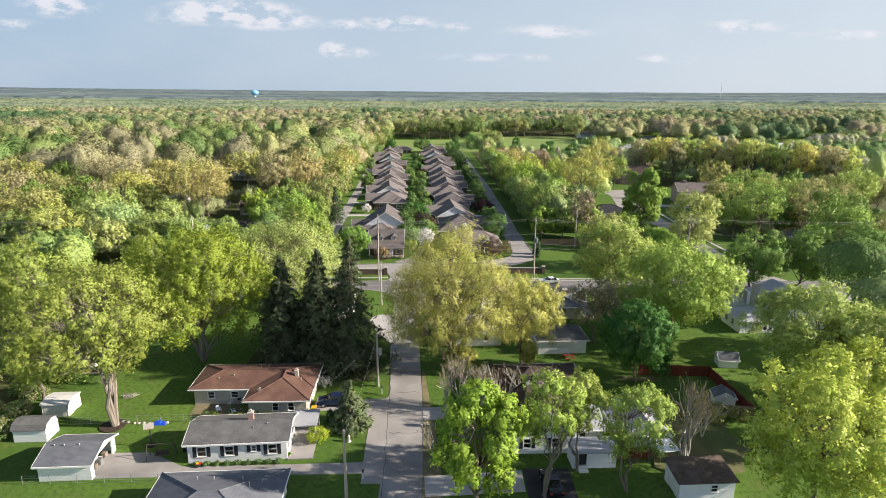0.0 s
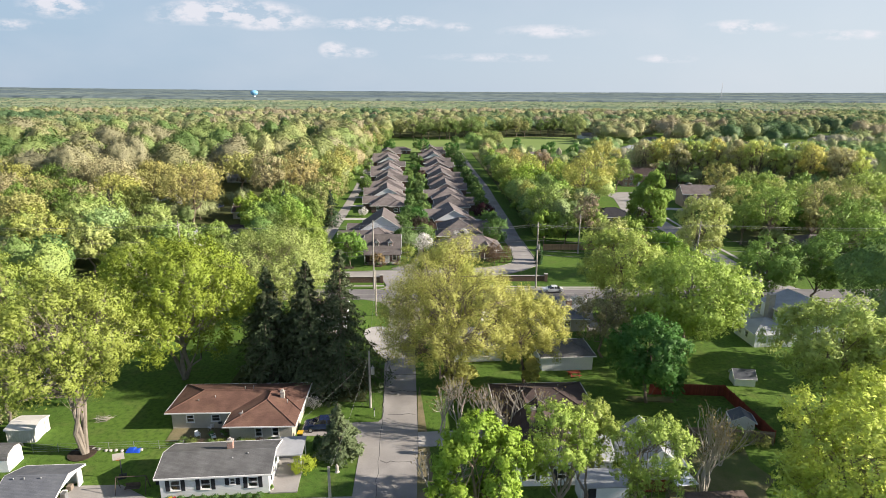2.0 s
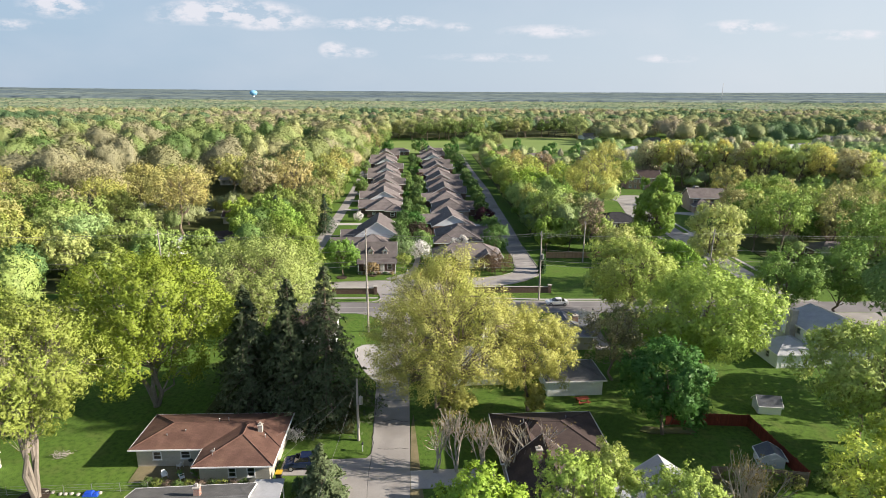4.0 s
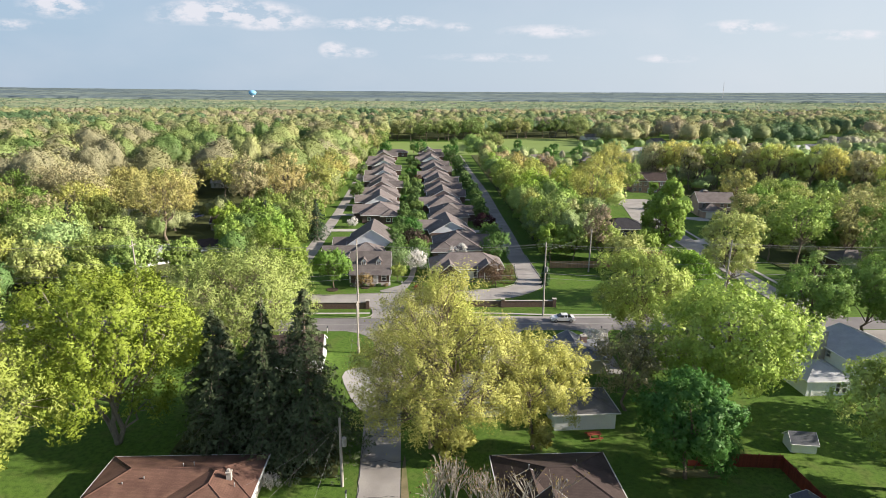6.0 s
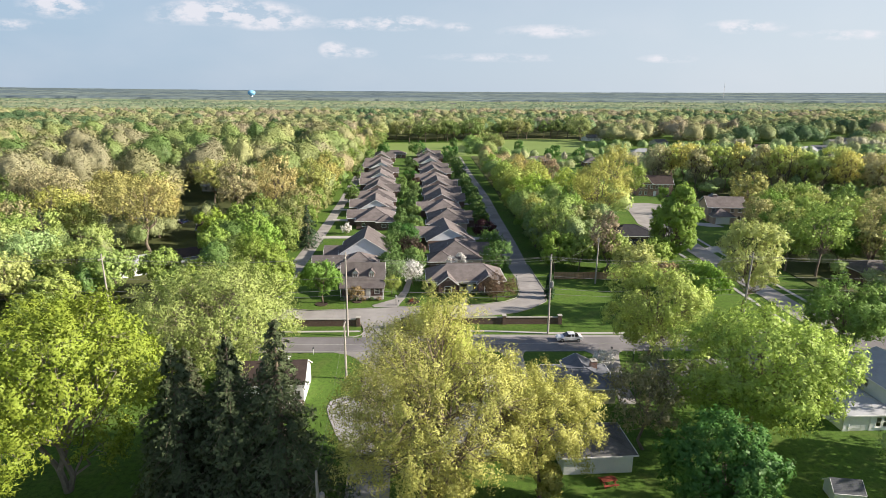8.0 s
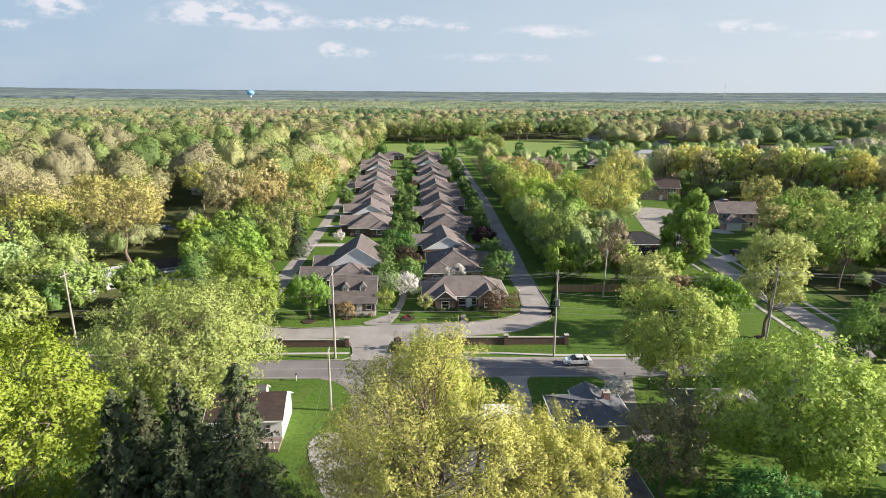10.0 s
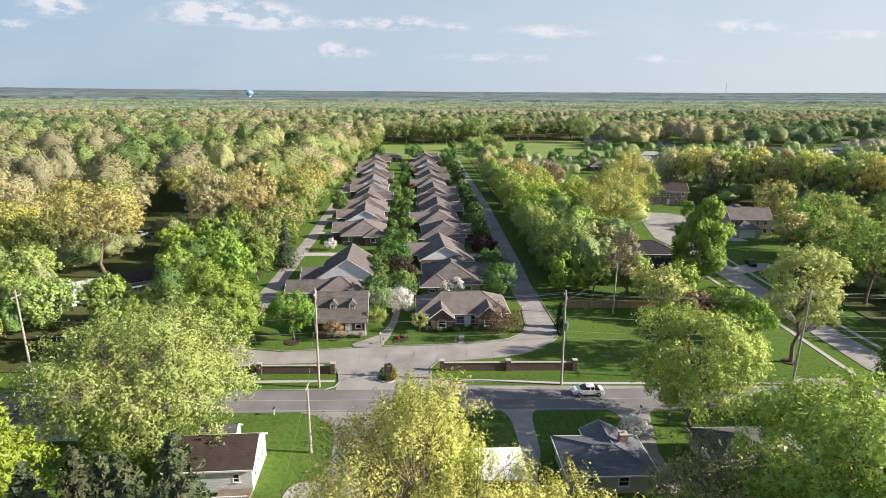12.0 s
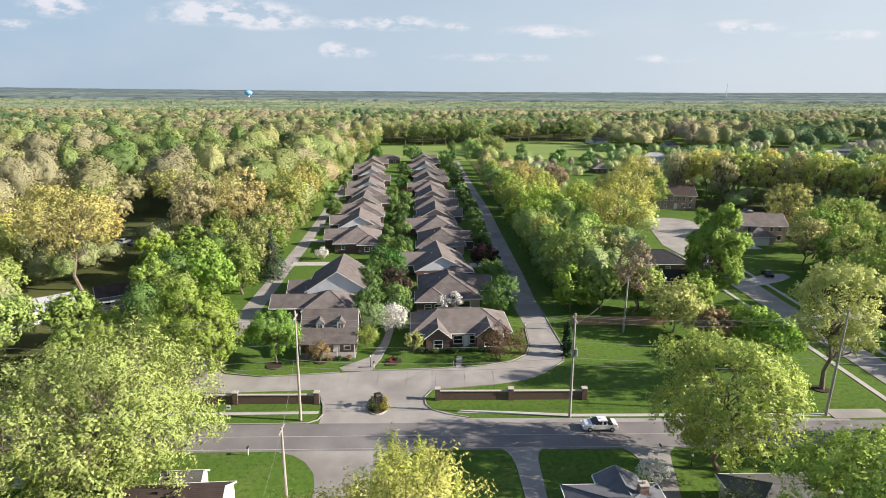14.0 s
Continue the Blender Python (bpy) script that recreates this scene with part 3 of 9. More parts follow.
for y0, x0 in ((186, 19), (205, 19), (222, 19), (240, 18.6), (262, 18.2), (280, 17.8), (302, 17), (330, 15.8), (360, 14.4)):
    paving("driveway", [[(x0 - 8, y0), (x0 + 0.6, y0), (x0 + 0.6, y0 + 3.4), (x0 - 8, y0 + 3.4)]], PALECONC, "pale concrete driveway of a row house", "driveway", 0.09)
paving("lane", [[(-90, 232), (-84.5, 232), (-91.5, 250), (-96.5, 268), (-97.5, 291), (-86, 299), (-87, 303), (-103, 296), (-103, 268), (-98, 250)], [(-210, 392), (-204, 380), (-176, 334), (-164, 330), (-168, 344), (-190, 378)]], STREET, "worn lane between wooded lots", "lane")
paving("bare_patch", [[(24.9, 60.5), (26.4, 59.4), (29.2, 59.9), (32.5, 58.6), (35.4, 59.8), (36.2, 62.3), (38.4, 64.1), (37.2, 67.6), (37.8, 70.2), (34.8, 71.4), (32.2, 73.6), (29.6, 72.7), (27.3, 73.1), (25.7, 70.1), (26.2, 67.2), (24.4, 64.6), (25.3, 62.4)], [(26.6, 82.6), (28, 81.9), (30.4, 82.1), (33.4, 81.8), (34.4, 82.6), (33, 83.5), (30, 83.2), (27.4, 83.7)]], THINLAWN, "bare trodden earth under the trees", "earth")
paving("woodland_floor", [[(-260, 136), (-58, 138), (-50, 200), (-52, 300), (-58, 440), (-75, 470), (-300, 470)], [(28.5, 205), (46, 208), (52, 240), (48, 300), (36, 380), (26, 450), (20.5, 450), (25.4, 300), (27.4, 240)], [(88, 150), (300, 150), (300, 300), (100, 300), (112, 250), (108, 205), (88, 190)], [(-90, 590), (140, 590), (900, 1500), (-900, 1500)], [(-110, 60), (-62, 60), (-60, 126), (-110, 126)], [(62, 60), (110, 60), (110, 112), (68, 112)], [(-32, 82.5), (-10.9, 82.5), (-11.3, 92), (-32, 94)]], WOODFLOOR, "dark green-brown ground and undergrowth beneath trees", "woodland")

paving("meadow", [[(-50, 446), (20, 440), (37, 446), (124, 452), (126, 520), (128, 588), (44, 580), (30, 556), (-52, 550)]], MEADOW, "bright mown meadow between woods", "meadow")

# road markings and seams
def flat(bm, poly, z0, z1):
    slab(bm, [lay(*p) for p in poly], z0, z1)


bm = bmesh.new()
flat(bm, [(-60, 125.75), (0, 126.1), (60, 126.35), (60, 126.47), (0, 126.22), (-60, 125.87)], 0.02, 0.052)
flat(bm, [(-60, 128.55), (0, 128.95), (60, 129.1), (60, 129.22), (0, 129.07), (-60, 128.67)], 0.02, 0.052)
tagged(link_mesh("road_marking", bm, PAINT), "worn white edge and centre lines", "road marking", kind="structure")
rng = np.random.default_rng(5)
bm = bmesh.new()
for _ in range(7):
    y = rng.uniform(52, 122)
    x0 = -7.0 - (y - 60) * 0.042 + rng.uniform(-0.3, 0.6)
    pts = [(x0 + k * rng.uniform(0.6, 1.0), y + rng.normal(0, 0.25)) for k in range(6)]
    for (a, b), (c, d) in zip(pts, pts[1:]):
        flat(bm, [(a, b - 0.012), (c, d - 0.012), (c, d + 0.012), (a, b + 0.012)], 0.0, 0.047)
pts = [(-7.3 - (y - 62) * 0.05 + rng.normal(0, 0.08), y) for y in np.arange(54, 100, 1.2)]
for (a, b), (c, d) in zip(pts, pts[1:]):
    flat(bm, [(a, b), (a + 0.05, b), (c + 0.05, d), (c, d)], 0.0, 0.047)
tagged(link_mesh("tar_seams", bm, CRACK), "dark tar-filled cracks across the street", "crack", kind="structure")
bm = bmesh.new()
for x in np.arange(-33, 20, 4.5):
    flat(bm, [(x, 141.6), (x + 0.02, 141.6), (x + 0.02, 147.2), (x, 147.2)], 0.0, 0.05)
for y in np.arange(152, 440, 4.5):
    x = 21.4 - max(0, y - 200) * 0.034
    flat(bm, [(x - 2.7, y), (x + 2.7, y), (x + 2.7, y + 0.04), (x - 2.7, y + 0.04)], 0.0, 0.05)
    x = -35.2 - max(0, y - 200) * 0.052
    flat(bm, [(x - 2.0, y), (x + 2.0, y), (x + 2.0, y + 0.04), (x - 2.0, y + 0.04)], 0.0, 0.05)
tagged(link_mesh("paving_joints", bm, CONCRETE), "expansion joints of the concrete streets", "joint", kind="structure")
kerb([(-60, 131.6), (-20, 131.95), (-14.2, 132.1), (-12.9, 132.9), (-12.5, 134.4), (-12.9, 136.6), (-13.6, 138.6)])
kerb([(7.6, 133.4), (4.6, 134.3), (2.6, 135.4), (1.6, 136.9), (1.4, 139), (2.5, 141.2), (11.5, 142.7), (17, 144.2), (20.6, 146.8), (24.1, 150.6), (25.3, 155), (24.8, 163), (24.1, 178)])
kerb([(-32.8, 150), (-30.3, 146.9), (-24, 145.6), (-15.9, 146.5), (-12.3, 147.0)])
kerb([(-7.2, 147.6), (1.9, 148.1), (11, 149.2), (15.6, 150.9), (18.2, 153.2), (19.3, 157), (19.6, 165)])


# ---------------------------------------------------------------- houses
def wall(name, house, p0, p1, z0, z1, mat, holes=(), thick=0.18, label=""):
    """A wall from p0 to p1 (outside on its right) with openings (start, width, sill, head) cut through it."""
    bm = bmesh.new()
    a, b = Vector((*p0, 0)), Vector((*p1, 0))
    d = b - a
    length = d.length
    d.normalize()
    n = Vector((-d.y, d.x, 0))
    cuts = sorted({0.0, length, *[h[0] for h in holes], *[h[0] + h[1] for h in holes]})
    for u0, u1 in zip(cuts, cuts[1:]):
        mid = (u0 + u1) / 2
        here = [h for h in holes if h[0] < mid < h[0] + h[1]]
        spans, z = [], z0
        for h in sorted(here, key=lambda q: q[2]):
            spans.append((z, z0 + h[2]))
            z = z0 + h[3]
        spans.append((z, z1))
        for s0, s1 in spans:
            if s1 - s0 < 0.01:
                continue
            q = [a + d * u0, a + d * u1, a + d * u1 + n * thick, a + d * u0 + n * thick]
            solid(bm, [(*v.xy, s0) for v in q] + [(*v.xy, s1) for v in q], ((0, 3, 2, 1), (4, 5, 6, 7), (0, 1, 5, 4), (1, 2, 6, 5), (2, 3, 7, 6), (3, 0, 4, 7)))
    bmesh.ops.remove_doubles(bm, verts=bm.verts[:], dist=0.0001)
    return part(name, bm, mat, house, label)


def oriented(bm, o, d, n, u0, u1, w0, w1, z0, z1):
    q = [o + d * u0 + n * w0, o + d * u1 + n * w0, o + d * u1 + n * w1, o + d * u0 + n * w1]
    solid(bm, [(*v.xy, z0) for v in q] + [(*v.xy, z1) for v in q], ((0, 3, 2, 1), (4, 5, 6, 7), (0, 1, 5, 4), (1, 2, 6, 5), (2, 3, 7, 6), (3, 0, 4, 7)))


def window(house, p0, p1, start, width, sill, head, shutters=None):
    """Frame with sash bar, sill, two panes and optional shutters in an opening of the wall p0-p1."""
    o, e = Vector((*p0, 0)), Vector((*p1, 0))
    d = (e - o).normalized()
    n = Vector((d.y, -d.x, 0))
    u0, u1, m, t = start, start + width, (sill + head) / 2, 0.07
    bm = bmesh.new()
    for a, b, c, f in ((u0 - 0.05, u0 + t, sill, head), (u1 - t, u1 + 0.05, sill, head), (u0 + t, u1 - t, head - t, head + 0.05), (u0 + t, u1 - t, sill, sill + t), (u0 + t, u1 - t, m - 0.03, m + 0.03)):
        oriented(bm, o, d, n, a, b, -0.10, 0.03, c, f)
    w = part("window", bm, TRIM, house)
    bm = bmesh.new()
    oriented(bm, o, d, n, u0 - 0.1, u1 + 0.1, 0.003, 0.09, sill - 0.07, sill - 0.003)
    part("sill", bm, TRIM, w)
    for z0, z1 in ((sill + t, m - 0.03), (m + 0.03, head - t)):
        bm = bmesh.new()
        oriented(bm, o, d, n, u0 + t, u1 - t, -0.07, -0.055, z0, z1)
        part("pane", bm, GLASS, w)
    if shutters:
        for a, b in ((u0 - 0.5, u0 - 0.07), (u1 + 0.07, u1 + 0.5)):
            bm = bmesh.new()
            oriented(bm, o, d, n, a, b, 0.003, 0.05, sill - 0.05, head + 0.05)
            for k in range(8):
                z = sill + (head - sill) * (k + 0.5) / 8
                oriented(bm, o, d, n, a + 0.05, b - 0.05, 0.045, 0.065, z - 0.03, z + 0.03)
            part("shutter", bm, shutters, w)
    return w


def door(house, p0, p1, start, width, head, mat=None, garage=False):
    o, e = Vector((*p0, 0)), Vector((*p1, 0))
    d = (e - o).normalized()
    n = Vector((d.y, -d.x, 0))
    bm = bmesh.new()
    oriented(bm, o, d, n, start + 0.05, start + width - 0.05, -0.10, -0.05, 0.02, head - 0.05)
    rows = 4 if garage else 2
    cols = max(2, round(width / 0.6)) if garage else 2
    for i in range(cols):
        for j in range(rows):
            u, z, du, dz = start + 0.1 + (width - 0.2) * i / cols, 0.08 + (head - 0.2) * j / rows, (width - 0.2) / cols, (head - 0.2) / rows
            oriented(bm, o, d, n, u + 0.05, u + du - 0.05, -0.05, -0.035, z + 0.05, z + dz - 0.05)
    ob = part("garage_door" if garage else "door", bm, mat or TRIM, house)
    bm = bmesh.new()
    for a, b, z0, z1 in ((start - 0.08, start, 0, head), (start + width, start + width + 0.08, 0, head), (start - 0.08, start + width + 0.08, head, head + 0.1)):
        oriented(bm, o, d, n, a, b, 0.003, 0.04, z0, z1)
    part("door_frame", bm, TRIM, ob)
    return ob


def gable_roof(house, x0, x1, y0, y1, eave, ridge, mat, axis="x", over=0.4, gable=None, thick=0.14, name="roof"):
    """Two sloping slabs over the plan, their white edge boards and the two gable triangles."""
    if axis == "y":
        def P(u, v, z):
            return (v, u, z)
        x0, x1, y0, y1 = y0, y1, x0, x1
    else:
        def P(u, v, z):
            return (u, v, z)
    mid, slope = (y0 + y1) / 2, (ridge - eave) / ((y1 - y0) / 2)
    bm = bmesh.new()
    for s, ye in ((-1, y0 - over), (1, y1 + over)):
        ze = eave - slope * over
        pts = [P(x0 - over, ye, ze), P(x1 + over, ye, ze), P(x1 + over, mid, ridge), P(x0 - over, mid, ridge)]
        up = [(a, b, c + thick) for a, b, c in pts]
        solid(bm, pts + up, ((0, 3, 2, 1), (4, 5, 6, 7), (0, 1, 5, 4), (1, 2, 6, 5), (2, 3, 7, 6), (3, 0, 4, 7)))
    roof = part(name, bm, mat, house)
    bm = bmesh.new()
    pts = [P(x0 - over, mid - 0.16, ridge + thick - slope * 0.16 + 0.01), P(x1 + over, mid - 0.16, ridge + thick - slope * 0.16 + 0.01), P(x1 + over, mid, ridge + thick + 0.03), P(x0 - over, mid, ridge + thick + 0.03), P(x1 + over, mid + 0.16, ridge + thick - slope * 0.16 + 0.01), P(x0 - over, mid + 0.16, ridge + thick - slope * 0.16 + 0.01)]
    solid(bm, pts, ((0, 1, 2, 3), (3, 2, 4, 5)))
    part("ridge_cap", bm, mat, roof)
    for ye, sg in ((y0 - over, -1), (y1 + over, 1)):
        bm = bmesh.new()
        ze = eave - slope * over
        lo, hi = sorted((ye, ye + sg * 0.09))
        a, b = P(x0 - over, lo, ze - 0.06), P(x1 + over, hi, ze + thick - 0.01)
        box(bm, min(a[0], b[0]), max(a[0], b[0]), min(a[1], b[1]), max(a[1], b[1]), a[2], b[2])
        part("gutter", bm, TRIM, roof)
    for xe, sg in ((x0 - over, -1), (x1 + over, 1)):
        bm = bmesh.new()
        for ye in (y0 - over, y1 + over):
            ze = eave - slope * over
            q = [P(xe, ye, ze - 0.04), P(xe, mid, ridge - 0.04), P(xe, mid, ridge + thick + 0.01), P(xe, ye, ze + thick + 0.01)]
            w = [P(xe + sg * 0.05, v, z) for v, z in ((ye, ze - 0.04), (mid, ridge - 0.04), (mid, ridge + thick + 0.01), (ye, ze + thick + 0.01))]
            solid(bm, q + w, ((0, 1, 2, 3), (7, 6, 5, 4), (0, 4, 5, 1), (1, 5, 6, 2), (2, 6, 7, 3), (3, 7, 4, 0)))
        part("barge_board", bm, TRIM, roof)
    if gable:
        for xe, sg in ((x0, 1), (x1, -1)):
            bm = bmesh.new()
            q = [P(xe, y0, eave), P(xe, y1, eave), P(xe, mid, ridge)]
            w = [P(xe + sg * 0.16, y0, eave), P(xe + sg * 0.16, y1, eave), P(xe + sg * 0.16, mid, ridge)]
            solid(bm, q + w, ((0, 1, 2), (5, 4, 3), (0, 3, 4, 1), (1, 4, 5, 2), (2, 5, 3, 0)))
            part("gable", bm, gable, house)
    return roof


def hip_roof(house, x0, x1, y0, y1, eave, ridge, mat, over=0.45, thick=0.14, name="roof"):
    """Four slopes to a ridge along the longer side, with fascia and caps on ridge and hips."""
    x0, x1, y0, y1 = x0 - over, x1 + over, y0 - over, y1 + over
    w, d = x1 - x0, y1 - y0
    h = min(w, d) / 2
    if w >= d:
        r0, r1 = (x0 + h, (y0 + y1) / 2), (x1 - h, (y0 + y1) / 2)
    else:
        r0, r1 = ((x0 + x1) / 2, y0 + h), ((x0 + x1) / 2, y1 - h)
    c = [(x0, y0), (x1, y0), (x1, y1), (x0, y1)]
    bm = bmesh.new()
    v = [bm.verts.new((*p, eave - 0.1)) for p in c] + [bm.verts.new((*p, eave + thick - 0.1)) for p in c] + [bm.verts.new((*r0, ridge)), bm.verts.new((*r1, ridge + 0.001))]
    for f in ((0, 1, 5, 4), (1, 2, 6, 5), (2, 3, 7, 6), (3, 0, 4, 7), (3, 2, 1, 0)):
        bm.faces.new([v[i] for i in f])
    faces = ((4, 5, 9, 8), (5, 6, 9), (6, 7, 8, 9), (7, 4, 8)) if w >= d else ((4, 5, 8), (5, 6, 9, 8), (6, 7, 9), (7, 4, 8, 9))
    for f in faces:
        bm.faces.new([v[i] for i in f])
    roof = part(name, bm, mat, house)
    bm = bmesh.new()
    z = eave + thick - 0.1
    lines = [((*r0, ridge), (*r1, ridge))]
    for p, q in zip(c, (r0, r1, r1, r0) if w >= d else (r0, r0, r1, r1)):
        lines.append(((*p, z), (*q, ridge)))
    for a, b in lines:
        if (Vector(a) - Vector(b)).length > 0.1:
            tube(bm, [Vector(a), Vector(b)], (0.10, 0.10), 4)
    part("ridge_cap", bm, mat, roof)
    bm = bmesh.new()
    for a, b, e, f in ((x0 - 0.08, x1 + 0.08, y0 - 0.08, y0), (x0 - 0.08, x1 + 0.08, y1, y1 + 0.08), (x0 - 0.08, x0, y0, y1), (x1, x1 + 0.08, y0, y1)):
        box(bm, a, b, e, f, eave - 0.12, z - 0.005)
    part("gutter", bm, TRIM, roof)
    return roof


def chimney(house, x, y, z0, z1, mat, w=0.8):
    bm = bmesh.new()
    box(bm, x - w / 2, x + w / 2, y - w / 2, y + w / 2, z0, z1)
    ob = part("chimney", bm, mat, house)
    bm = bmesh.new()
    box(bm, x - w / 2 - 0.06, x + w / 2 + 0.06, y - w / 2 - 0.06, y + w / 2 + 0.06, z1, z1 + 0.1)
    box(bm, x - 0.12, x + 0.12, y - 0.12, y + 0.12, z1 + 0.1, z1 + 0.4)
    part("chimney_cap", bm, STONE, ob)


def vents(roof_house, spots):
    for x, y, z in spots:
        bm = bmesh.new()
        tube(bm, [(x, y, z - 0.35), (x, y, z + 0.18)], (0.05, 0.05), 8)
        tube(bm, [(x, y, z + 0.18), (x, y, z + 0.23)], (0.09, 0.07), 8)
        part("vent", bm, STEEL, roof_house)


def box_walls(house, x0, x1, y0, y1, h, mat, front=(), right=(), left=(), back=(), shutters=None, doors=(), z0=0.0):
    """Four walls round a plan; each side takes windows (start, width, sill, head); doors: (side, start, width, head, garage)."""
    sides = {"front": ((x0, y0), (x1, y0), front), "right": ((x1, y0), (x1, y1), right), "back": ((x1, y1), (x0, y1), back), "left": ((x0, y1), (x0, y0), left)}
    for name, (a, b, wins) in sides.items():
        t = 0.18
        if name in ("right", "left"):
            s = 1 if name == "right" else -1
            a, b = (a[0], a[1] + s * t), (b[0], b[1] - s * t)
        dd = [(q[1], q[2], 0.0, q[3]) for q in doors if q[0] == name]
        wall("wall", house, a, b, z0, h, mat, list(wins) + dd)
        for s, w, sill, head in wins:
            window(house, a, b, s, w, z0 + sill, z0 + head, shutters)
        for q in doors:
            if q[0] == name:
                door(house, a, b, q[1], q[2], q[3], None, q[4])
    bm = bmesh.new()
    box(bm, x0 + 0.2, x1 - 0.2, y0 + 0.2, y1 - 0.2, -0.05, 0.06)
    part("floor_slab", bm, CONCRETE, house)


def white_ranch():
    h = base("ranch_house", -25.1, 66.1, 3.6)
    box_walls(h, -5.8, 5.8, -3.7, 2.1, 2.68, WHITE, front=((1.1, 1.05, 0.85, 2.1), (4.3, 1.05, 0.85, 2.1), (7.4, 0.6, 1.3, 2.05), (9.35, 1.05, 0.85, 2.1)), right=((1.2, 0.9, 0.9, 2.1),), shutters=SHUTTER, doors=(("right", 4.4, 0.95, 2.05, False),))
    gable_roof(h, -5.8, 5.8, -3.7, 2.1, 2.68, 3.6, ROOF_GREY, gable=WHITE)
    chimney(h, 1.0, -0.2, 3.0, 4.5, REDBRICK, 0.6)
    vents(h, ((1.6, -1.9, 3.25), (3.2, -1.4, 3.45)))
    bm = bmesh.new()
    box(bm, 5.9, 9.0, -0.6, 3.2, 2.45, 2.6)
    porch = part("porch_roof", bm, ROOF_METAL, h)
    for x, y in ((8.8, -0.4), (8.8, 3.0)):
        bm = bmesh.new()
        box(bm, x - 0.06, x + 0.06, y - 0.06, y + 0.06, 0.0, 2.45)
        part("post", bm, TRIM, porch)
    bm = bmesh.new()
    box(bm, 5.81, 8.8, -3.9, 3.1, 0.0, 0.14)
    part("porch_floor", bm, CONCRETE, h)
    tagged(h, "white-sided ranch house with grey shingle roof and black shutters", "house")


def rust_house():
    h = base("l_shaped_house", -27.3, 79.3, 1.0)
    box_walls(h, -8.1, 8.3, -3.4, 3.3, 2.6, BEIGE, front=((1.9, 0.95, 0.95, 2.0), (5.1, 1.1, 1.05, 2.0)), right=((2.0, 1.2, 0.8, 2.1),))
    hip_roof(h, -8.1, 8.3, -3.4, 3.3, 2.6, 3.75, ROOF_RUST, 0.55)
    box_walls(h, 0.4, 8.2, -6.9, -3.42, 2.55, BEIGE, front=((3.2, 0.85, 0.9, 2.1), (5.3, 0.85, 0.9, 2.1)))
    hip_roof(h, 0.4, 8.2, -6.9, 3.0, 2.62, 3.86, ROOF_RUST, 0.57)
    chimney(h, 6.0, -1.6, 2.9, 4.2, STONE, 0.5)
    vents(h, ((-3.0, -1.3, 3.4), (-5.0, -1.9, 3.2), (1.6, -5.0, 3.2), (0.5, 0.4, 3.8), (1.6, 0.5, 3.85), (6.8, -2.6, 3.4)))
    tagged(h, "beige block house with rust-brown hipped shingle roof", "house")


def open_garage():
    h = base("garage", -43.9, 61.8, 2.5)
    wall("wall", h, (-2.3, -2.9), (3.5, -2.9), 0, 2.1, WHITE)
    wall("wall", h, (-2.3, 2.9), (-2.3, -2.72), 0, 2.1, WHITE)
    wall("wall", h, (3.5, 2.9), (-2.1, 2.9), 0, 2.1, WHITE)
    wall("wall", h, (3.5, -2.72), (3.5, 2.7), 0, 2.1, WHITE, ((0.5, 4.3, 0.0, 2.05),))
    gable_roof(h, -2.3, 3.5, -2.9, 2.9, 2.1, 3.05, ROOF_BLUE, gable=WHITE, over=0.35)
    vents(h, ((-1.5, -0.5, 3.0), (-0.4, -0.5, 3.0), (1.3, -0.5, 3.0)))
    for k in range(5):
        bm = bmesh.new()
        x, y = 2.2 + 0.25 * (k % 3), -1.8 + 0.8 * k
        box(bm, x, x + 0.5, y, y + 0.6, 0.0, 0.35 + 0.2 * (k % 3))
        part("storage_box", bm, (TRIM, FENCEWOOD, STEEL)[k % 3], h)
    tagged(h, "white garage with open end and grey shingle roof", "garage")


def ribbed_shed():
    h = base("metal_shed", -52.9, 74.3, 2.0)
    for x, y, a in ((-1.7, -1.6, 0),):
        wall("wall", h, (-1.7, -1.6), (1.7, -1.6), 0, 1.9, RIBBED)
        wall("wall", h, (1.7, -1.6), (1.7, 1.6), 0, 1.9, WHITE, ((1.1, 1.2, 0.0, 1.8),))
        wall("wall", h, (1.7, 1.6), (-1.7, 1.6), 0, 1.9, RIBBED)
        wall("wall", h, (-1.7, 1.6), (-1.7, -1.6), 0, 1.9, RIBBED)
    door(h, (1.7, -1.6), (1.7, 1.6), 1.1, 1.2, 1.8)
    gable_roof(h, -1.7, 1.7, -1.6, 1.6, 1.9, 2.25, RIBBED, over=0.1, gable=RIBBED, thick=0.05)
    for k in range(12):
        bm = bmesh.new()
        x = -1.65 + k * 0.3
        box(bm, x - 0.025, x + 0.025, -1.64, -1.602, 0.05, 1.85)
        part("rib", bm, RIBBED, h)
    tagged(h, "cream ribbed metal garden shed", "shed")


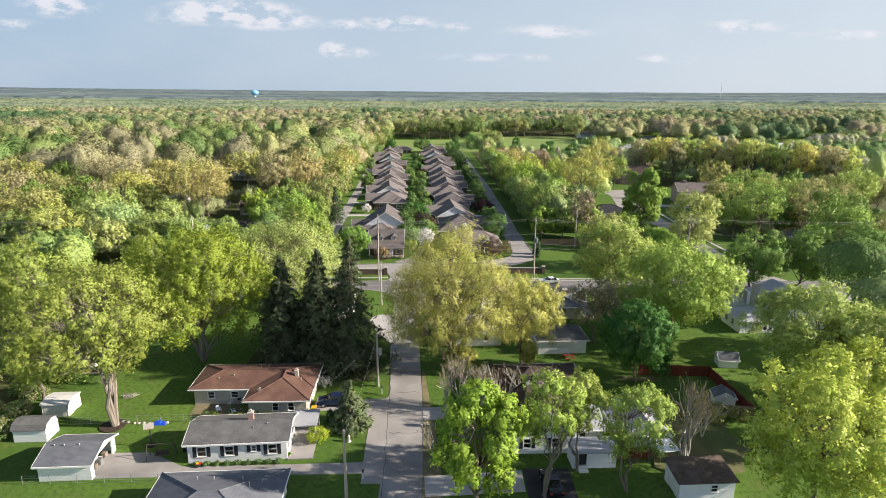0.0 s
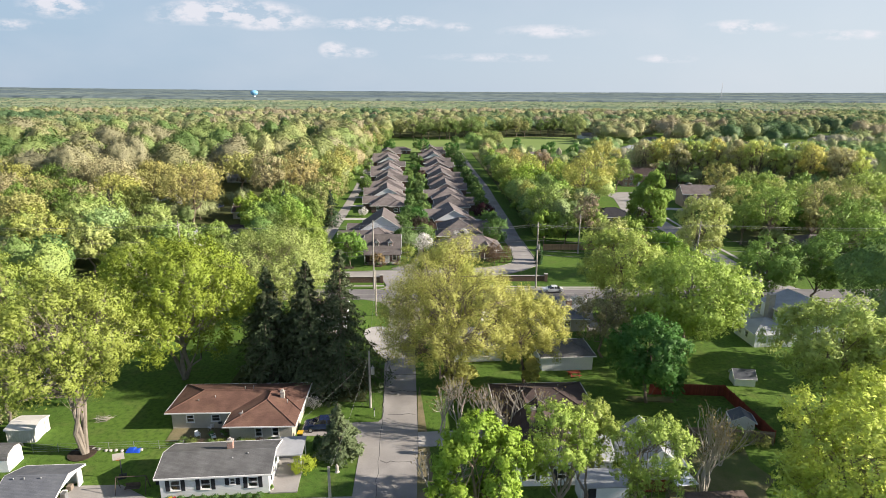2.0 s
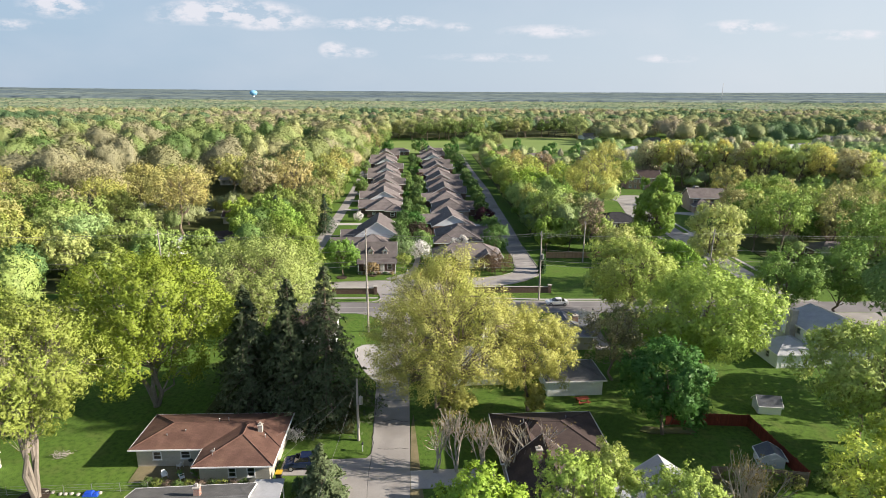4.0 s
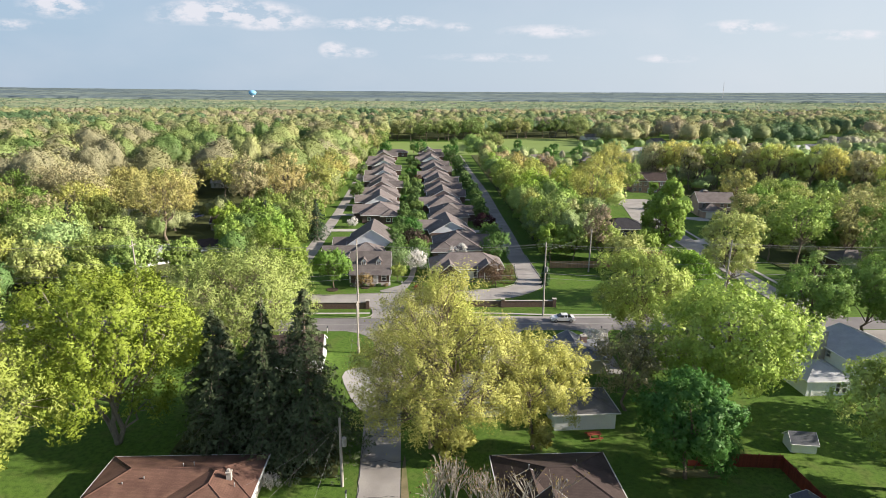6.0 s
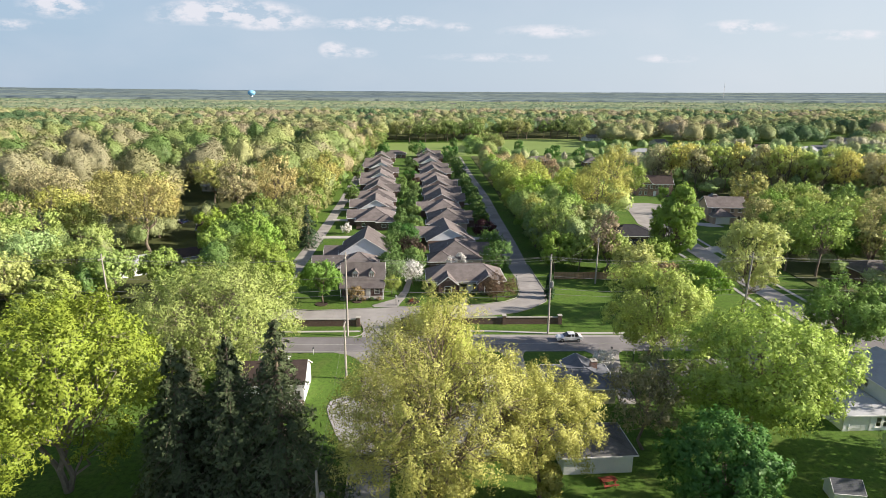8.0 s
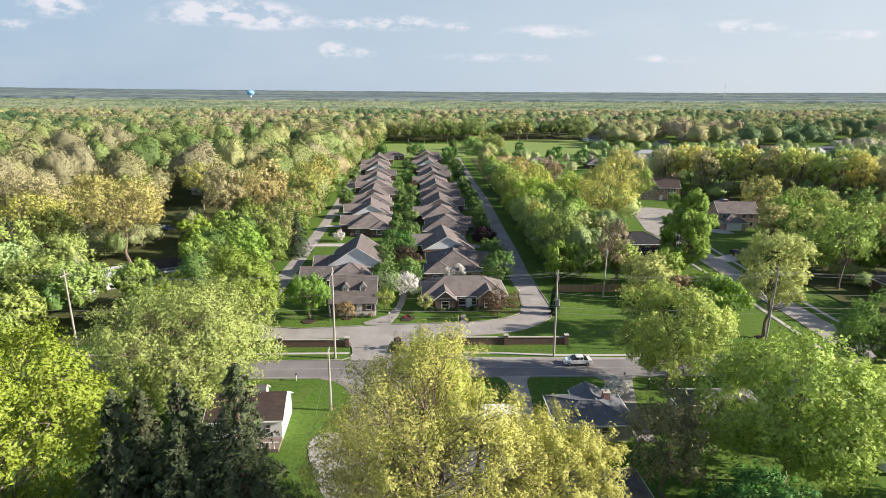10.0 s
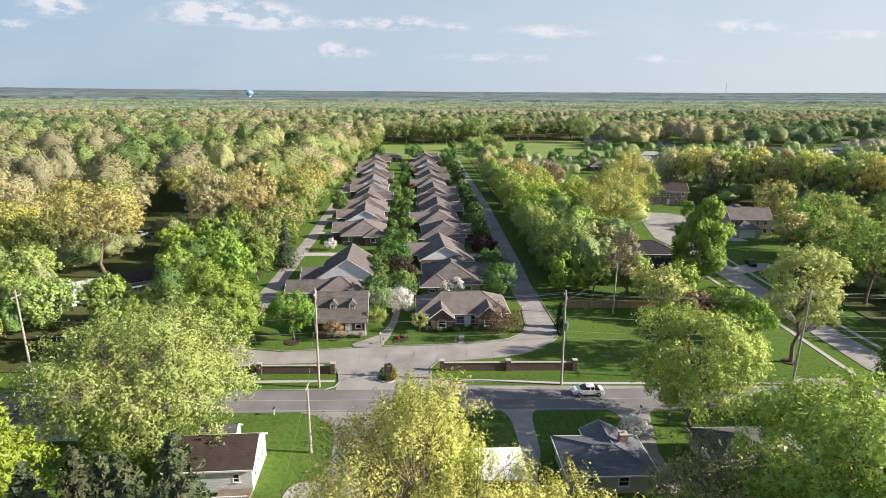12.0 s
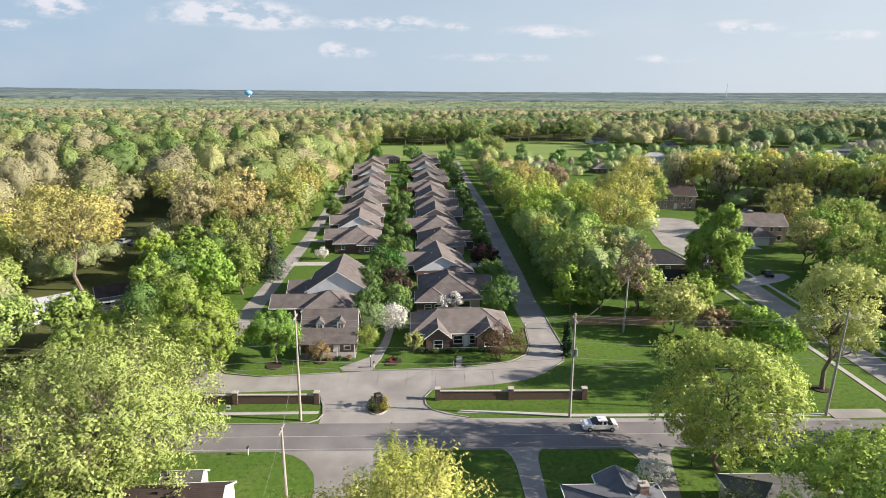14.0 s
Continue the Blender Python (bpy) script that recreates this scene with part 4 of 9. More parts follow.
def barn_shed():
    h = base("garden_shed", -52.3, 68.0, 2.0)
    box_walls(h, -2.0, 2.0, -1.3, 1.4, 1.7, WHITE)
    bm = bmesh.new()
    prof = [(-1.5, 1.62), (-1.1, 2.25), (0.05, 2.6), (1.2, 2.25), (1.6, 1.62)]
    for (a, z0), (b, z1) in zip(prof, prof[1:]):
        q = [(-2.15, a, z0), (2.15, a, z0), (2.15, b, z1), (-2.15, b, z1)]
        solid(bm, q + [(x, y, z + 0.08) for x, y, z in q], ((0, 3, 2, 1), (4, 5, 6, 7), (0, 1, 5, 4), (1, 2, 6, 5), (2, 3, 7, 6), (3, 0, 4, 7)))
    part("roof", bm, ROOF_GREY, h)
    for x in (-2.0, 1.85):
        bm = bmesh.new()
        q = [(x, -1.3, 1.7), (x, 1.4, 1.7), (x, 1.1, 2.22), (x, 0.05, 2.58), (x, -1.0, 2.22)]
        w = [(x + 0.15, b, c) for a, b, c in q]
        solid(bm, q + w, ((0, 1, 2, 3, 4), (9, 8, 7, 6, 5), (0, 5, 6, 1), (1, 6, 7, 2), (2, 7, 8, 3), (3, 8, 9, 4), (4, 9, 5, 0)))
        part("gable", bm, WHITE, h)
    tagged(h, "white barn-shaped garden shed with grey roof", "shed")


def blue_roof_house():
    h = base("hip_roofed_house", -23.6, 51.0, 2.5)
    box_walls(h, -6.4, 6.4, -5.4, 5.4, 2.6, WHITE, back=((2, 1.2, 0.9, 2.1), (8, 1.2, 0.9, 2.1)))
    hip_roof(h, -6.4, 6.4, -5.4, 5.4, 2.6, 4.5, ROOF_BLUE, 0.5)
    vents(h, ((-2.2, 3.2, 3.7), (-0.4, 3.0, 3.8), (2.6, 2.8, 3.8), (3.6, 1.6, 4.0), (4.6, 2.8, 3.4)))
    tagged(h, "house with slate-blue hipped shingle roof and white vents", "house")


def gabled_white_house():
    h = base("gabled_house", 12.0, 67.5, 1.5)
    box_walls(h, -3.7, 3.7, -3.9, 4.6, 2.9, WHITE, front=((1.1, 0.95, 0.8, 2.1), (4.6, 0.95, 0.8, 2.1)), shutters=SHUTTER)
    gable_roof(h, -3.7, 3.7, -3.9, 4.6, 2.9, 6.1, ROOF_DARK, axis="y", gable=WHITE)
    box_walls(h, 3.72, 7.6, -2.6, 3.6, 2.4, WHITE, front=((0.8, 1.0, 0.8, 2.0),), doors=(("front", 2.4, 0.9, 2.05, False),))
    gable_roof(h, 3.72, 7.6, -2.6, 3.6, 2.4, 3.6, ROOF_METAL, gable=WHITE, over=0.3)
    chimney(h, -1.2, 1.0, 4.5, 6.9, REDBRICK, 0.6)
    bm = bmesh.new()
    box(bm, -0.25, 0.25, -3.98, -3.9, 4.3, 5.0)
    part("gable_vent", bm, TRIM, h)
    tagged(h, "white gabled cottage with black shutters behind bare trees", "house")


def small_white_house():
    h = base("white_outbuilding", 24.5, 67.2, 1.0)
    box_walls(h, -2.9, 2.9, -3.3, 3.3, 2.3, WHITE, front=((1.0, 0.8, 0.9, 1.9),), doors=(("front", 3.2, 2.2, 2.0, True),))
    gable_roof(h, -2.9, 2.9, -3.3, 3.3, 2.3, 4.4, ROOF_METAL, axis="y", gable=WHITE)
    tagged(h, "white gabled outbuilding with pale roof", "garage")


def brown_shed():
    h = base("flat_roofed_shed", 28.4, 56.6, 2.0)
    box_walls(h, -3.0, 3.2, -1.7, 2.0, 2.2, WHITE, front=((3.5, 0.8, 0.9, 1.8),), doors=(("left", 0.8, 1.6, 1.9, True),))
    bm = bmesh.new()
    q = [(-3.3, -2.0, 2.15), (3.5, -2.0, 2.15), (3.5, 2.3, 2.6), (-3.3, 2.3, 2.6)]
    solid(bm, q + [(x, y, z + 0.12) for x, y, z in q], ((0, 3, 2, 1), (4, 5, 6, 7), (0, 1, 5, 4), (1, 2, 6, 5), (2, 3, 7, 6), (3, 0, 4, 7)))
    part("roof", bm, ROOF_SHED, h)
    tagged(h, "white shed with mottled brown pitched roof", "shed")


def dark_roof_house():
    h = base("brown_roofed_house", 13.6, 77.6, 2.0)
    box_walls(h, -6.0, 6.0, -4.6, 4.8, 2.6, BEIGE, left=((2, 1.2, 0.9, 2.1),), back=((2.0, 1.2, 0.9, 2.1), (7.5, 1.2, 0.9, 2.1)))
    hip_roof(h, -6.0, 6.0, -4.6, 4.8, 2.6, 4.6, ROOF_DARK, 0.6)
    gable_roof(h, -5.6, -0.4, -6.2, 0.0, 2.6, 4.2, ROOF_DARK, axis="y", gable=BEIGE, name="wing_roof")
    box_walls(h, -5.6, -0.4, -6.2, -4.62, 2.58, BEIGE)
    vents(h, ((0.5, -1.5, 4.0), (-3.0, 1.0, 4.2), (2.5, 2.0, 3.9)))
    tagged(h, "low house with dark brown shingle roof behind leafless saplings", "house")


def white_garage():
    h = base("white_garage", 19.9, 95.2, 3.0)
    box_walls(h, -4.1, 4.1, -3.0, 3.2, 2.5, WHITE, left=((2.5, 0.9, 1.0, 1.9),), doors=(("back", 2.0, 4.2, 2.1, True),))
    hip_roof(h, -4.1, 4.1, -3.0, 3.2, 2.5, 3.9, ROOF_GREY, 0.4)
    tagged(h, "white garage with grey hipped roof on the lawn", "garage")


def far_white_house():
    h = base("white_bungalow", 6.4, 99.5, 3.0)
    box_walls(h, -4.6, 3.4, -4.0, 4.0, 2.6, WHITE, front=((1.2, 1.0, 0.9, 2.0), (4.8, 1.0, 0.9, 2.0)), right=((2, 1.0, 0.9, 2.0),))
    gable_roof(h, -4.6, 3.4, -4.0, 4.0, 2.6, 4.2, ROOF_BLUE, gable=WHITE)
    tagged(h, "white bungalow half hidden by the yellow-green tree", "house")


def corner_house():
    """The small white house on the corner lot."""
    h = base("corner_house", -22.2, 112.2, 3.0)
    box_walls(h, -5.2, 4.2, -3.4, 3.4, 2.9, WHITE, front=((7.3, 0.7, 1.2, 2.2),), right=((0.9, 0.7, 0.9, 2.3), (2.6, 0.7, 0.9, 2.3), (4.4, 0.7, 0.9, 2.3)))
    gable_roof(h, -5.2, 4.2, -3.4, 3.4, 2.9, 4.9, ROOF_DARK, gable=WHITE, over=0.25)
    box_walls(h, -3.5, 0.5, 3.42, 6.4, 2.4, WHITE)
    gable_roof(h, -3.5, 0.5, 3.42, 6.4, 2.4, 3.4, ROOF_GREY, gable=WHITE, over=0.2)
    bm = bmesh.new()
    box(bm, 0.6, 4.2, -6.2, -3.6, 0.0, 0.5)
    part("deck", bm, FENCEWOOD, h)
    for x in np.arange(0.7, 4.2, 0.5):
        bm = bmesh.new()
        box(bm, x - 0.04, x + 0.04, -6.2, -6.12, 0.5, 1.4)
        part("post", bm, TRIM, h)
    bm = bmesh.new()
    box(bm, 0.6, 4.3, -6.22, -6.1, 1.4, 1.48)
    part("rail", bm, TRIM, h)
    tagged(h, "small white house with steep dark roof and railed deck", "house")


def grey_hip_house():
    h = base("grey_hip_house", 22.0, 111.6, 1.0)
    box_walls(h, -4.8, 4.6, -3.5, 3.4, 2.6, BEIGE, front=((1.5, 1.2, 0.9, 2.1), (5.5, 1.2, 0.9, 2.1)), back=((1.5, 1.2, 0.9, 2.1), (5.5, 1.2, 0.9, 2.1)))
    hip_roof(h, -4.8, 4.6, -3.5, 3.4, 2.60, 3.90, ROOF_BLUE, 0.5)
    gable_roof(h, -1.0, 3.0, 0.5, 5.2, 2.60, 3.61, ROOF_BLUE, axis="y", gable=BEIGE, name="wing_roof")
    box_walls(h, -1.0, 3.0, 3.42, 5.2, 2.58, BEIGE)
    chimney(h, 2.6, 1.4, 3.00, 4.40, REDBRICK, 0.9)
    vents(h, ((-1.2, -0.6, 3.9), (0.2, -0.8, 3.85), (1.4, -2.2, 3.25)))
    tagged(h, "low house with blue-grey hipped roof and brick chimney", "house")


def white_flat_garage():
    h = base("carport", 10.0, 110.2, 1.0)
    for x, y in ((-2.4, -2.6), (2.2, -2.6), (-2.4, 2.6), (2.2, 2.6)):
        bm = bmesh.new()
        box(bm, x - 0.08, x + 0.08, y - 0.08, y + 0.08, 0.0, 2.4)
        part("post", bm, TRIM, h)
    bm = bmesh.new()
    box(bm, -2.8, 2.6, -3.0, 3.0, 2.4, 2.55)
    part("roof", bm, TRIM, h)
    tagged(h, "flat white carport roof beside the driveway", "carport")


def two_storey_right():
    h = base("grey_roofed_house", 61.5, 107.0, 2.0)
    box_walls(h, -7.0, -0.2, -6.0, 0.6, 2.5, WHITE, left=((1, 1, 0.8, 2.0), (3.2, 1, 0.8, 2.0)), front=((4.4, 0.8, 0.5, 2.0), (5.4, 0.8, 0.5, 2.0)), doors=(("front", 0.8, 2.8, 2.1, True),))
    hip_roof(h, -7.0, -0.2, -6.0, 0.6, 2.5, 4.2, ROOF_METAL, 0.4)
    box_walls(h, 0, 10, -5.0, 4.5, 5.0, WHITE, front=((1.2, 1.0, 3.4, 4.6), (5.0, 1.0, 3.4, 4.6), (1.2, 1.0, 0.8, 2.0)), left=((4.0, 1.0, 3.4, 4.6),))
    gable_roof(h, 0, 10, -5.0, 4.5, 5.0, 6.9, ROOF_METAL, axis="y", gable=WHITE)
    chimney(h, -0.7, 0.9, 0.5, 7.4, STONE, 1.1)
    box_walls(h, -6.0, -1.0, 2.0, 8.0, 2.5, WHITE)
    gable_roof(h, -6.0, -1.0, 2.0, 8.0, 2.5, 4.2, ROOF_METAL, axis="y", gable=WHITE)
    tagged(h, "white house with pale grey roofs and a stone chimney", "house")


def little_shed(x, y, w, d, roof, label, rz=0.0, eave=1.9, ridge=2.9, axis="x"):
    h = base("garden_shed", x, y, rz)
    box_walls(h, -w / 2, w / 2, -d / 2, d / 2, eave, WHITE if roof is not ROOF_BROWN else BEIGE)
    gable_roof(h, -w / 2, w / 2, -d / 2, d / 2, eave, ridge, roof, axis=axis, gable=WHITE, over=0.15)
    tagged(h, label, "shed")


def cape_house():
    h = base("cape_cod_house", -15.4, 157.3, 2.0)
    box_walls(h, -4.5, 4.5, -3.0, 4.5, 2.7, BRICK, front=((1.2, 1.1, 0.6, 2.1), (7.0, 1.1, 0.6, 2.1)), right=((1.5, 1, 0.9, 2.2), (4.5, 1, 0.9, 2.2)), doors=(("front", 5.2, 1.0, 2.1, False),))
    gable_roof(h, -4.5, 4.5, -3.0, 4.5, 2.75, 6.5, ROOF_BROWN, gable=PINK, over=0.35)
    bm = bmesh.new()
    q = [(-4.8, -5.4, 2.55), (4.8, -5.4, 2.55), (4.8, -2.6, 3.2), (-4.8, -2.6, 3.2)]
    solid(bm, q + [(x, y, z + 0.14) for x, y, z in q], ((0, 3, 2, 1), (4, 5, 6, 7), (0, 1, 5, 4), (1, 2, 6, 5), (2, 3, 7, 6), (3, 0, 4, 7)))
    porch = part("porch_roof", bm, ROOF_BROWN, h)
    for x in (-4.5, -1.6, 1.6, 4.5):
        bm = bmesh.new()
        box(bm, x - 0.09, x + 0.09, -5.25, -5.07, 0.1, 2.56)
        part("post", bm, TRIM, porch)
    bm = bmesh.new()
    box(bm, -4.6, 4.6, -5.4, -3.02, 0.0, 0.15)
    part("porch_floor", bm, CONCRETE, h)
    for x in (-1.6, 1.9):
        bm = bmesh.new()
        box(bm, x - 0.65, x + 0.65, -1.75, 0.4, 3.6, 4.95)
        d = part("dormer", bm, PINK, h, "small gabled dormer with white trim")
        bm = bmesh.new()
        for s in (-1, 1):
            q = [(x + s * 0.85, -1.95, 4.75), (x, -1.95, 5.65), (x, 0.9, 5.65), (x + s * 0.85, 0.9, 4.75)]
            solid(bm, q + [(a, b, c + 0.1) for a, b, c in q], ((0, 3, 2, 1), (4, 5, 6, 7), (0, 1, 5, 4), (1, 2, 6, 5), (2, 3, 7, 6), (3, 0, 4, 7)))
        part("dormer_roof", bm, ROOF_BROWN, d)
        bm = bmesh.new()
        solid(bm, [(x - 0.62, -1.78, 4.95), (x + 0.62, -1.78, 4.95), (x, -1.78, 5.6), (x - 0.62, -1.7, 4.95), (x + 0.62, -1.7, 4.95), (x, -1.7, 5.6)], ((0, 1, 2), (5, 4, 3), (0, 3, 4, 1), (1, 4, 5, 2), (2, 5, 3, 0)))
        for u, w in ((-0.52, -0.4), (0.4, 0.52), (-0.04, 0.04)):
            box(bm, x + u, x + w, -1.83, -1.752, 3.85, 4.85)
        box(bm, x - 0.52, x + 0.52, -1.83, -1.752, 4.85, 4.95)
        box(bm, x - 0.52, x + 0.52, -1.83, -1.752, 3.75, 3.85)
        part("dormer_trim", bm, TRIM, d)
        for u in (-0.4, 0.04):
            bm = bmesh.new()
            box(bm, x + u, x + u + 0.36, -1.78, -1.753, 3.85, 4.85)
            part("pane", bm, GLASS, d)
    tagged(h, "brick cape cod house with two dormers and full porch", "house")


def brick_ranch():
    h = base("brick_ranch_house", 7.1, 160.8, 2.0)
    box_walls(h, -8.4, 8.4, -4.2, 5.0, 2.7, BRICK, front=((7.0, 1.6, 0.6, 2.1), (9.8, 1.0, 0.6, 2.1)), right=((2, 1.2, 0.8, 2.1),), doors=(("front", 8.75, 0.95, 2.1, False),))
    hip_roof(h, -8.4, 8.4, -4.2, 5.0, 2.7, 5.5, ROOF_TAUPE, 0.5)
    box_walls(h, -6.2, -2.2, -6.0, -4.22, 2.7, BRICK, front=((1.3, 1.5, 0.6, 2.1),))
    gable_roof(h, -6.2, -2.2, -6.0, -1.0, 2.7, 4.3, ROOF_TAUPE, axis="y", gable=BRICK, over=0.35, name="wing_roof")
    box_walls(h, 2.6, 6.8, -5.6, -4.22, 2.7, BRICK, front=((1.3, 1.5, 0.6, 2.1),))
    gable_roof(h, 2.6, 6.8, -5.6, -1.0, 2.7, 4.4, ROOF_TAUPE, axis="y", gable=BRICK, over=0.35, name="wing_roof")
    vents(h, ((-4, 1.8, 4.9), (2.0, 1.6, 5.0)))
    tagged(h, "brown brick ranch house with taupe hipped roof and two front gables", "house")


def blue_gable_house():
    h = base("pale_blue_house", -18.6, 181.5, 2.0)
    box_walls(h, -5.6, 7.0, -4.4, 9.0, 3.4, PALEBLUE, front=((9.6, 1.4, 1.2, 2.3),), right=((2, 1.2, 0.8, 2.1), (8, 1.2, 0.8, 2.1)))
    gable_roof(h, -5.6, 7.0, -4.4, 9.0, 3.4, 7.5, ROOF_BROWN, axis="y", gable=PALEBLUE, over=0.35)
    box_walls(h, -9.6, -5.62, -3.6, 2.6, 2.6, PALEBLUE, front=((1.0, 0.8, 1.2, 2.2),), doors=(("left", 1.0, 4.2, 2.2, True),))
    gable_roof(h, -9.6, -2.6, -3.6, 2.6, 2.6, 4.5, ROOF_BROWN, gable=PALEBLUE, over=0.3, name="wing_roof")
    box_walls(h, -4.8, 4.2, -12.6, -4.42, 2.6, BRICK)
    hip_roof(h, -4.8, 4.2, -13.6, -4.9, 2.6, 5.2, ROOF_TAUPE, 0.4)
    box_walls(h, -11.4, -4.2, -11.5, -6.0, 2.5, BRICK, doors=(("left", 0.6, 4.2, 2.2, True),))
    gable_roof(h, -11.4, -2.0, -11.5, -6.0, 2.5, 4.2, ROOF_BROWN, gable=BRICK, over=0.3, name="wing_roof")
    vents(h, ((2.6, -2.0, 5.6), (3.4, 3.0, 5.2), (-6, -2.8, 3.7), (-6.5, -9.6, 3.7)))
    tagged(h, "pale blue gabled house with brown roofs and garage wings", "house")


def row_house(variant):
    """A duplex of the rows: long main roof, garage wing to the street side and a rear gable."""
    roof = (ROOF_TAUPE, ROOF_BROWN)[variant % 2]
    h = base("row_house", 0, 0)
    box_walls(h, -6.0, 6.0, -7.4, 7.4, 2.7, (BRICK, PINK)[variant % 2], front=((1.8, 1.0, 1.0, 2.0), (7.4, 2.6, 0.8, 2.1)), right=((2, 1.2, 0.8, 2.1), (8, 1.2, 0.8, 2.1)), left=((2, 1.2, 0.8, 2.1),))
    if variant < 2:
        hip_roof(h, -6.0, 6.0, -7.4, 7.4, 2.7, 5.9, roof, 0.5)
    else:
        gable_roof(h, -6.0, 6.0, -7.4, 7.4, 2.7, 6.0, roof, axis="y", gable=(PALEBLUE, PINK)[variant % 2], over=0.4)
    s = -1 if variant % 2 == 0 else 1
    x0, x1 = (-9.2, -6.02) if s < 0 else (6.02, 9.0)
    box_walls(h, x0, x1, -1.6, 5.0, 2.6, BRICK, doors=(("left" if s < 0 else "right", 0.8, 4.2, 2.2, True),))
    a, b = (x0, -2.4) if s < 0 else (2.4, x1)
    gable_roof(h, a, b, -1.6, 5.0, 2.6, 4.7, roof, gable=BRICK, over=0.35, name="wing_roof")
    c, d = (0.6, 6.9) if s < 0 else (-6.9, -0.6)
    box_walls(h, c, d, -9.0, -7.42, 2.6, BRICK, front=((1.6, 1.4, 0.8, 2.0), (3.6, 1.4, 0.8, 2.0)))
    hip_roof(h, c, d, -9.0, -2.6, 2.64, 4.5, roof, 0.4, name="front_roof")
    vents(h, ((2.4, -2.4, 4.6), (-2.0, -3.4, 4.7), (1.0, 2.0, 5.3), (1.6, 3.4, 5.0)))
    for u, w in ((2.0, 4.2), (-1.9, -1.0)):
        bm = bmesh.new()
        tube(bm, [(u, w, 4.5), (u, w, 5.45)], (0.06, 0.06), 8)
        part("flue", bm, STEEL, h)
    return h


def brick_two_storey():
    h = base("brick_house", 93.5, 284.0, -4.0)
    box_walls(h, -7.5, 7.5, -4.5, 4.5, 5.4, REDBRICK, front=[(0.9 + 2.3 * k, 1.0, 3.3, 4.8) for k in range(6)] + [(0.9, 1.0, 0.7, 2.2), (3.2, 1.0, 0.7, 2.2), (10.1, 1.0, 0.7, 2.2), (12.4, 1.0, 0.7, 2.2)], doors=(("front", 7.0, 1.1, 2.2, False),))
    gable_roof(h, -7.5, 7.5, -4.5, 4.5, 5.4, 8.4, ROOF_DARK, gable=REDBRICK)
    gable_roof(h, -5.6, -1.4, -5.0, 0.0, 5.5, 7.6, ROOF_DARK, axis="y", gable=REDBRICK, name="wing_roof")
    tagged(h, "two-storey red brick house with dark roof and rows of windows", "house")


def tan_house():
    h = base("tan_house", 100.2, 233.0, -6.0)
    box_walls(h, -6.0, 6.5, -4.5, 5.0, 5.2, PINK, front=((1.2, 1.2, 3.4, 4.7), (4.2, 1.2, 3.4, 4.7), (7.5, 1.2, 0.8, 2.2), (10, 1.2, 0.8, 2.2), (7.5, 1.2, 3.4, 4.7), (10, 1.2, 3.4, 4.7)), right=((2.0, 1.2, 3.4, 4.7), (6.0, 1.2, 3.4, 4.7)))
    gable_roof(h, -6.0, 6.5, -4.5, 5.0, 5.2, 8.1, ROOF_TAUPE, axis="x", gable=PINK)
    box_walls(h, -5.5, 1.5, -8.6, -4.52, 2.6, PINK, doors=(("front", 1.0, 4.6, 2.2, True),))
    hip_roof(h, -5.5, 1.5, -8.6, -2.0, 2.6, 4.9, ROOF_TAUPE, 0.4)
    box_walls(h, -4.0, 4.0, 5.02, 10.0, 4.4, WHITE)
    gable_roof(h, -4.0, 4.0, 3.0, 10.0, 4.4, 7.6, ROOF_BLUE, axis="y", gable=WHITE)
    chimney(h, -2.5, 0.5, 5.0, 8.6, REDBRICK, 1.2)
    tagged(h, "tan-sided house with taupe roofs and chimney", "house")


def plain_house(x, y, rz, w, d, wallmat, roofmat, hip, label):
    h = base("house", x, y, rz)
    box_walls(h, -w / 2, w / 2, -d / 2, d / 2, 2.7, wallmat, front=[(1.2 + k * 3.0, 1.1, 0.8, 2.1) for k in range(int((w - 1.5) // 3))], right=((1.5, 1.1, 0.8, 2.1), (d - 3, 1.1, 0.8, 2.1)), left=((1.5, 1.1, 0.8, 2.1),))
    if hip:
        hip_roof(h, -w / 2, w / 2, -d / 2, d / 2, 2.7, 2.7 + min(w, d) * 0.24, roofmat)
    else:
        gable_roof(h, -w / 2, w / 2, -d / 2, d / 2, 2.7, 2.7 + min(w, d) * 0.26, roofmat, gable=wallmat)
    tagged(h, label, "house")
    return h


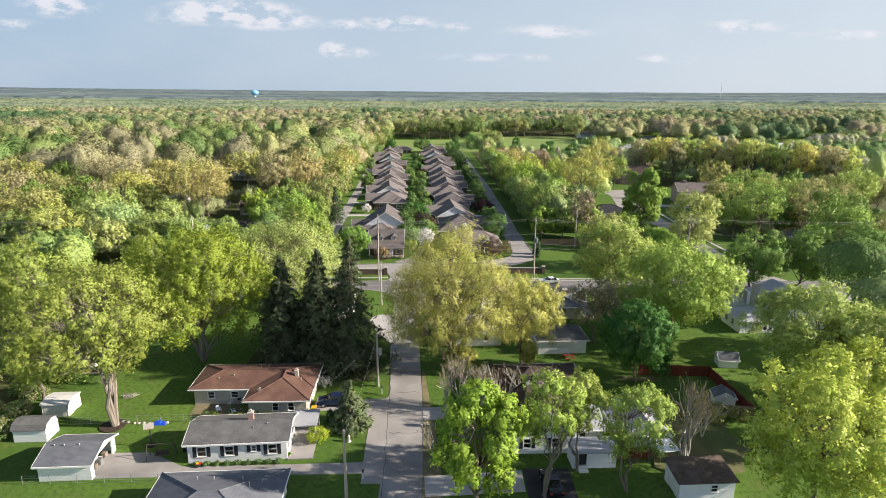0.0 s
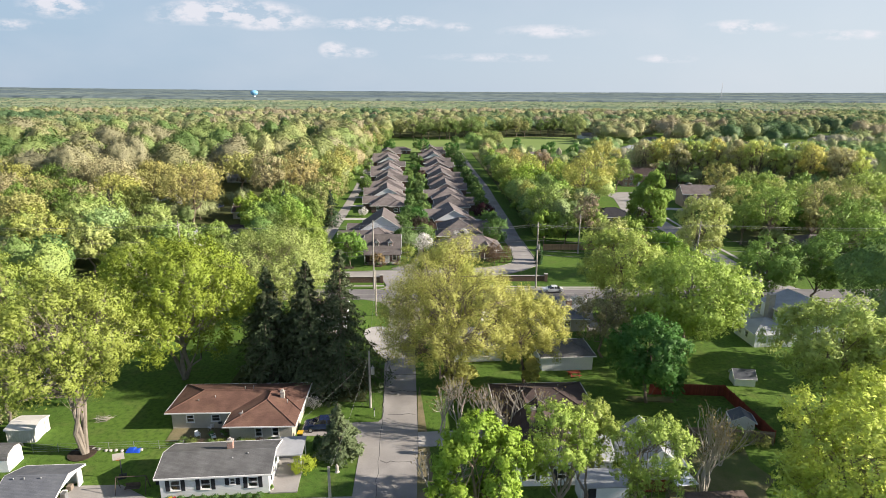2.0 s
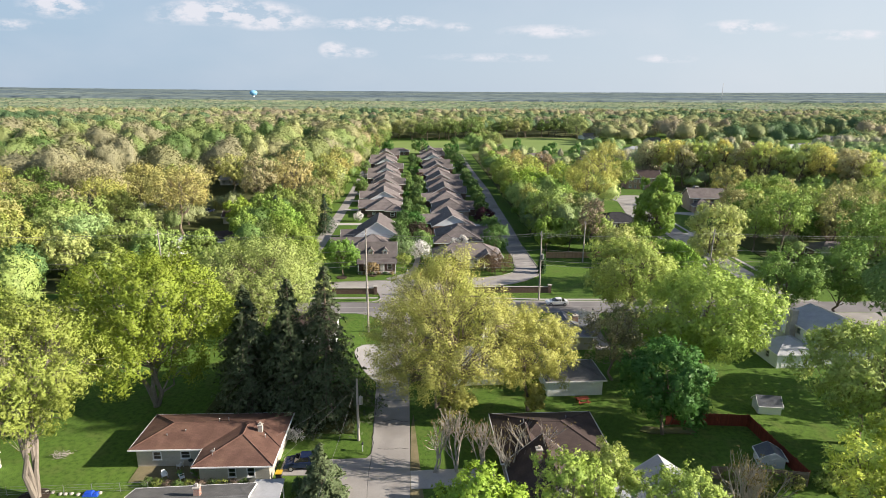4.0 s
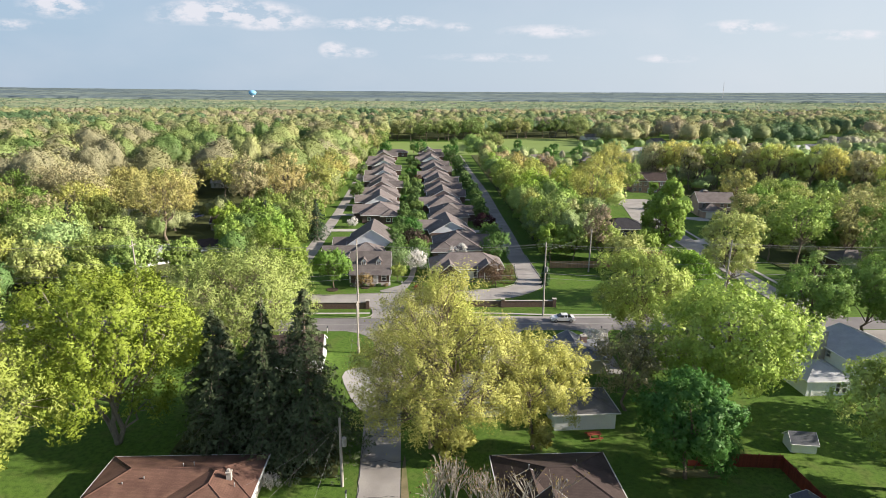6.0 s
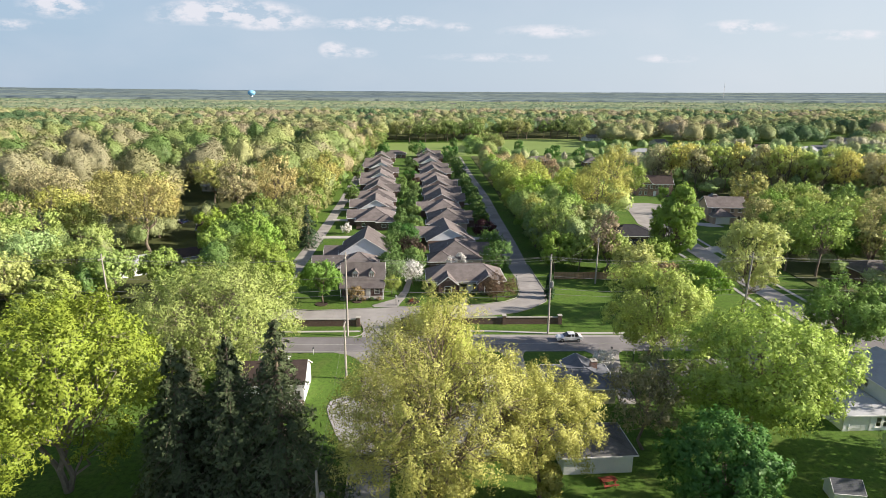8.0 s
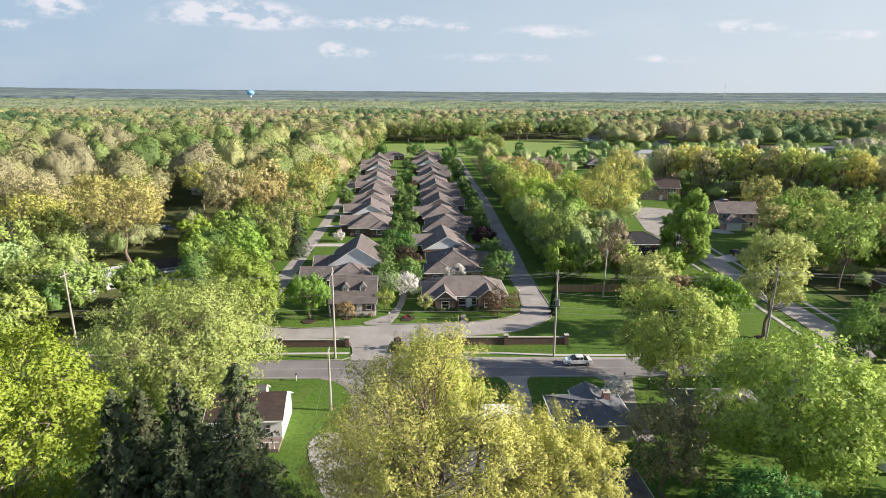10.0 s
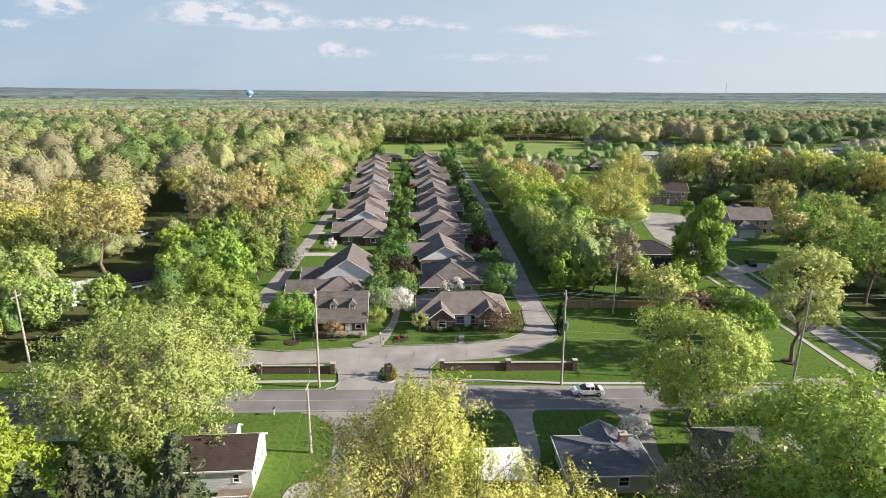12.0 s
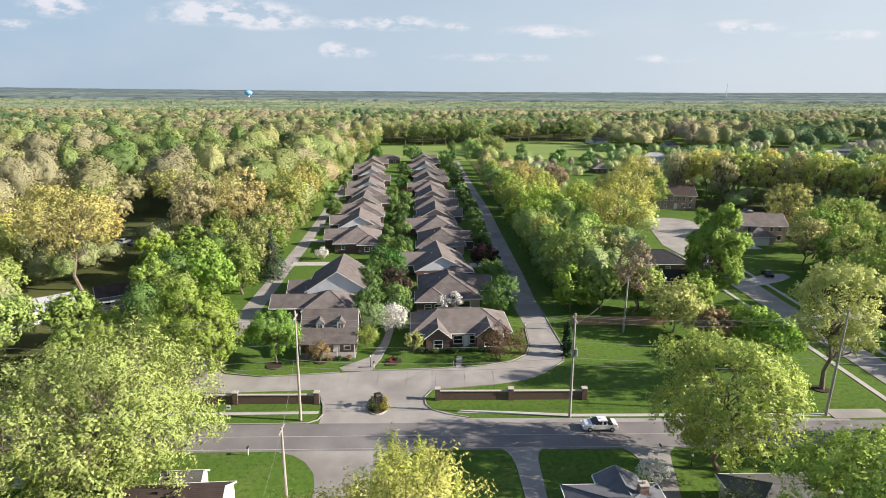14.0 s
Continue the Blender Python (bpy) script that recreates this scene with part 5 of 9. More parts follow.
def porch_house():
    """A low house under a flat dark roof, with a railed porch on white posts along its front."""
    h = base("house", -62.5, 181.0, 32.0)
    box_walls(h, -5.5, 5.5, -3.0, 4.0, 2.6, BEIGE, front=((1.2, 1.2, 0.8, 2.1), (7.6, 1.4, 0.8, 2.1)), doors=(("front", 4.6, 1.0, 2.1, False),))
    gable_roof(h, -5.5, 5.5, -3.0, 4.0, 2.6, 3.9, ROOF_DARK, gable=BEIGE)
    bm = bmesh.new()
    box(bm, -5.5, 5.5, -5.6, -3.02, 0.0, 0.35)
    part("porch_floor", bm, CONCRETE, h)
    bm = bmesh.new()
    box(bm, -5.8, 5.8, -5.9, -3.4, 2.42, 2.54)
    part("porch_roof", bm, ROOF_GREY, h)
    bm = bmesh.new()
    box(bm, -5.85, 5.85, -5.98, -5.9, 2.28, 2.58)
    part("fascia", bm, TRIM, h)
    for k in range(6):
        bm = bmesh.new()
        box(bm, -5.5 + 2.2 * k - 0.09, -5.5 + 2.2 * k + 0.09, -5.6, -5.42, 0.35, 2.42)
        part("post", bm, TRIM, h)
    for k in range(5):
        if k == 2:
            continue
        bm = bmesh.new()
        box(bm, -5.41 + 2.2 * k, -3.39 + 2.2 * k, -5.54, -5.47, 1.15, 1.25)
        box(bm, -5.41 + 2.2 * k, -3.39 + 2.2 * k, -5.54, -5.47, 0.5, 0.57)
        for i in range(9):
            u = -5.3 + 2.2 * k + 0.22 * i
            box(bm, u, u + 0.04, -5.53, -5.49, 0.57, 1.15)
        part("railing", bm, TRIM, h)
    tagged(h, "low house with white-posted railed porch under trees", "house")


white_ranch(), rust_house(), open_garage(), ribbed_shed(), barn_shed(), blue_roof_house(), gabled_white_house(), small_white_house(), brown_shed()
dark_roof_house(), white_garage(), far_white_house(), corner_house(), grey_hip_house(), white_flat_garage(), two_storey_right()
little_shed(46.2, 87.8, 3.0, 2.3, ROOF_BLUE, "small white garden shed with dark grey roof", -8, 1.25, 2.2)
little_shed(40.0, 75.7, 2.8, 2.2, ROOF_BLUE, "small white shed beside the red fence", -12, 1.25, 2.05, "y")
little_shed(-57.5, 89.0, 3.0, 3.0, ROOF_BROWN, "weathered garden shed in deep shade", 5)
cape_house(), brick_ranch(), blue_gable_house()
kinds = [row_house(v) for v in range(4)]
LABELS = ("brown brick row house with taupe hipped roof", "tan row house with grey-brown hipped roof and garage wing", "row house with pale blue front gable and taupe roof", "tan row house with steep grey-brown gabled roof")
used = set()
for x, y, v, rz in ((-20.4, 227, 0, 3), (-22.6, 247, 2, 5), (-23.6, 265, 0, 3), (-25.6, 283, 3, 2), (-26.4, 302, 0, 4), (-28.4, 321, 2, 3), (-30.4, 342, 1, 3), (-32.6, 364, 2, 5), (-35.0, 388, 0, 3), (-37.6, 413, 3, 3),
                    (5.2, 181.5, 1, 2), (3.0, 201, 2, 5), (3.4, 224, 1, 2), (2.0, 241, 0, 2), (1.2, 259, 3, 1), (0.2, 277, 1, 3), (-0.8, 296, 3, 2), (-2.0, 316, 0, 2), (-3.2, 338, 3, 4), (-4.6, 361, 1, 2), (-6.0, 385, 2, 2), (-7.6, 411, 1, 2), (-9.2, 435, 3, 2)):
    if v in used:
        ob = copy_thing(kinds[v], pose(*lay(x, y), 0, 0, 0, rz + 1.3))
    else:
        used.add(v)
        ob = kinds[v]
        ob.matrix_world = pose(*lay(x, y), 0, 0, 0, rz + 1.3)
    tagged(ob, LABELS[v], "house", "row houses along the loop streets")
plain_house(-33.5, 437, 3, 20, 9, BRICK, ROOF_BROWN, True, "long low brick house at the end of the rows")
brick_two_storey(), tan_house()
plain_house(58.0, 203, 0, 13, 10, BRICK, ROOF_BLACK, True, "low brick house with very dark roof")
plain_house(57.5, 188, 0, 6.5, 6, BRICK, ROOF_BLACK, False, "dark-roofed garage house by the side street")
porch_house()
plain_house(-74.0, 170.5, 40, 11, 6, WHITE, ROOF_METAL, False, "white mobile home under tall trees")
plain_house(-106.0, 236, 5, 12, 8, WHITE, ROOF_METAL, True, "low white house behind tall bare trees")
plain_house(-67, 213, 5, 11, 8, BEIGE, ROOF_DARK, False, "brown house half hidden by trees")
plain_house(-98.0, 300, 0, 12, 8, WHITE, ROOF_METAL, False, "pale house among distant trees")
plain_house(-62.0, 330, 0, 12, 8, WHITE, ROOF_GREY, False, "white house glimpsed between oaks")
plain_house(-47.0, 122, 0, 8, 6, WHITE, ROOF_GREY, False, "white house behind the olive tree")
plain_house(-80.0, 104, 4, 11, 8, REDBRICK, ROOF_GREY, False, "brick house in the shade of maples")
plain_house(40.0, 113, 0, 11, 7, BEIGE, ROOF_GREY, True, "low house with grey roof under the big tree")
plain_house(106, 166, 0, 11, 8, BRICK, ROOF_BROWN, True, "low brick house beside the side street")
plain_house(60, 395, 0, 16, 10, BRICK, ROOF_TAUPE, True, "low house with taupe roof behind conifers")
plain_house(95, 385, 0, 16, 10, BRICK, ROOF_TAUPE, True, "low house with taupe roof beyond the tree belt")
plain_house(140, 576, 20, 16, 10, WHITE, ROOF_GREY, False, "white house at the edge of the meadow")
plain_house(145, 444, -6, 16, 9, WHITE, ROOF_METAL, True, "low house with flat grey roof among garden trees")
plain_house(186, 524, 30, 14, 9, WHITE, ROOF_BLUE, False, "pale house among far trees")
plain_house(274, 452, 25, 15, 9, WHITE, ROOF_METAL, False, "pale house among far trees")
plain_house(292, 462, -10, 13, 9, WHITE, ROOF_BLUE, False, "pale house among far trees")
plain_house(343, 518, 15, 14, 9, WHITE, ROOF_GREY, False, "white-walled house in a far clearing")
plain_house(366, 534, -20, 14, 9, WHITE, ROOF_BLUE, False, "white-walled house in a far clearing")
plain_house(384, 545, 10, 13, 9, BEIGE, ROOF_BROWN, False, "tan house in a far clearing")
plain_house(250, 470, 0, 13, 9, BRICK, ROOF_DARK, False, "dark-roofed house among far trees")


# ---------------------------------------------------------------- plants
LIFT = (1.35, 1.22, 1.32)


def unit(v):
    return v / (np.linalg.norm(v, axis=-1, keepdims=True) + 1e-9)


def leaf_sprays(rng, c, outward, size, hold=1.1, round_off=0.22):
    """A loose three-cornered leaf spray at each point c, turned partly outward, with normals rounded off towards the clump's."""
    n = len(c)
    nor = unit(rng.normal(size=(n, 3)) + outward * hold + np.array((0, 0, 0.35)))
    nor *= np.where((nor * outward).sum(1) < 0, -1.0, 1.0)[:, None]
    a = unit(np.cross(nor, rng.normal(size=(n, 3))))
    b = np.cross(nor, a)
    s = size * rng.uniform(0.6, 1.35, (n, 1))
    a, b = a * s, b * s * rng.uniform(0.45, 0.8, (n, 1))
    lift = nor * s * rng.uniform(-0.25, 0.1, (n, 1))
    v = np.stack([c - a + lift, c - b * 1.2, c + a * 0.9 + b * 0.8 + lift], 1).reshape(-1, 3)
    return v, np.arange(3 * n).reshape(-1, 3), unit(unit(outward) + nor * round_off).repeat(3, 0)


def sphere_points(rng, n):
    p = rng.normal(size=(n, 3))
    return p / np.linalg.norm(p, axis=1)[:, None]


def even_directions(rng, n, jitter=0.25):
    """Directions spread evenly round a sphere, a little disturbed."""
    i = np.arange(n) + 0.5
    z = 1 - 2 * i / n
    a = i * 2.39996 + rng.uniform(0, 6.28)
    d = np.stack([np.sqrt(1 - z * z) * np.cos(a), np.sqrt(1 - z * z) * np.sin(a), z], 1) + rng.normal(0, jitter, (n, 3))
    return d / np.linalg.norm(d, axis=1)[:, None]


def crown_points(rng, h, r, low, count, lobes, gap, spire=1.0):
    """Leaf places: lobes of a crown, each of many tufts, thin inside and uneven outside. Also the tufts and lobes themselves."""
    ch = (h - low) / 2
    mid = low + ch * 0.95
    d = even_directions(rng, lobes)
    d = d[d[:, 2] > -0.88]
    reach = rng.uniform(0.55, 0.86, (len(d), 1))
    centre = d * np.array((r, r, ch)) * reach * 0.86 + np.array((0, 0, mid))
    lr = rng.uniform(0.24, 0.36, len(d)) * r * (24 / lobes) ** 0.3
    tufts, tr, home = [], [], []
    for i, (c, q) in enumerate(zip(centre, lr)):
        k = max(8, int((24 + 1.6 * r) * rng.uniform(0.8, 1.25)))
        t = sphere_points(rng, k)
        t = t[(t * (d[i] + np.array((0, 0, 0.5)))).sum(1) > -0.6]
        tufts.append(c + t * q * rng.uniform(0.55, 1.15, (len(t), 1)) * np.array((1, 1, 0.85)))
        tr.append(np.full(len(t), q * 0.33 * (24 / (24 + 1.6 * r)) ** 0.5) * rng.uniform(0.5, 1.3, len(t)))
        home.append(np.full(len(t), i))
    tufts, tr, home = np.concatenate(tufts), np.concatenate(tr), np.concatenate(home)
    share = tr**2 / (tr**2).sum()
    pick = rng.choice(len(tufts), count, p=share)
    u = sphere_points(rng, count)
    off = u * (tr[pick] * rng.uniform(0.1, 1.4, count) ** 0.7)[:, None] * np.array((0.9 / spire**0.5, 0.9 / spire**0.5, 1.15 * spire))
    p = tufts[pick] + off
    out = 0.45 * unit(p - np.array((0, 0, mid - 0.2 * ch))) + 0.55 * unit(p - centre[home[pick]]) + 0.75 * u
    keep = rng.uniform(size=count) > gap * (np.abs(np.sin(tufts[pick, 0] * 3.1 + tufts[pick, 1] * 2.3)) > 0.8)
    keep &= p[:, 2] > 0.15
    return p[keep], out[keep], centre, tufts, home


def wander(rng, a, b, bend, n=4):
    a, b = Vector(a), Vector(b)
    pts = [a.lerp(b, i / n) for i in range(n + 1)]
    for p in pts[1:-1]:
        p += Vector(rng.normal(0, bend, 3))
    return pts


def branches(rng, h, low, centre, tufts, home, trunk_r, lean=(0, 0), forks=1, twigs=1.0):
    """Trunk (or several stems), a limb to each lobe and a twig to each tuft, as one mesh."""
    bm = bmesh.new()
    stems = []
    for k in range(forks):
        top = Vector((lean[0] + rng.normal(0, 0.11 * h) * (forks > 1), lean[1] + rng.normal(0, 0.11 * h) * (forks > 1), low + (h - low) * rng.uniform(0.45, 0.62)))
        s = Vector((0.25 * trunk_r * math.cos(2.1 * k), 0.25 * trunk_r * math.sin(2.1 * k), -0.1)) * (forks > 1) + Vector((0, 0, -0.15))
        pts = wander(rng, s, top, 0.022 * h, 5)
        stems.append(pts)
        q = trunk_r * (0.75 if forks > 1 else 1)
        tube(bm, pts, [q * 1.35, q, q * 0.85, q * 0.68, q * 0.5, q * 0.3], 7)
    for i, c in enumerate(centre):
        pts = min(stems, key=lambda s: (s[-1].xy - Vector(c[:2])).length)
        want = low * 0.75 + (c[2] - low) * 0.35
        root = min(pts[1:-1], key=lambda q: abs(q.z - want))
        q = trunk_r * rng.uniform(0.26, 0.42)
        limb = wander(rng, root, c, 0.03 * h, 4)
        tube(bm, limb, [q, q * 0.8, q * 0.6, q * 0.42, q * 0.25], 5 if len(centre) > 26 else 4, False)
        for t in tufts[home == i]:
            if rng.uniform() < twigs * 0.6:
                tube(bm, [limb[rng.integers(2, 5)], Vector(t)], (q * 0.26, q * 0.08), 3, False)
    return bm


def tree(name, x, y, h, r, colour, label, seed, low=None, fine=1.0, count=6500, lobes=22, size=0.36, gap=0.5, bark=None, trunk=None, forks=1, twigs=0.35, lean=(0, 0), leafmat=None, category="tree", group="", spire=1.0):
    rng = np.random.default_rng(seed)
    low = h * 0.25 if low is None else low
    ob = base(name, x, y)
    count, size = (int(count * 3.1 * fine), size * 0.70 / fine**0.5) if count > 4000 else (int(count * 2.55), size * 0.60)
    p, out, centre, tufts, home = crown_points(rng, h, r, low, count, lobes, gap, spire)
    p[:, :2] += np.array(lean)
    centre[:, :2] += np.array(lean)
    tufts[:, :2] += np.array(lean)
    part("trunk", branches(rng, h, low, centre, tufts, home, trunk or 0.011 * h + 0.009 * r, lean, forks, twigs), bark or BARK, ob)
    v, q, nor = leaf_sprays(rng, p, out, size)
    crown = fast_mesh("crown", v, q, leafmat or (FINELEAF if count > 9800 else LEAF), ob, nor)
    crown.color = (*[min(0.8, v * k) for v, k in zip(colour, LIFT)], 1)
    return tagged(ob, label, category, group)


def spruce(x, y, h, r, colour, label, seed, count=9500, name="spruce"):
    """Drooping tiers of needle sprays round a straight stem."""
    rng = np.random.default_rng(seed)
    ob = base(name, x, y, rng.uniform(0, 360))
    bm = bmesh.new()
    tube(bm, [(0, 0, -0.2), (0, 0, h * 0.5), (0, 0, h * 0.97)], (0.02 * h, 0.012 * h, 0.02), 7)
    pts, outs = [], []
    tiers = int(h * 1.6)
    for i in range(tiers):
        z = h * (0.06 + 0.92 * i / tiers)
        reach = r * min(1.0, 1.4 * (1 - z / h)) * rng.uniform(0.75, 1.15) + 0.12
        for k in range(9 if z < 0.7 * h else 6):
            a = rng.uniform(0, 2 * math.pi)
            q = reach * rng.uniform(0.65, 1.15)
            tip = Vector((q * math.cos(a), q * math.sin(a), z - 0.30 * q + rng.normal(0, 0.15)))
            root = Vector((0, 0, z + 0.1 * q))
            tube(bm, [root, root.lerp(tip, 0.5) + Vector((0, 0, 0.08 * q)), tip], (0.05, 0.03, 0.01), 3, False)
            n = max(6, int(count / (tiers * 8) * (0.4 + 1.2 * q / r)))
            u = rng.uniform(0.15, 1.0, n) ** 0.75
            base_p = np.array(root)[None] * (1 - u[:, None]) + np.array(tip)[None] * u[:, None]
            side = rng.normal(0, 0.11 * q * (0.3 + u), n)
            base_p[:, 0] += -math.sin(a) * side
            base_p[:, 1] += math.cos(a) * side
            base_p[:, 2] += 0.1 * q * np.sin(u * 3.0) - np.abs(rng.normal(0, 0.22, n))
            pts.append(base_p)
            outs.append(np.tile((math.cos(a) * 0.6, math.sin(a) * 0.6, 0.7), (n, 1)))
    part("trunk", bm, BARK, ob)
    v, q, nor = leaf_sprays(rng, np.concatenate(pts), np.concatenate(outs), 0.31, 0.6, 0.7)
    crown = fast_mesh("crown", v, q, NEEDLE, ob, nor)
    crown.color = (*[min(0.8, v * k) for v, k in zip(colour, LIFT)], 1)
    return tagged(ob, label, "tree")


def bare_tree(x, y, h, r, label, seed, stems=3, colour=(0.16, 0.14, 0.05), buds=500, spread=0.36, thick=1.0):
    """Leafless upright stems that fork three times, with a few opening buds."""
    rng = np.random.default_rng(seed)
    ob = base("bare_tree", x, y)
    bm, ends = bmesh.new(), []

    def grow(p, d, length, q, depth):
        e = p + d * length
        m = p.lerp(e, 0.5) + Vector(rng.normal(0, 0.04 * length, 3))
        tube(bm, [p, m, e], (q, q * 0.8, q * 0.6), 4 if depth > 1 else 3, False)
        ends.append(e)
        if depth:
            for _ in range(rng.integers(3, 5)):
                f = (d + Vector(rng.normal(0, spread, 3)) + Vector((0, 0, 0.16))).normalized()
                grow(p.lerp(e, rng.uniform(0.45, 1.0)), f, length * rng.uniform(0.5, 0.75), q * 0.55, depth - 1)
    for k in range(stems):
        d = Vector((rng.normal(0, 0.5 * r / h), rng.normal(0, 0.5 * r / h), 1)).normalized()
        grow(Vector((rng.normal(0, 0.2), rng.normal(0, 0.2), -0.1)), d, h * 0.42, (0.010 * h + 0.02) * thick, 3)
    part("trunk", bm, TWIG, ob)
    e = np.array([tuple(q) for q in ends])
    c = e[rng.integers(0, len(e), buds)] + rng.normal(0, 0.2, (buds, 3))
    v, q, _ = leaf_sprays(rng, c, np.zeros((buds, 3)), 0.13)
    crown = fast_mesh("crown", v, q, LEAF, ob)
    crown.color = (*[min(0.8, v * k) for v, k in zip(colour, LIFT)], 1)
    return tagged(ob, label, "tree")


def bush(x, y, h, r, colour, label, seed, count=1100, size=0.16, name="bush"):
    return tree(name, x, y, h, r, colour, label, seed, low=0.1 * h, count=count, lobes=14, size=size, gap=0.2, trunk=0.05, twigs=0.2, category="bush")


LIME, DEEP = (0.345, 0.45, 0.08), (0.062, 0.17, 0.034)
OLIVE, GOLD, TAN, ORANGE = (0.265, 0.355, 0.10), (0.35, 0.39, 0.10), (0.29, 0.285, 0.15), (0.305, 0.305, 0.105)
SILVER, CONIFER, PURPLE, BLOSSOM, BRONZE = (0.28, 0.37, 0.12), (0.074, 0.106, 0.05), (0.04, 0.018, 0.022), (0.66, 0.64, 0.56), (0.10, 0.075, 0.04)



def fresh(c):
    """The same leaf colour in its first, lighter spring state."""
    return min(c[0] * 1.1, c[1] * 1.34), c[1] * 1.14, c[2] * 1.08


# glades that open towards the flight, in front of the roofs and yards beyond
GLADES = [(145, 444, 9), (186, 524, 8), (282, 455, 12), (343, 518, 10), (371, 538, 12), (140, 576, 10), (250, 470, 8), (-186, 356, 12), (-99, 268, 7), (-61, 176, 3.6, 34), (-71, 168, 1.6, 26), (-84, 228, 2.5, 46)]


def in_glade(x, y, extra=0.0):
    for gx, gy, gr, *reach in GLADES:
        d = math.hypot(gx, gy - 60)
        ux, uy = -gx / d, (60 - gy) / d
        along, across = (x - gx) * ux + (y - gy) * uy, (y - gy) * ux - (x - gx) * uy
        if abs(across) < gr + extra and -gr < along < (reach[0] if reach else 55):
            return True
    return False


# large trees round the street
tree("oak", 1.0, 95.0, 22.3, 6.2, (0.33, 0.41, 0.085), "yellow-green tree with upright sprays behind the golden one", 6, spire=2.4, leafmat=TINYLEAF, low=4.0, fine=3.4, count=5200, lobes=24, size=0.33, gap=0.5, forks=2)
spruce(-28.0, 96.0, 15.0, 4.6, (0.06, 0.08, 0.04), "olive-brown spruce behind the dark group", 3, 5000)
tree("maple", -43.5, 70.3, 23.5, 11.4, (0.23, 0.305, 0.058), "tall pale-barked maple with fresh lime-green leaves", 11, leafmat=TINYLEAF, low=7.2, fine=1.7, count=10500, lobes=38, gap=0.75, bark=PALEBARK, forks=4, twigs=1.0, trunk=0.36, lean=(-1.8, 0.5))
tree("maple", -57.2, 77.0, 13.5, 4.2, LIME, "young two-stemmed maple with thin lime-green leaves", 12, low=4.0, count=2200, lobes=12, bark=PALEBARK, forks=2)
tree("maple", -39.5, 89.8, 25.0, 13.2, (0.20, 0.285, 0.035), "broad maple with bright yellow-green leaves", 13, low=2.6, fine=1.25, count=15000, lobes=36, gap=0.4, bark=PALEBARK, forks=3)
tree("maple", -66.0, 91.0, 22.5, 9.0, (0.225, 0.31, 0.06), "broad lime-green maple at the wood's edge", 14, low=5.0, count=7000, lobes=24)
spruce(-25.3, 87.2, 19.6, 5.2, CONIFER, "tall dark green spruce in a close group", 15)
spruce(-19.3, 86.2, 20.8, 5.0, CONIFER, "tall dark green spruce in a close group", 16)
spruce(-14.6, 86.4, 22.4, 6.0, CONIFER, "tallest dark green spruce beside the street", 17)
spruce(-21.5, 91.6, 17.5, 5.4, CONIFER, "dark green spruce at the back of the group", 9, 6000)
tree("willow", -33.4, 118.9, 18.2, 15.6, OLIVE, "spreading olive-green tree with fine pale leaves", 19, low=1.6, fine=1.4, count=15000, lobes=42, size=0.34, gap=0.6, forks=3, twigs=1.0)
tree("oak", 1.4, 87.0, 23.8, 13.4, GOLD, "huge golden-yellow tree in first leaf beside the street", 20, leafmat=TINYLEAF, low=3.0, fine=3.6, count=13000, lobes=44, size=0.33, gap=0.9, forks=4, twigs=1.0, trunk=0.55)
tree("oak", 12.6, 88.0, 17.6, 7.4, GOLD, "golden-yellow tree in first leaf beside a larger one", 21, leafmat=TINYLEAF, low=3.0, fine=3.2, count=5500, lobes=18, size=0.33, gap=0.6, forks=2)
tree("maple", 3.4, 53.4, 17.0, 5.2, (0.215, 0.35, 0.042), "vivid green maple beside the street", 22, low=1.2, count=7500, lobes=24, size=0.32, gap=0.4)
tree("birch", 10.9, 55.5, 16.6, 4.2, (0.245, 0.365, 0.068), "thin tree with sparse pale green leaves over bare limbs", 23, low=6.0, count=4600, lobes=17, size=0.25, gap=0.85, bark=PALEBARK, forks=3, twigs=1.0)
tree("birch", 20.3, 56.2, 14.8, 4.6, (0.245, 0.36, 0.075), "thin tree with sparse pale green leaves", 24, low=4.0, count=4600, lobes=18, size=0.25, gap=0.85, forks=2, twigs=1.0)
tree("birch", 15.5, 60.0, 13.5, 3.6, (0.264, 0.355, 0.080), "slender tree with light green leaves before the cottage", 25, low=5.0, count=4200, lobes=13, size=0.25, gap=0.8, bark=PALEBARK, forks=2, twigs=1.0)
bare_tree(28.9, 61.4, 12.6, 1.8, "leafless many-stemmed tree in a bare yard", 26, 5, spread=0.24)
bare_tree(33.0, 67.0, 7.0, 2.4, "leafless sapling in a bare yard", 27, 3)
for k, (x, y, h) in enumerate(((-0.2, 74.2, 8.4), (2.2, 74.4, 9.0), (4.9, 73.6, 8.6), (8.2, 71.6, 9.6), (11.4, 72.0, 9.6))):
    bare_tree(x, y, h, 3.6, "leafless grey sapling in a row beside the street", 30 + k, 3, buds=200, spread=0.3, thick=1.1)
bare_tree(-0.4, 61.6, 7.4, 9.0, "leafless tree reaching over the street", 38, 4, buds=150, thick=1.1)
tree("chestnut", 29.4, 82.0, 13.8, 6.6, DEEP, "dense dark green round-headed tree on the lawn", 40, low=2.0, count=8500, lobes=30, size=0.34, gap=0.1, twigs=0.3)
tree("maple", 41.2, 99.5, 19.0, 12.2, (0.265, 0.395, 0.08), "massive light green tree spreading over gardens", 41, low=2.8, count=13000, lobes=40, gap=0.4, size=0.38)
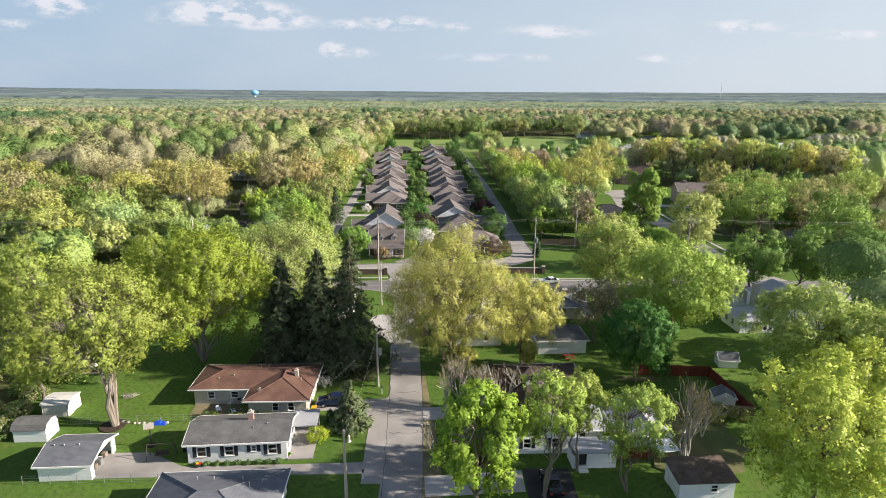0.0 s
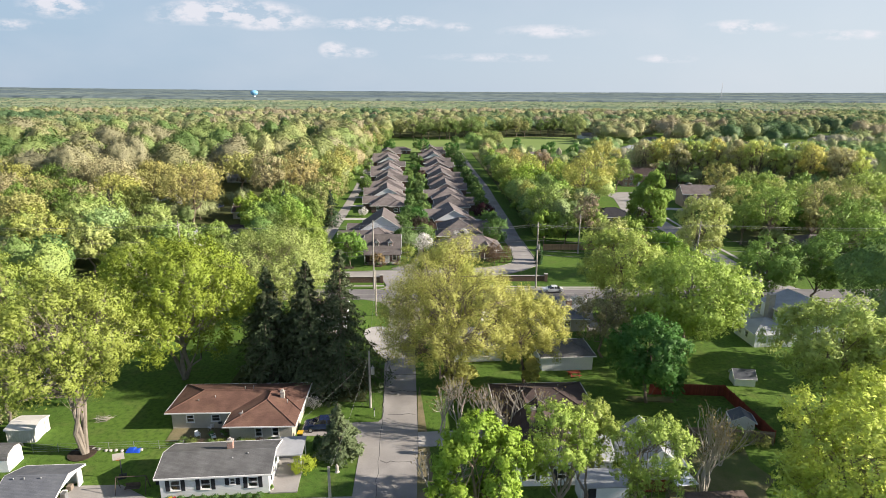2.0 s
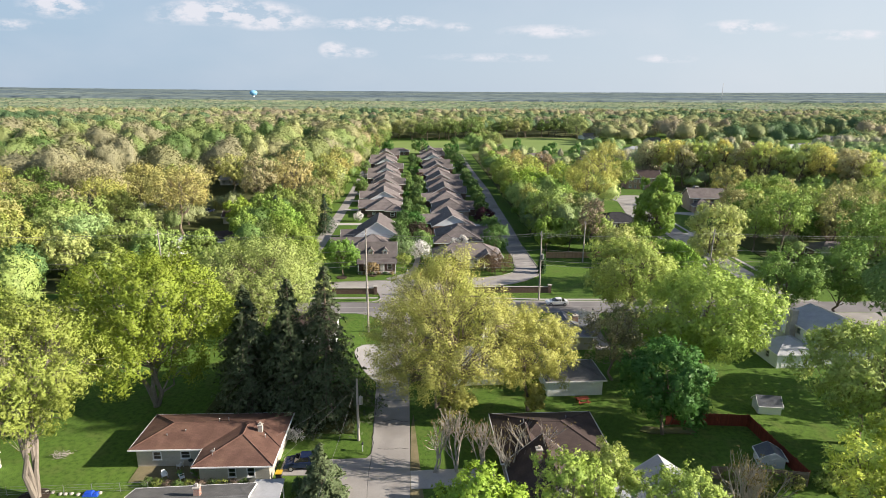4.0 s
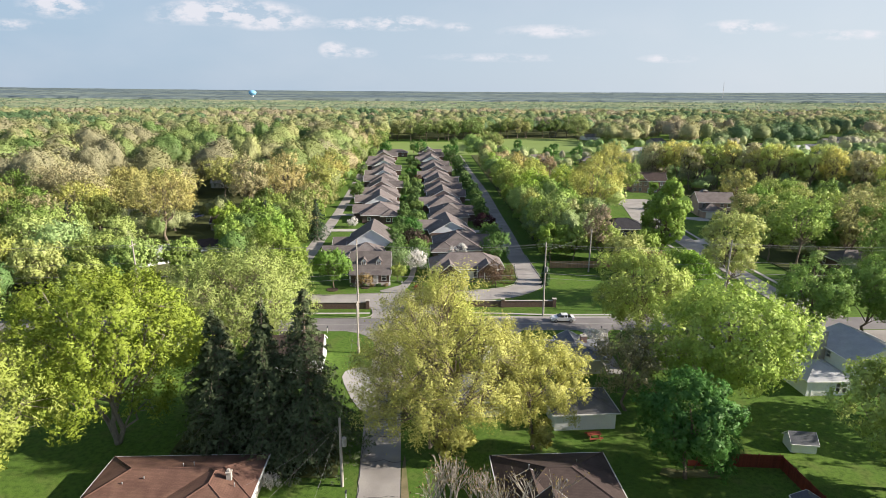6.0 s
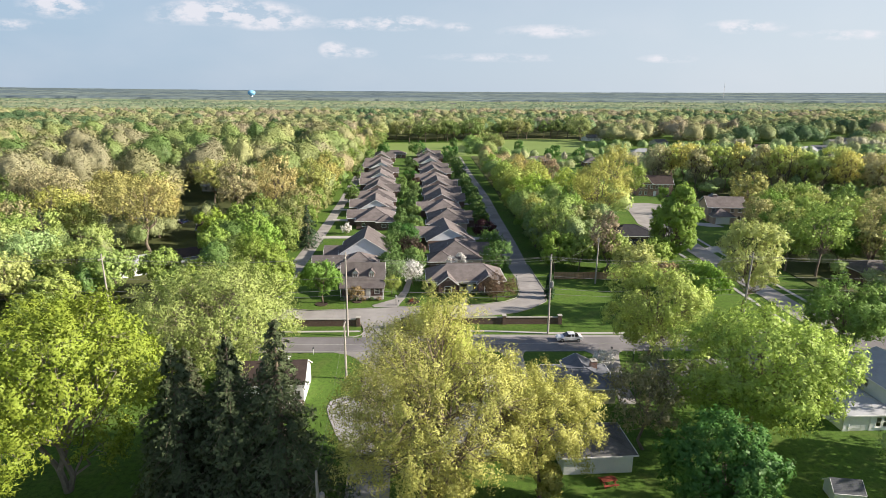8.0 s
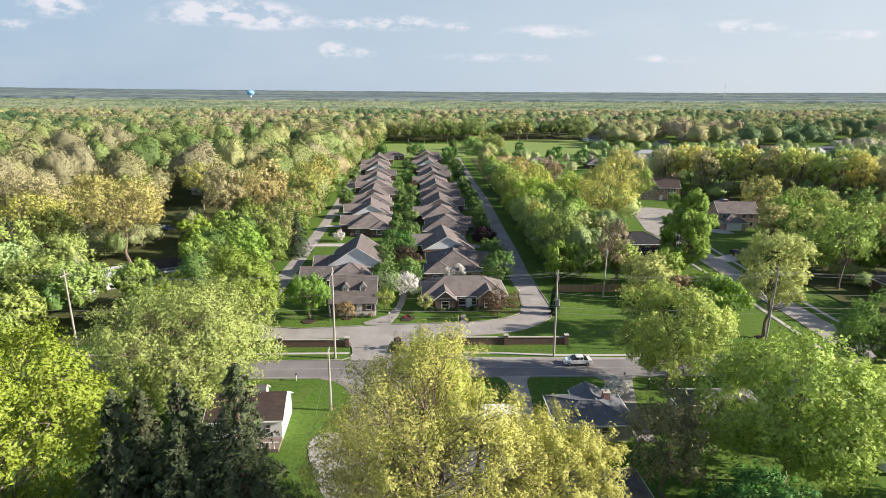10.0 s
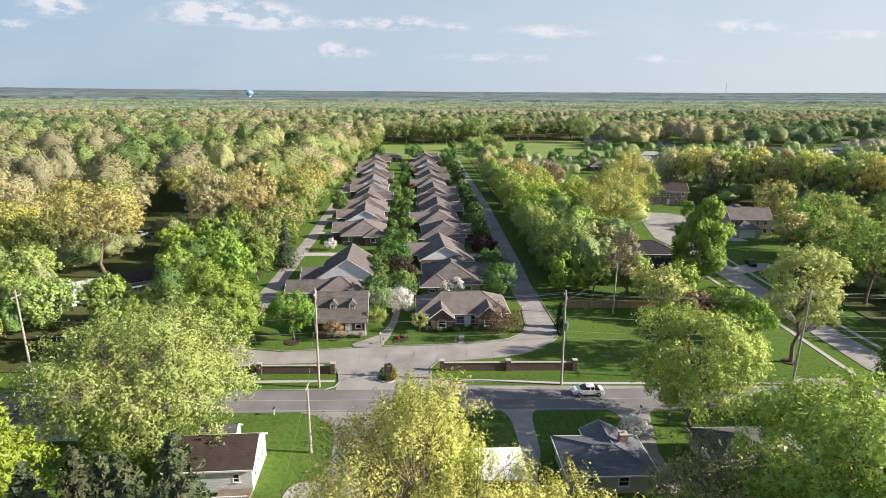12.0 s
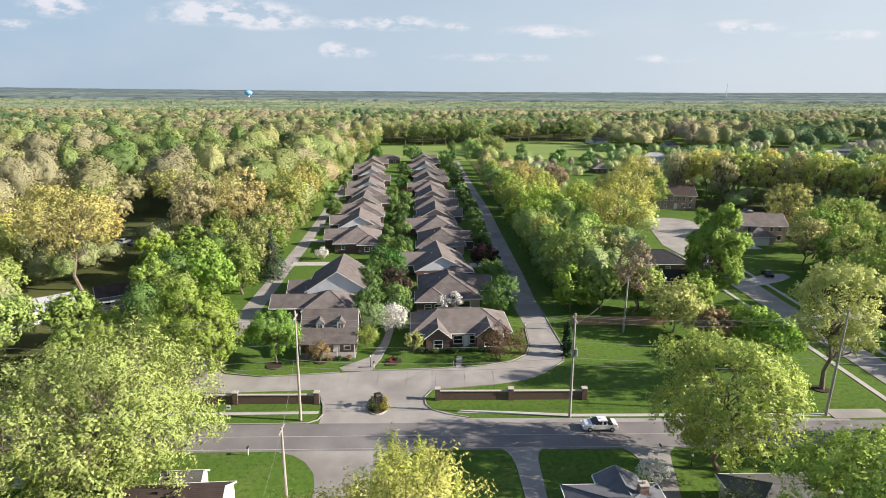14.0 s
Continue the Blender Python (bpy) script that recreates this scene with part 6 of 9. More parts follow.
tree("hawthorn", 27.0, 97.0, 12.8, 5.6, (0.215, 0.225, 0.105), "brownish half-leafed tree beside the garage", 42, low=2.0, count=2300, lobes=16, size=0.30, gap=0.7, twigs=1.0)
tree("hawthorn", 31.5, 103.0, 12.0, 4.8, (0.20, 0.24, 0.09), "thin olive tree behind the house", 43, low=2.0, count=2000, lobes=14, size=0.30, gap=0.6, twigs=1.0)
tree("maple", 53.2, 79.5, 17.4, 9.0, (0.305, 0.415, 0.11), "silvery light green maple over back gardens", 44, low=3.5, count=9000, lobes=28, gap=0.4)
tree("maple", 38.5, 52.5, 17.5, 8.8, LIME, "broad yellow-green tree close by the shed", 45, low=3.0, count=10000, lobes=30, size=0.33, gap=0.5, twigs=1.0)
tree("maple", 61.5, 74.5, 16.5, 7.2, (0.264, 0.355, 0.096), "light green tree at the end of the gardens", 46, low=3.5, count=6000, lobes=22)
tree("maple", 50.5, 64.5, 15.0, 7.0, LIME, "yellow-green tree over the fenced gardens", 47, low=3.0, count=5500, lobes=20)
tree("oak", 36.7, 121.6, 18.0, 9.8, (0.295, 0.40, 0.095), "broad yellow-green oak at the road's edge", 48, low=2.2, count=11000, lobes=32, size=0.33, gap=0.6, twigs=1.0)
tree("oak", 61.4, 140.8, 22.4, 7.2, (0.375, 0.455, 0.15), "tall pale yellow tree with bare lower stem", 49, low=4.6, count=7500, lobes=28, size=0.34, gap=0.6)
tree("poplar", 63.5, 183.0, 24.0, 7.4, (0.205, 0.335, 0.062), "tall narrow bright green tree by the side street", 50, low=-2.5, count=12000, lobes=60, gap=0.05, size=0.42)
for k, (x, y, h, r) in enumerate(((66.6, 128.6, 15.5, 7.4), (78.3, 129.8, 17.0, 7.2), (91.0, 125.8, 18.0, 7.4))):
    tree("maple", x, y - 8, h, r, (0.15, 0.27, 0.06), "deep green roadside tree with a dark stem", 51 + k, low=3.6, count=5200, lobes=22, gap=0.3)
tree("maple", -34.2, 146.5, 17.0, 8.6, (0.19, 0.29, 0.05), "green maple overhanging the loop street", 55, low=0.4, count=11000, lobes=38, gap=0.4)
tree("maple", -47.5, 146.0, 11.0, 6.0, (0.24, 0.34, 0.06), "low spreading green tree beyond the cross road", 58, low=0.4, count=4600, lobes=22, gap=0.3)
tree("elm", 42.0, 171.5, 17.0, 4.6, (0.25, 0.23, 0.14), "thin brownish tree with opening buds behind the fence", 59, low=3.0, count=2300, lobes=18, size=0.34, gap=0.7, twigs=1.0)
tree("linden", -61.5, 194.0, 12.2, 4.8, (0.25, 0.37, 0.055), "egg-shaped lime-green tree beside a dark house", 56, low=1.6, count=4200, lobes=20, gap=0.1)
tree("maple", -23.0, 150.4, 9.8, 4.6, (0.145, 0.284, 0.048), "round bright green lawn tree in a mulch ring", 57, low=1.8, count=4500, lobes=20, size=0.26, gap=0.1)
tree("plum", 13.7, 151.6, 5.6, 4.2, BRONZE, "small bronze-leaved tree before the brick house", 58, low=1.2, count=2200, lobes=14, size=0.22, gap=0.3)
tree("maple", 15.5, 172.0, 8.4, 4.4, (0.099, 0.199, 0.048), "small dense green street tree", 59, low=1.2, count=2400, lobes=16, size=0.28, gap=0.1)
tree("maple", 15.4, 186.0, 8.0, 4.2, (0.106, 0.206, 0.048), "small dense green street tree", 60, low=1.2, count=2200, lobes=16, size=0.28, gap=0.1)
tree("plum", 14.4, 202.0, 7.8, 3.8, PURPLE, "small dark purple-leaved tree", 61, low=1.2, count=2200, lobes=16, size=0.28, gap=0.1)
tree("plum", -16.0, 150.9, 3.7, 2.1, (0.224, 0.185, 0.080), "small reddish-brown shrub tree before the porch", 62, low=0.7, count=1100, lobes=10, size=0.18, gap=0.3, category="bush")
tree("dogwood", -9.2, 163.0, 6.4, 3.9, (0.238, 0.369, 0.144), "small pale green tree between the houses", 63, low=1.2, count=2000, lobes=14, size=0.22, gap=0.2)
tree("dogwood", -4.9, 162.5, 6.2, 3.3, BLOSSOM, "small tree in white blossom", 64, low=1.2, count=1900, lobes=14, size=0.2, gap=0.3)
tree("dogwood", -9.0, 155.6, 4.6, 2.3, (0.251, 0.341, 0.080), "small lime-green tree beside the path", 65, low=1.0, count=1400, lobes=12, size=0.2, gap=0.2)
tree("dogwood", -0.8, 154.0, 4.2, 1.6, (0.290, 0.355, 0.112), "slim pale green tree against the brick house", 66, low=0.8, count=900, lobes=9, size=0.2, gap=0.3)
tree("dogwood", 4.0, 170.5, 5.6, 1.2, BLOSSOM, "small tree in white blossom behind the roof", 67, low=1.2, count=800, lobes=9, size=0.2, gap=0.3)
tree("dogwood", 6.6, 170.5, 6.2, 1.4, BLOSSOM, "small tree in white blossom behind the roof", 68, low=1.2, count=900, lobes=9, size=0.2, gap=0.3)
tree("dogwood", -28.0, 213.0, 3.4, 2.0, BLOSSOM, "small round tree in white blossom", 69, low=0.6, count=900, lobes=9, size=0.2, gap=0.2)
tree("cherry", 27.8, 118.6, 3.6, 2.0, BLOSSOM, "small white-blossomed tree beside the roof", 70, low=0.8, count=900, lobes=9, size=0.18, gap=0.3)
spruce(25.2, 152.9, 6.2, 1.0, (0.040, 0.085, 0.032), "narrow dark evergreen beside the utility pole", 71, 1200, "arborvitae")
spruce(25.8, 156.0, 5.6, 1.0, (0.040, 0.085, 0.032), "narrow dark evergreen by the loop street", 72, 1000, "arborvitae")
spruce(-36.0, 196.0, 13.0, 3.4, (0.046, 0.085, 0.045), "dark green spruce beside the street", 73, 2600)
spruce(-12.5, 69.8, 7.2, 2.9, (0.105, 0.15, 0.07), "bushy young spruce in the front yard", 74, 4200)
spruce(-93.0, 172.0, 17.0, 4.0, (0.040, 0.064, 0.032), "dark spruce among lighter trees", 75, 2200)
spruce(-52.0, 200.0, 12.0, 4.0, (0.059, 0.106, 0.056), "blue-green spruce under taller trees", 76, 2200)
tree("maple", -34.0, 263.0, 10.0, 3.4, (0.119, 0.213, 0.048), "egg-shaped green street tree", 77, low=1.2, count=2000, lobes=16, size=0.36, gap=0.05)
for k, (x, y, h, r, c) in enumerate(((47, 162.5, 10.0, 6.5, (0.30, 0.35, 0.12)), (58.5, 149.5, 9.0, 5.0, (0.20, 0.34, 0.06)), (52, 157, 7, 3.6, (0.264, 0.213, 0.112)), (58.5, 156, 8, 4.6, (0.22, 0.34, 0.07)), (31.2, 181, 19.0, 6.2, (0.198, 0.284, 0.080)),
                                     (39.0, 186, 15, 5.5, (0.264, 0.298, 0.128)), (28.8, 196, 13, 4.8, (0.198, 0.298, 0.096)), (50.5, 214, 27.0, 9.2, (0.33, 0.355, 0.095)), (32.5, 230, 19, 7.4, (0.224, 0.341, 0.048)), (30, 212, 15, 6, (0.211, 0.312, 0.096)), (40, 205, 16, 6, (0.185, 0.298, 0.064)),
                                     (44, 233, 20, 7, (0.264, 0.341, 0.064)), (29, 250, 18, 7, (0.264, 0.327, 0.080)), (38, 262, 19, 7.5, (0.290, 0.341, 0.080)), (27, 272, 17, 6.5, (0.251, 0.341, 0.080)), (35, 290, 19, 7.5, (0.317, 0.298, 0.096)))):
    tree(("hazel", "maple", "elm")[k % 3], x, y, h, r, fresh(c), "leafy tree in the belt beside the loop street", 80 + k, low=0.15 * h, count=3300, lobes=20, size=0.42, gap=0.4, group="tree belt")
for k, (x, y, h, r, c) in enumerate(((-76.0, 188, 24.5, 11.5, ORANGE), (-62, 216, 25.5, 7.2, TAN), (-52.5, 224, 24.5, 9.4, (0.370, 0.348, 0.144)), (-45.0, 246, 21, 7.0, (0.290, 0.327, 0.096)), (-45, 228, 14, 5, (0.211, 0.284, 0.080)), (-44.5, 268, 20, 7, (0.317, 0.312, 0.096)), (-47, 290, 20, 7, (0.264, 0.312, 0.096)),
                                     (-108, 205, 23, 9.5, TAN), (-122, 214, 22, 9, TAN), (-96, 190, 16, 7, (0.224, 0.284, 0.080)), (-86, 156, 15, 8.5, (0.251, 0.369, 0.144)), (-75, 152, 13, 6.5, (0.224, 0.298, 0.080)), (-48, 186, 13, 5.5, (0.198, 0.312, 0.064)), (-42.5, 176, 12, 5.5, (0.185, 0.312, 0.056)), (-51, 166, 10, 5.0, (0.224, 0.298, 0.096)),
                                     (-98, 148, 17, 8, (0.275, 0.325, 0.085)), (-112, 160, 18, 8.5, (0.29, 0.305, 0.095)), (-64, 236, 13, 5, (0.198, 0.298, 0.096)), (-70, 197, 15, 6, (0.22, 0.30, 0.08)), (-83, 208, 19, 7.5, (0.36, 0.33, 0.12)), (-90, 226, 20, 8, TAN), (-76, 226, 18, 7, (0.24, 0.32, 0.08)), (-94, 244, 21, 8, (0.37, 0.33, 0.13)), (-72, 244, 18, 7, (0.30, 0.33, 0.10)), (-66, 163, 11, 5.5, (0.22, 0.31, 0.08)), (-57, 190, 10, 4.6, (0.17, 0.27, 0.06)), (-96, 172, 17, 7.5, (0.24, 0.33, 0.09)), (-84, 145, 13, 6.5, (0.30, 0.36, 0.12)), (-72, 141, 10, 5, (0.24, 0.31, 0.08)), (-104, 226, 20, 8, ORANGE), (-86, 262, 20, 8, (0.30, 0.33, 0.10)), (-58, 205, 12, 5, (0.18, 0.27, 0.06)), (-66, 150, 12.5, 6, (0.22, 0.32, 0.09)), (-94, 158, 16, 8, (0.26, 0.34, 0.11)), (-79, 167, 14, 6.5, (0.25, 0.33, 0.10)), (-59, 157, 10.5, 5, (0.20, 0.29, 0.07)), (-54.5, 177, 11.5, 5, (0.19, 0.29, 0.06)), (-50, 206, 13.5, 5.5, (0.22, 0.30, 0.07)), (-70, 132, 9, 5, (0.20, 0.28, 0.07)), (-50, 144, 10, 5, (0.20, 0.29, 0.07)), (-104, 148, 15, 7.5, (0.25, 0.33, 0.10)))):
    if in_glade(x, y, 0.25 * r):
        continue
    tree(("oak", "elm", "maple")[k % 3], x, y, h, r, fresh(c), "tall tree in first leaf beyond the loop street", 110 + k, low=0.3 * h, count=3000, lobes=22, size=0.48, gap=0.6, twigs=0.35, group="wood by the rows")
for k, (x, y, h, r, c) in enumerate(((104, 211, 15, 6.5, (0.15, 0.26, 0.05)), (113, 219, 17, 7, (0.22, 0.29, 0.08)), (98, 191, 14, 6.5, (0.12, 0.22, 0.045)), (107, 197, 16, 7, (0.18, 0.27, 0.06)), (101, 174, 15, 6.5, (0.11, 0.20, 0.04)), (112, 238, 18, 7, (0.28, 0.30, 0.10)), (79, 268, 17, 7, (0.20, 0.28, 0.07)), (56, 246, 19, 7.5, (0.30, 0.31, 0.10)), (53, 230, 17, 6.5, (0.24, 0.30, 0.08)), (44, 174, 11, 5, (0.22, 0.30, 0.08)), (36, 173, 10, 4.6, (0.20, 0.29, 0.07)), (40, 193, 15, 6, (0.21, 0.30, 0.07)), (54, 171, 9, 4.4, (0.19, 0.28, 0.06)), (104, 146, 17, 7, (0.20, 0.31, 0.07)), (88, 172, 14, 6, (0.23, 0.33, 0.08)))):
    tree(("maple", "elm", "oak")[k % 3], x, y, h, r, fresh(c), "leafy tree beside the side street", 150 + k, low=0.2 * h, count=2700, lobes=20, size=0.48, gap=0.4, twigs=0.2, group="side street trees")
rng = np.random.default_rng(44)
WALL = ((0.37, 0.42, 0.14), (0.40, 0.42, 0.15), (0.32, 0.40, 0.11), (0.36, 0.35, 0.20), (0.40, 0.46, 0.14), (0.43, 0.42, 0.14))
for k in range(24):
    x = 100 + 3.6 * k + rng.uniform(-1.5, 1.5)
    y = 297 - 0.62 * (x - 100) * (x < 165) - 40.3 * (x >= 165) + rng.uniform(-5, 6) + (k % 2) * 5
    h = rng.uniform(21, 26.5)
    tree(("oak", "elm", "poplar")[k % 3], x, y, h, rng.uniform(4.6, 6.6), fresh(fresh(WALL[rng.integers(0, 6)])), "tall bare-stemmed tree in first leaf behind the houses", 180 + k, low=0.30 * h, count=3300, lobes=26, size=0.45, gap=0.7, bark=BARK, trunk=0.3, forks=2, twigs=0.8, group="tall trees behind the houses")
tree("oak", 65.0, 246.0, 27.5, 8.8, (0.36, 0.39, 0.11), "tall golden-green tree beside the turning circle", 176, low=7.0, count=4600, lobes=26, size=0.36, gap=0.6, forks=2)
tree("elm", 49.0, 292.0, 17.0, 5.0, (0.30, 0.26, 0.15), "thin tan tree in first leaf with bare limbs", 177, low=6.0, count=2600, lobes=16, size=0.4, gap=0.7, forks=2, twigs=1.0)
tree("oak", 126.0, 566.0, 27.0, 12.0, (0.26, 0.34, 0.12), "huge spreading green tree at the meadow's edge", 178, low=2.0, count=2400, lobes=26, size=0.8, gap=0.2)
for k in range(13):
    y = 176 + 12.2 * k + rng.uniform(-3, 3)
    h = rng.uniform(11.5, 17)
    tree(("maple", "hazel", "elm")[k % 3], 28.4 - 0.012 * (y - 176) + rng.uniform(0, 3.5), y, h, rng.uniform(4.6, 6.0), fresh(((0.20, 0.31, 0.055), (0.24, 0.34, 0.07), (0.27, 0.31, 0.09), (0.17, 0.29, 0.05))[k % 4]), "lush young-leaved tree overhanging the loop street", 500 + k, low=0.3, count=3000, lobes=24, size=0.42, gap=0.2, twigs=0.1, group="tree belt")
for k in range(19):
    y = 184 + 13.2 * k + rng.uniform(-3, 3)
    h = rng.uniform(11.0, 17.5)
    tree(("elm", "maple", "oak")[k % 3], -40.9 - 0.052 * (y - 207) - rng.uniform(0, 1.3), y, h, rng.uniform(4.8, 6.4), ((0.18, 0.27, 0.06), (0.24, 0.29, 0.10), (0.16, 0.26, 0.05), (0.27, 0.28, 0.115))[k % 4], "leafy tree overhanging the wooded side of the loop street", 530 + k, low=0.4, count=2600, lobes=24, size=0.45, gap=0.2, twigs=0.1, group="tree belt")


def scatter(rng, polygon, gap):
    """Jittered places inside a polygon."""
    xs, ys = [p[0] for p in polygon], [p[1] for p in polygon]
    gx, gy = np.meshgrid(np.arange(min(xs), max(xs), gap), np.arange(min(ys), max(ys), gap))
    pts = np.stack([gx.ravel(), gy.ravel()], 1) + rng.uniform(-0.45, 0.45, (gx.size, 2)) * gap
    inside = np.zeros(len(pts), bool)
    for (x0, y0), (x1, y1) in zip(polygon, polygon[1:] + polygon[:1]):
        cross = ((y0 > pts[:, 1]) != (y1 > pts[:, 1])) & (pts[:, 0] < (x1 - x0) * (pts[:, 1] - y0) / (y1 - y0 + 1e-9) + x0)
        inside ^= cross
    return pts[inside]


def grove(polygon, gap, low, high, colours, seed, label, group, count=1500, size=0.5, skip=()):
    """Single trees standing close together inside a polygon."""
    g = np.random.default_rng(seed)
    for k, (x, y) in enumerate(scatter(g, polygon, gap)):
        h = g.uniform(low, high)
        c = colours[g.integers(0, len(colours))]
        if in_glade(x, y, 2.0) or any(math.hypot(x - u, y - w) < 7 for u, w in skip) or abs(x) > 0.76 * y + 6:
            continue
        tree(("oak", "maple", "elm")[k % 3], x, y, h, h * g.uniform(0.30, 0.40), c, label, 700 + seed * 50 + k, low=0.22 * h, count=count, lobes=26, size=size, gap=0.4, twigs=0.1, group=group)


grove([(96, 212), (92, 160), (106, 134), (168, 134), (168, 232), (118, 232)], 12.0, 13.0, 20.0, [(0.21, 0.33, 0.07), (0.27, 0.38, 0.09), (0.33, 0.41, 0.12), (0.31, 0.34, 0.13), (0.16, 0.27, 0.06)], 1, "leafy spring tree in the wood beside the side street", "wood by the side street")
grove([(-150, 142), (-116, 140), (-92, 150), (-100, 176), (-94, 200), (-84, 206), (-84, 228), (-150, 228)], 12.0, 15.0, 22.0, [(0.15, 0.25, 0.05), (0.24, 0.32, 0.08), (0.30, 0.33, 0.11), (0.29, 0.29, 0.14), (0.32, 0.36, 0.09)], 2, "tall spring tree in the wood round the side lots", "wood round the side lots")
grove([(-48, 560), (30, 568), (46, 590), (128, 598), (128, 606), (40, 600), (26, 578), (-48, 570)], 8.5, 17.0, 24.0, [(0.20, 0.29, 0.09), (0.26, 0.33, 0.11), (0.30, 0.34, 0.13), (0.15, 0.24, 0.07)], 3, "tall tree along the far edge of the meadow", "trees behind the meadow", 700, 0.9)
grove([(-88, 428), (-50, 432), (-43, 452), (-42, 556), (-88, 560)], 9.5, 12.0, 19.0, [(0.20, 0.29, 0.08), (0.25, 0.32, 0.10), (0.15, 0.24, 0.06), (0.30, 0.33, 0.12)], 4, "leafy tree at the side of the meadow", "trees beside the meadow", 600, 0.8)
grove([(26, 456), (42, 452), (46, 500), (34, 520), (28, 500)], 8.5, 9.0, 14.0, [(0.20, 0.29, 0.08), (0.26, 0.32, 0.11)], 5, "spreading tree standing in the meadow", "meadow trees", 700, 0.7)
# garden trees between the rows
rng = np.random.default_rng(33)
GARDEN = (DEEP, (0.075, 0.152, 0.04), (0.098, 0.187, 0.047), (0.13, 0.225, 0.066), (0.06, 0.053, 0.034), (0.09, 0.07, 0.046), (0.155, 0.262, 0.067))
for k in range(44):
    y = 170 + (k // 2) * (4.6 + 0.32 * (k // 2)) + rng.uniform(-1.5, 1.5)
    x = -8.4 - (y - 170) * 0.036 + (-2.2, 2.6)[k % 2] + rng.uniform(-1.4, 1.4)
    far = y > 250
    h = rng.uniform(3.0, 5.2) + 1.9 * (y < 225)
    tree("garden_tree", x, y, h, h * rng.uniform(0.48, 0.62), GARDEN[(0, 1, 2, 3, 6, 1, 2, 2, 0, 4, 1, 5)[rng.integers(0, 12)]], "rounded garden tree between the row houses", 400 + k, low=0.3, count=800 if far else 1700, lobes=14, size=0.4 if far else 0.3, gap=0.1, twigs=0.1, group="garden trees")
for k, (x, y, h, c) in enumerate(((14.2, 220, 8, 1), (14.0, 234, 7.5, 6), (13.5, 262, 8.5, 1), (13.4, 246, 8.5, 2), (12.2, 285, 9, 1), (11.6, 303, 8, 3), (10.5, 330, 10, 1), (9.5, 352, 11, 1), (6.5, 385, 11, 1), (5, 410, 12, 0), (-14, 430, 13, 0), (-20, 455, 10, 2), (9, 430, 9, 0), (-38, 436, 12, 0), (-41, 450, 9, 0), (-40.5, 330, 9, 6), (-43, 395, 10, 6), (58, 470, 10, 0), (70, 410, 9, 0), (76, 420, 11, 0), (88, 400, 12, 0), (40, 520, 14, 3), (10, 500, 9, 2))):
    tree("garden_tree", x, y, h, h * 0.38, GARDEN[c], "dense egg-shaped green tree by the far houses", 250 + k, low=0.6, count=900, lobes=16, size=0.5, gap=0.05, twigs=0.1, group="far garden trees")
# shrubs and beds near the houses
bush(2.4, 86.0, 5.0, 2.6, GOLD, "golden leafy shoots round the huge tree's foot", 295, 2600, 0.22)
bush(13.4, 87.0, 5.0, 1.9, GOLD, "golden leafy shoots round the smaller tree's foot", 296, 1800, 0.22)
bush(-18.2, 81.0, 1.7, 1.3, BLOSSOM, "low shrub in white blossom beside the rust-roofed house", 297, 700, 0.12)
bush(-18.6, 57.6, 1.5, 1.0, PURPLE, "small purple-leaved shrub at the corner of the drive", 298, 700, 0.12)
bush(-16.2, 66.4, 2.1, 1.75, (0.26, 0.36, 0.035), "clipped yellow-green globe shrub", 300, 1800, 0.12)
bush(-14.9, 70.6, 2.2, 1.2, (0.066, 0.128, 0.048), "dark green shrub by the porch", 301)
for k in range(9):
    bush(-29.5 + k * 1.2, 61.5 + 0.07 * k, 0.5, 0.5, (0.079, 0.170, 0.048), "low foundation shrub along the white wall", 302 + k, 220, 0.1)
for k in range(10):
    bush(-32.5 + k * 1.2, 72.0 + random.uniform(-0.5, 0.5), 0.9, 0.8, ((0.106, 0.185, 0.048), (0.211, 0.284, 0.064), (0.132, 0.114, 0.080))[k % 3], "straggly shrub in the back garden", 315 + k, 300, 0.12)
for k in range(12):
    bush(0.5 + k * 1.15, 154.0 + 0.06 * k + random.uniform(-0.3, 0.3), 1.0, 0.7, ((0.053, 0.114, 0.048), (0.040, 0.071, 0.032), (0.132, 0.213, 0.064))[k % 3], "clipped foundation shrub by the brick house", 330 + k, 260, 0.13)
for k in range(6):
    bush(-19.5 + k * 1.6, 151.6 + random.uniform(-0.2, 0.3), 0.8, 0.7, ((0.066, 0.142, 0.048), (0.185, 0.156, 0.080))[k % 2], "low shrub before the porch", 345 + k, 260, 0.13)
for k, (x, y, r) in enumerate(((-5.9, 135.3, 0.8), (-4.2, 135.4, 0.9), (-5.9, 137.2, 0.7), (-4.3, 137.3, 0.7), (-5.1, 134.9, 0.6))):
    bush(x, y, 1.2, r, ((0.066, 0.114, 0.032), (0.264, 0.270, 0.032))[k % 2], "clipped shrub on the entrance island", 352 + k, 420, 0.1)
for k in range(9):
    bush(-60 + random.uniform(-8, 4), 66 + 2.2 * k, 2.4, 1.9, ((0.106, 0.185, 0.048), (0.198, 0.241, 0.096))[k % 2], "overgrown shrub along the garden boundary", 360 + k, 700, 0.2)
for k in range(8):
    bush(34 + 2.2 * k + random.uniform(-1, 1), 71.5 + random.uniform(-1, 1), 1.8, 1.5, ((0.132, 0.213, 0.048), (0.238, 0.284, 0.080))[k % 2], "shrub along the board fence", 372 + k, 500, 0.18)


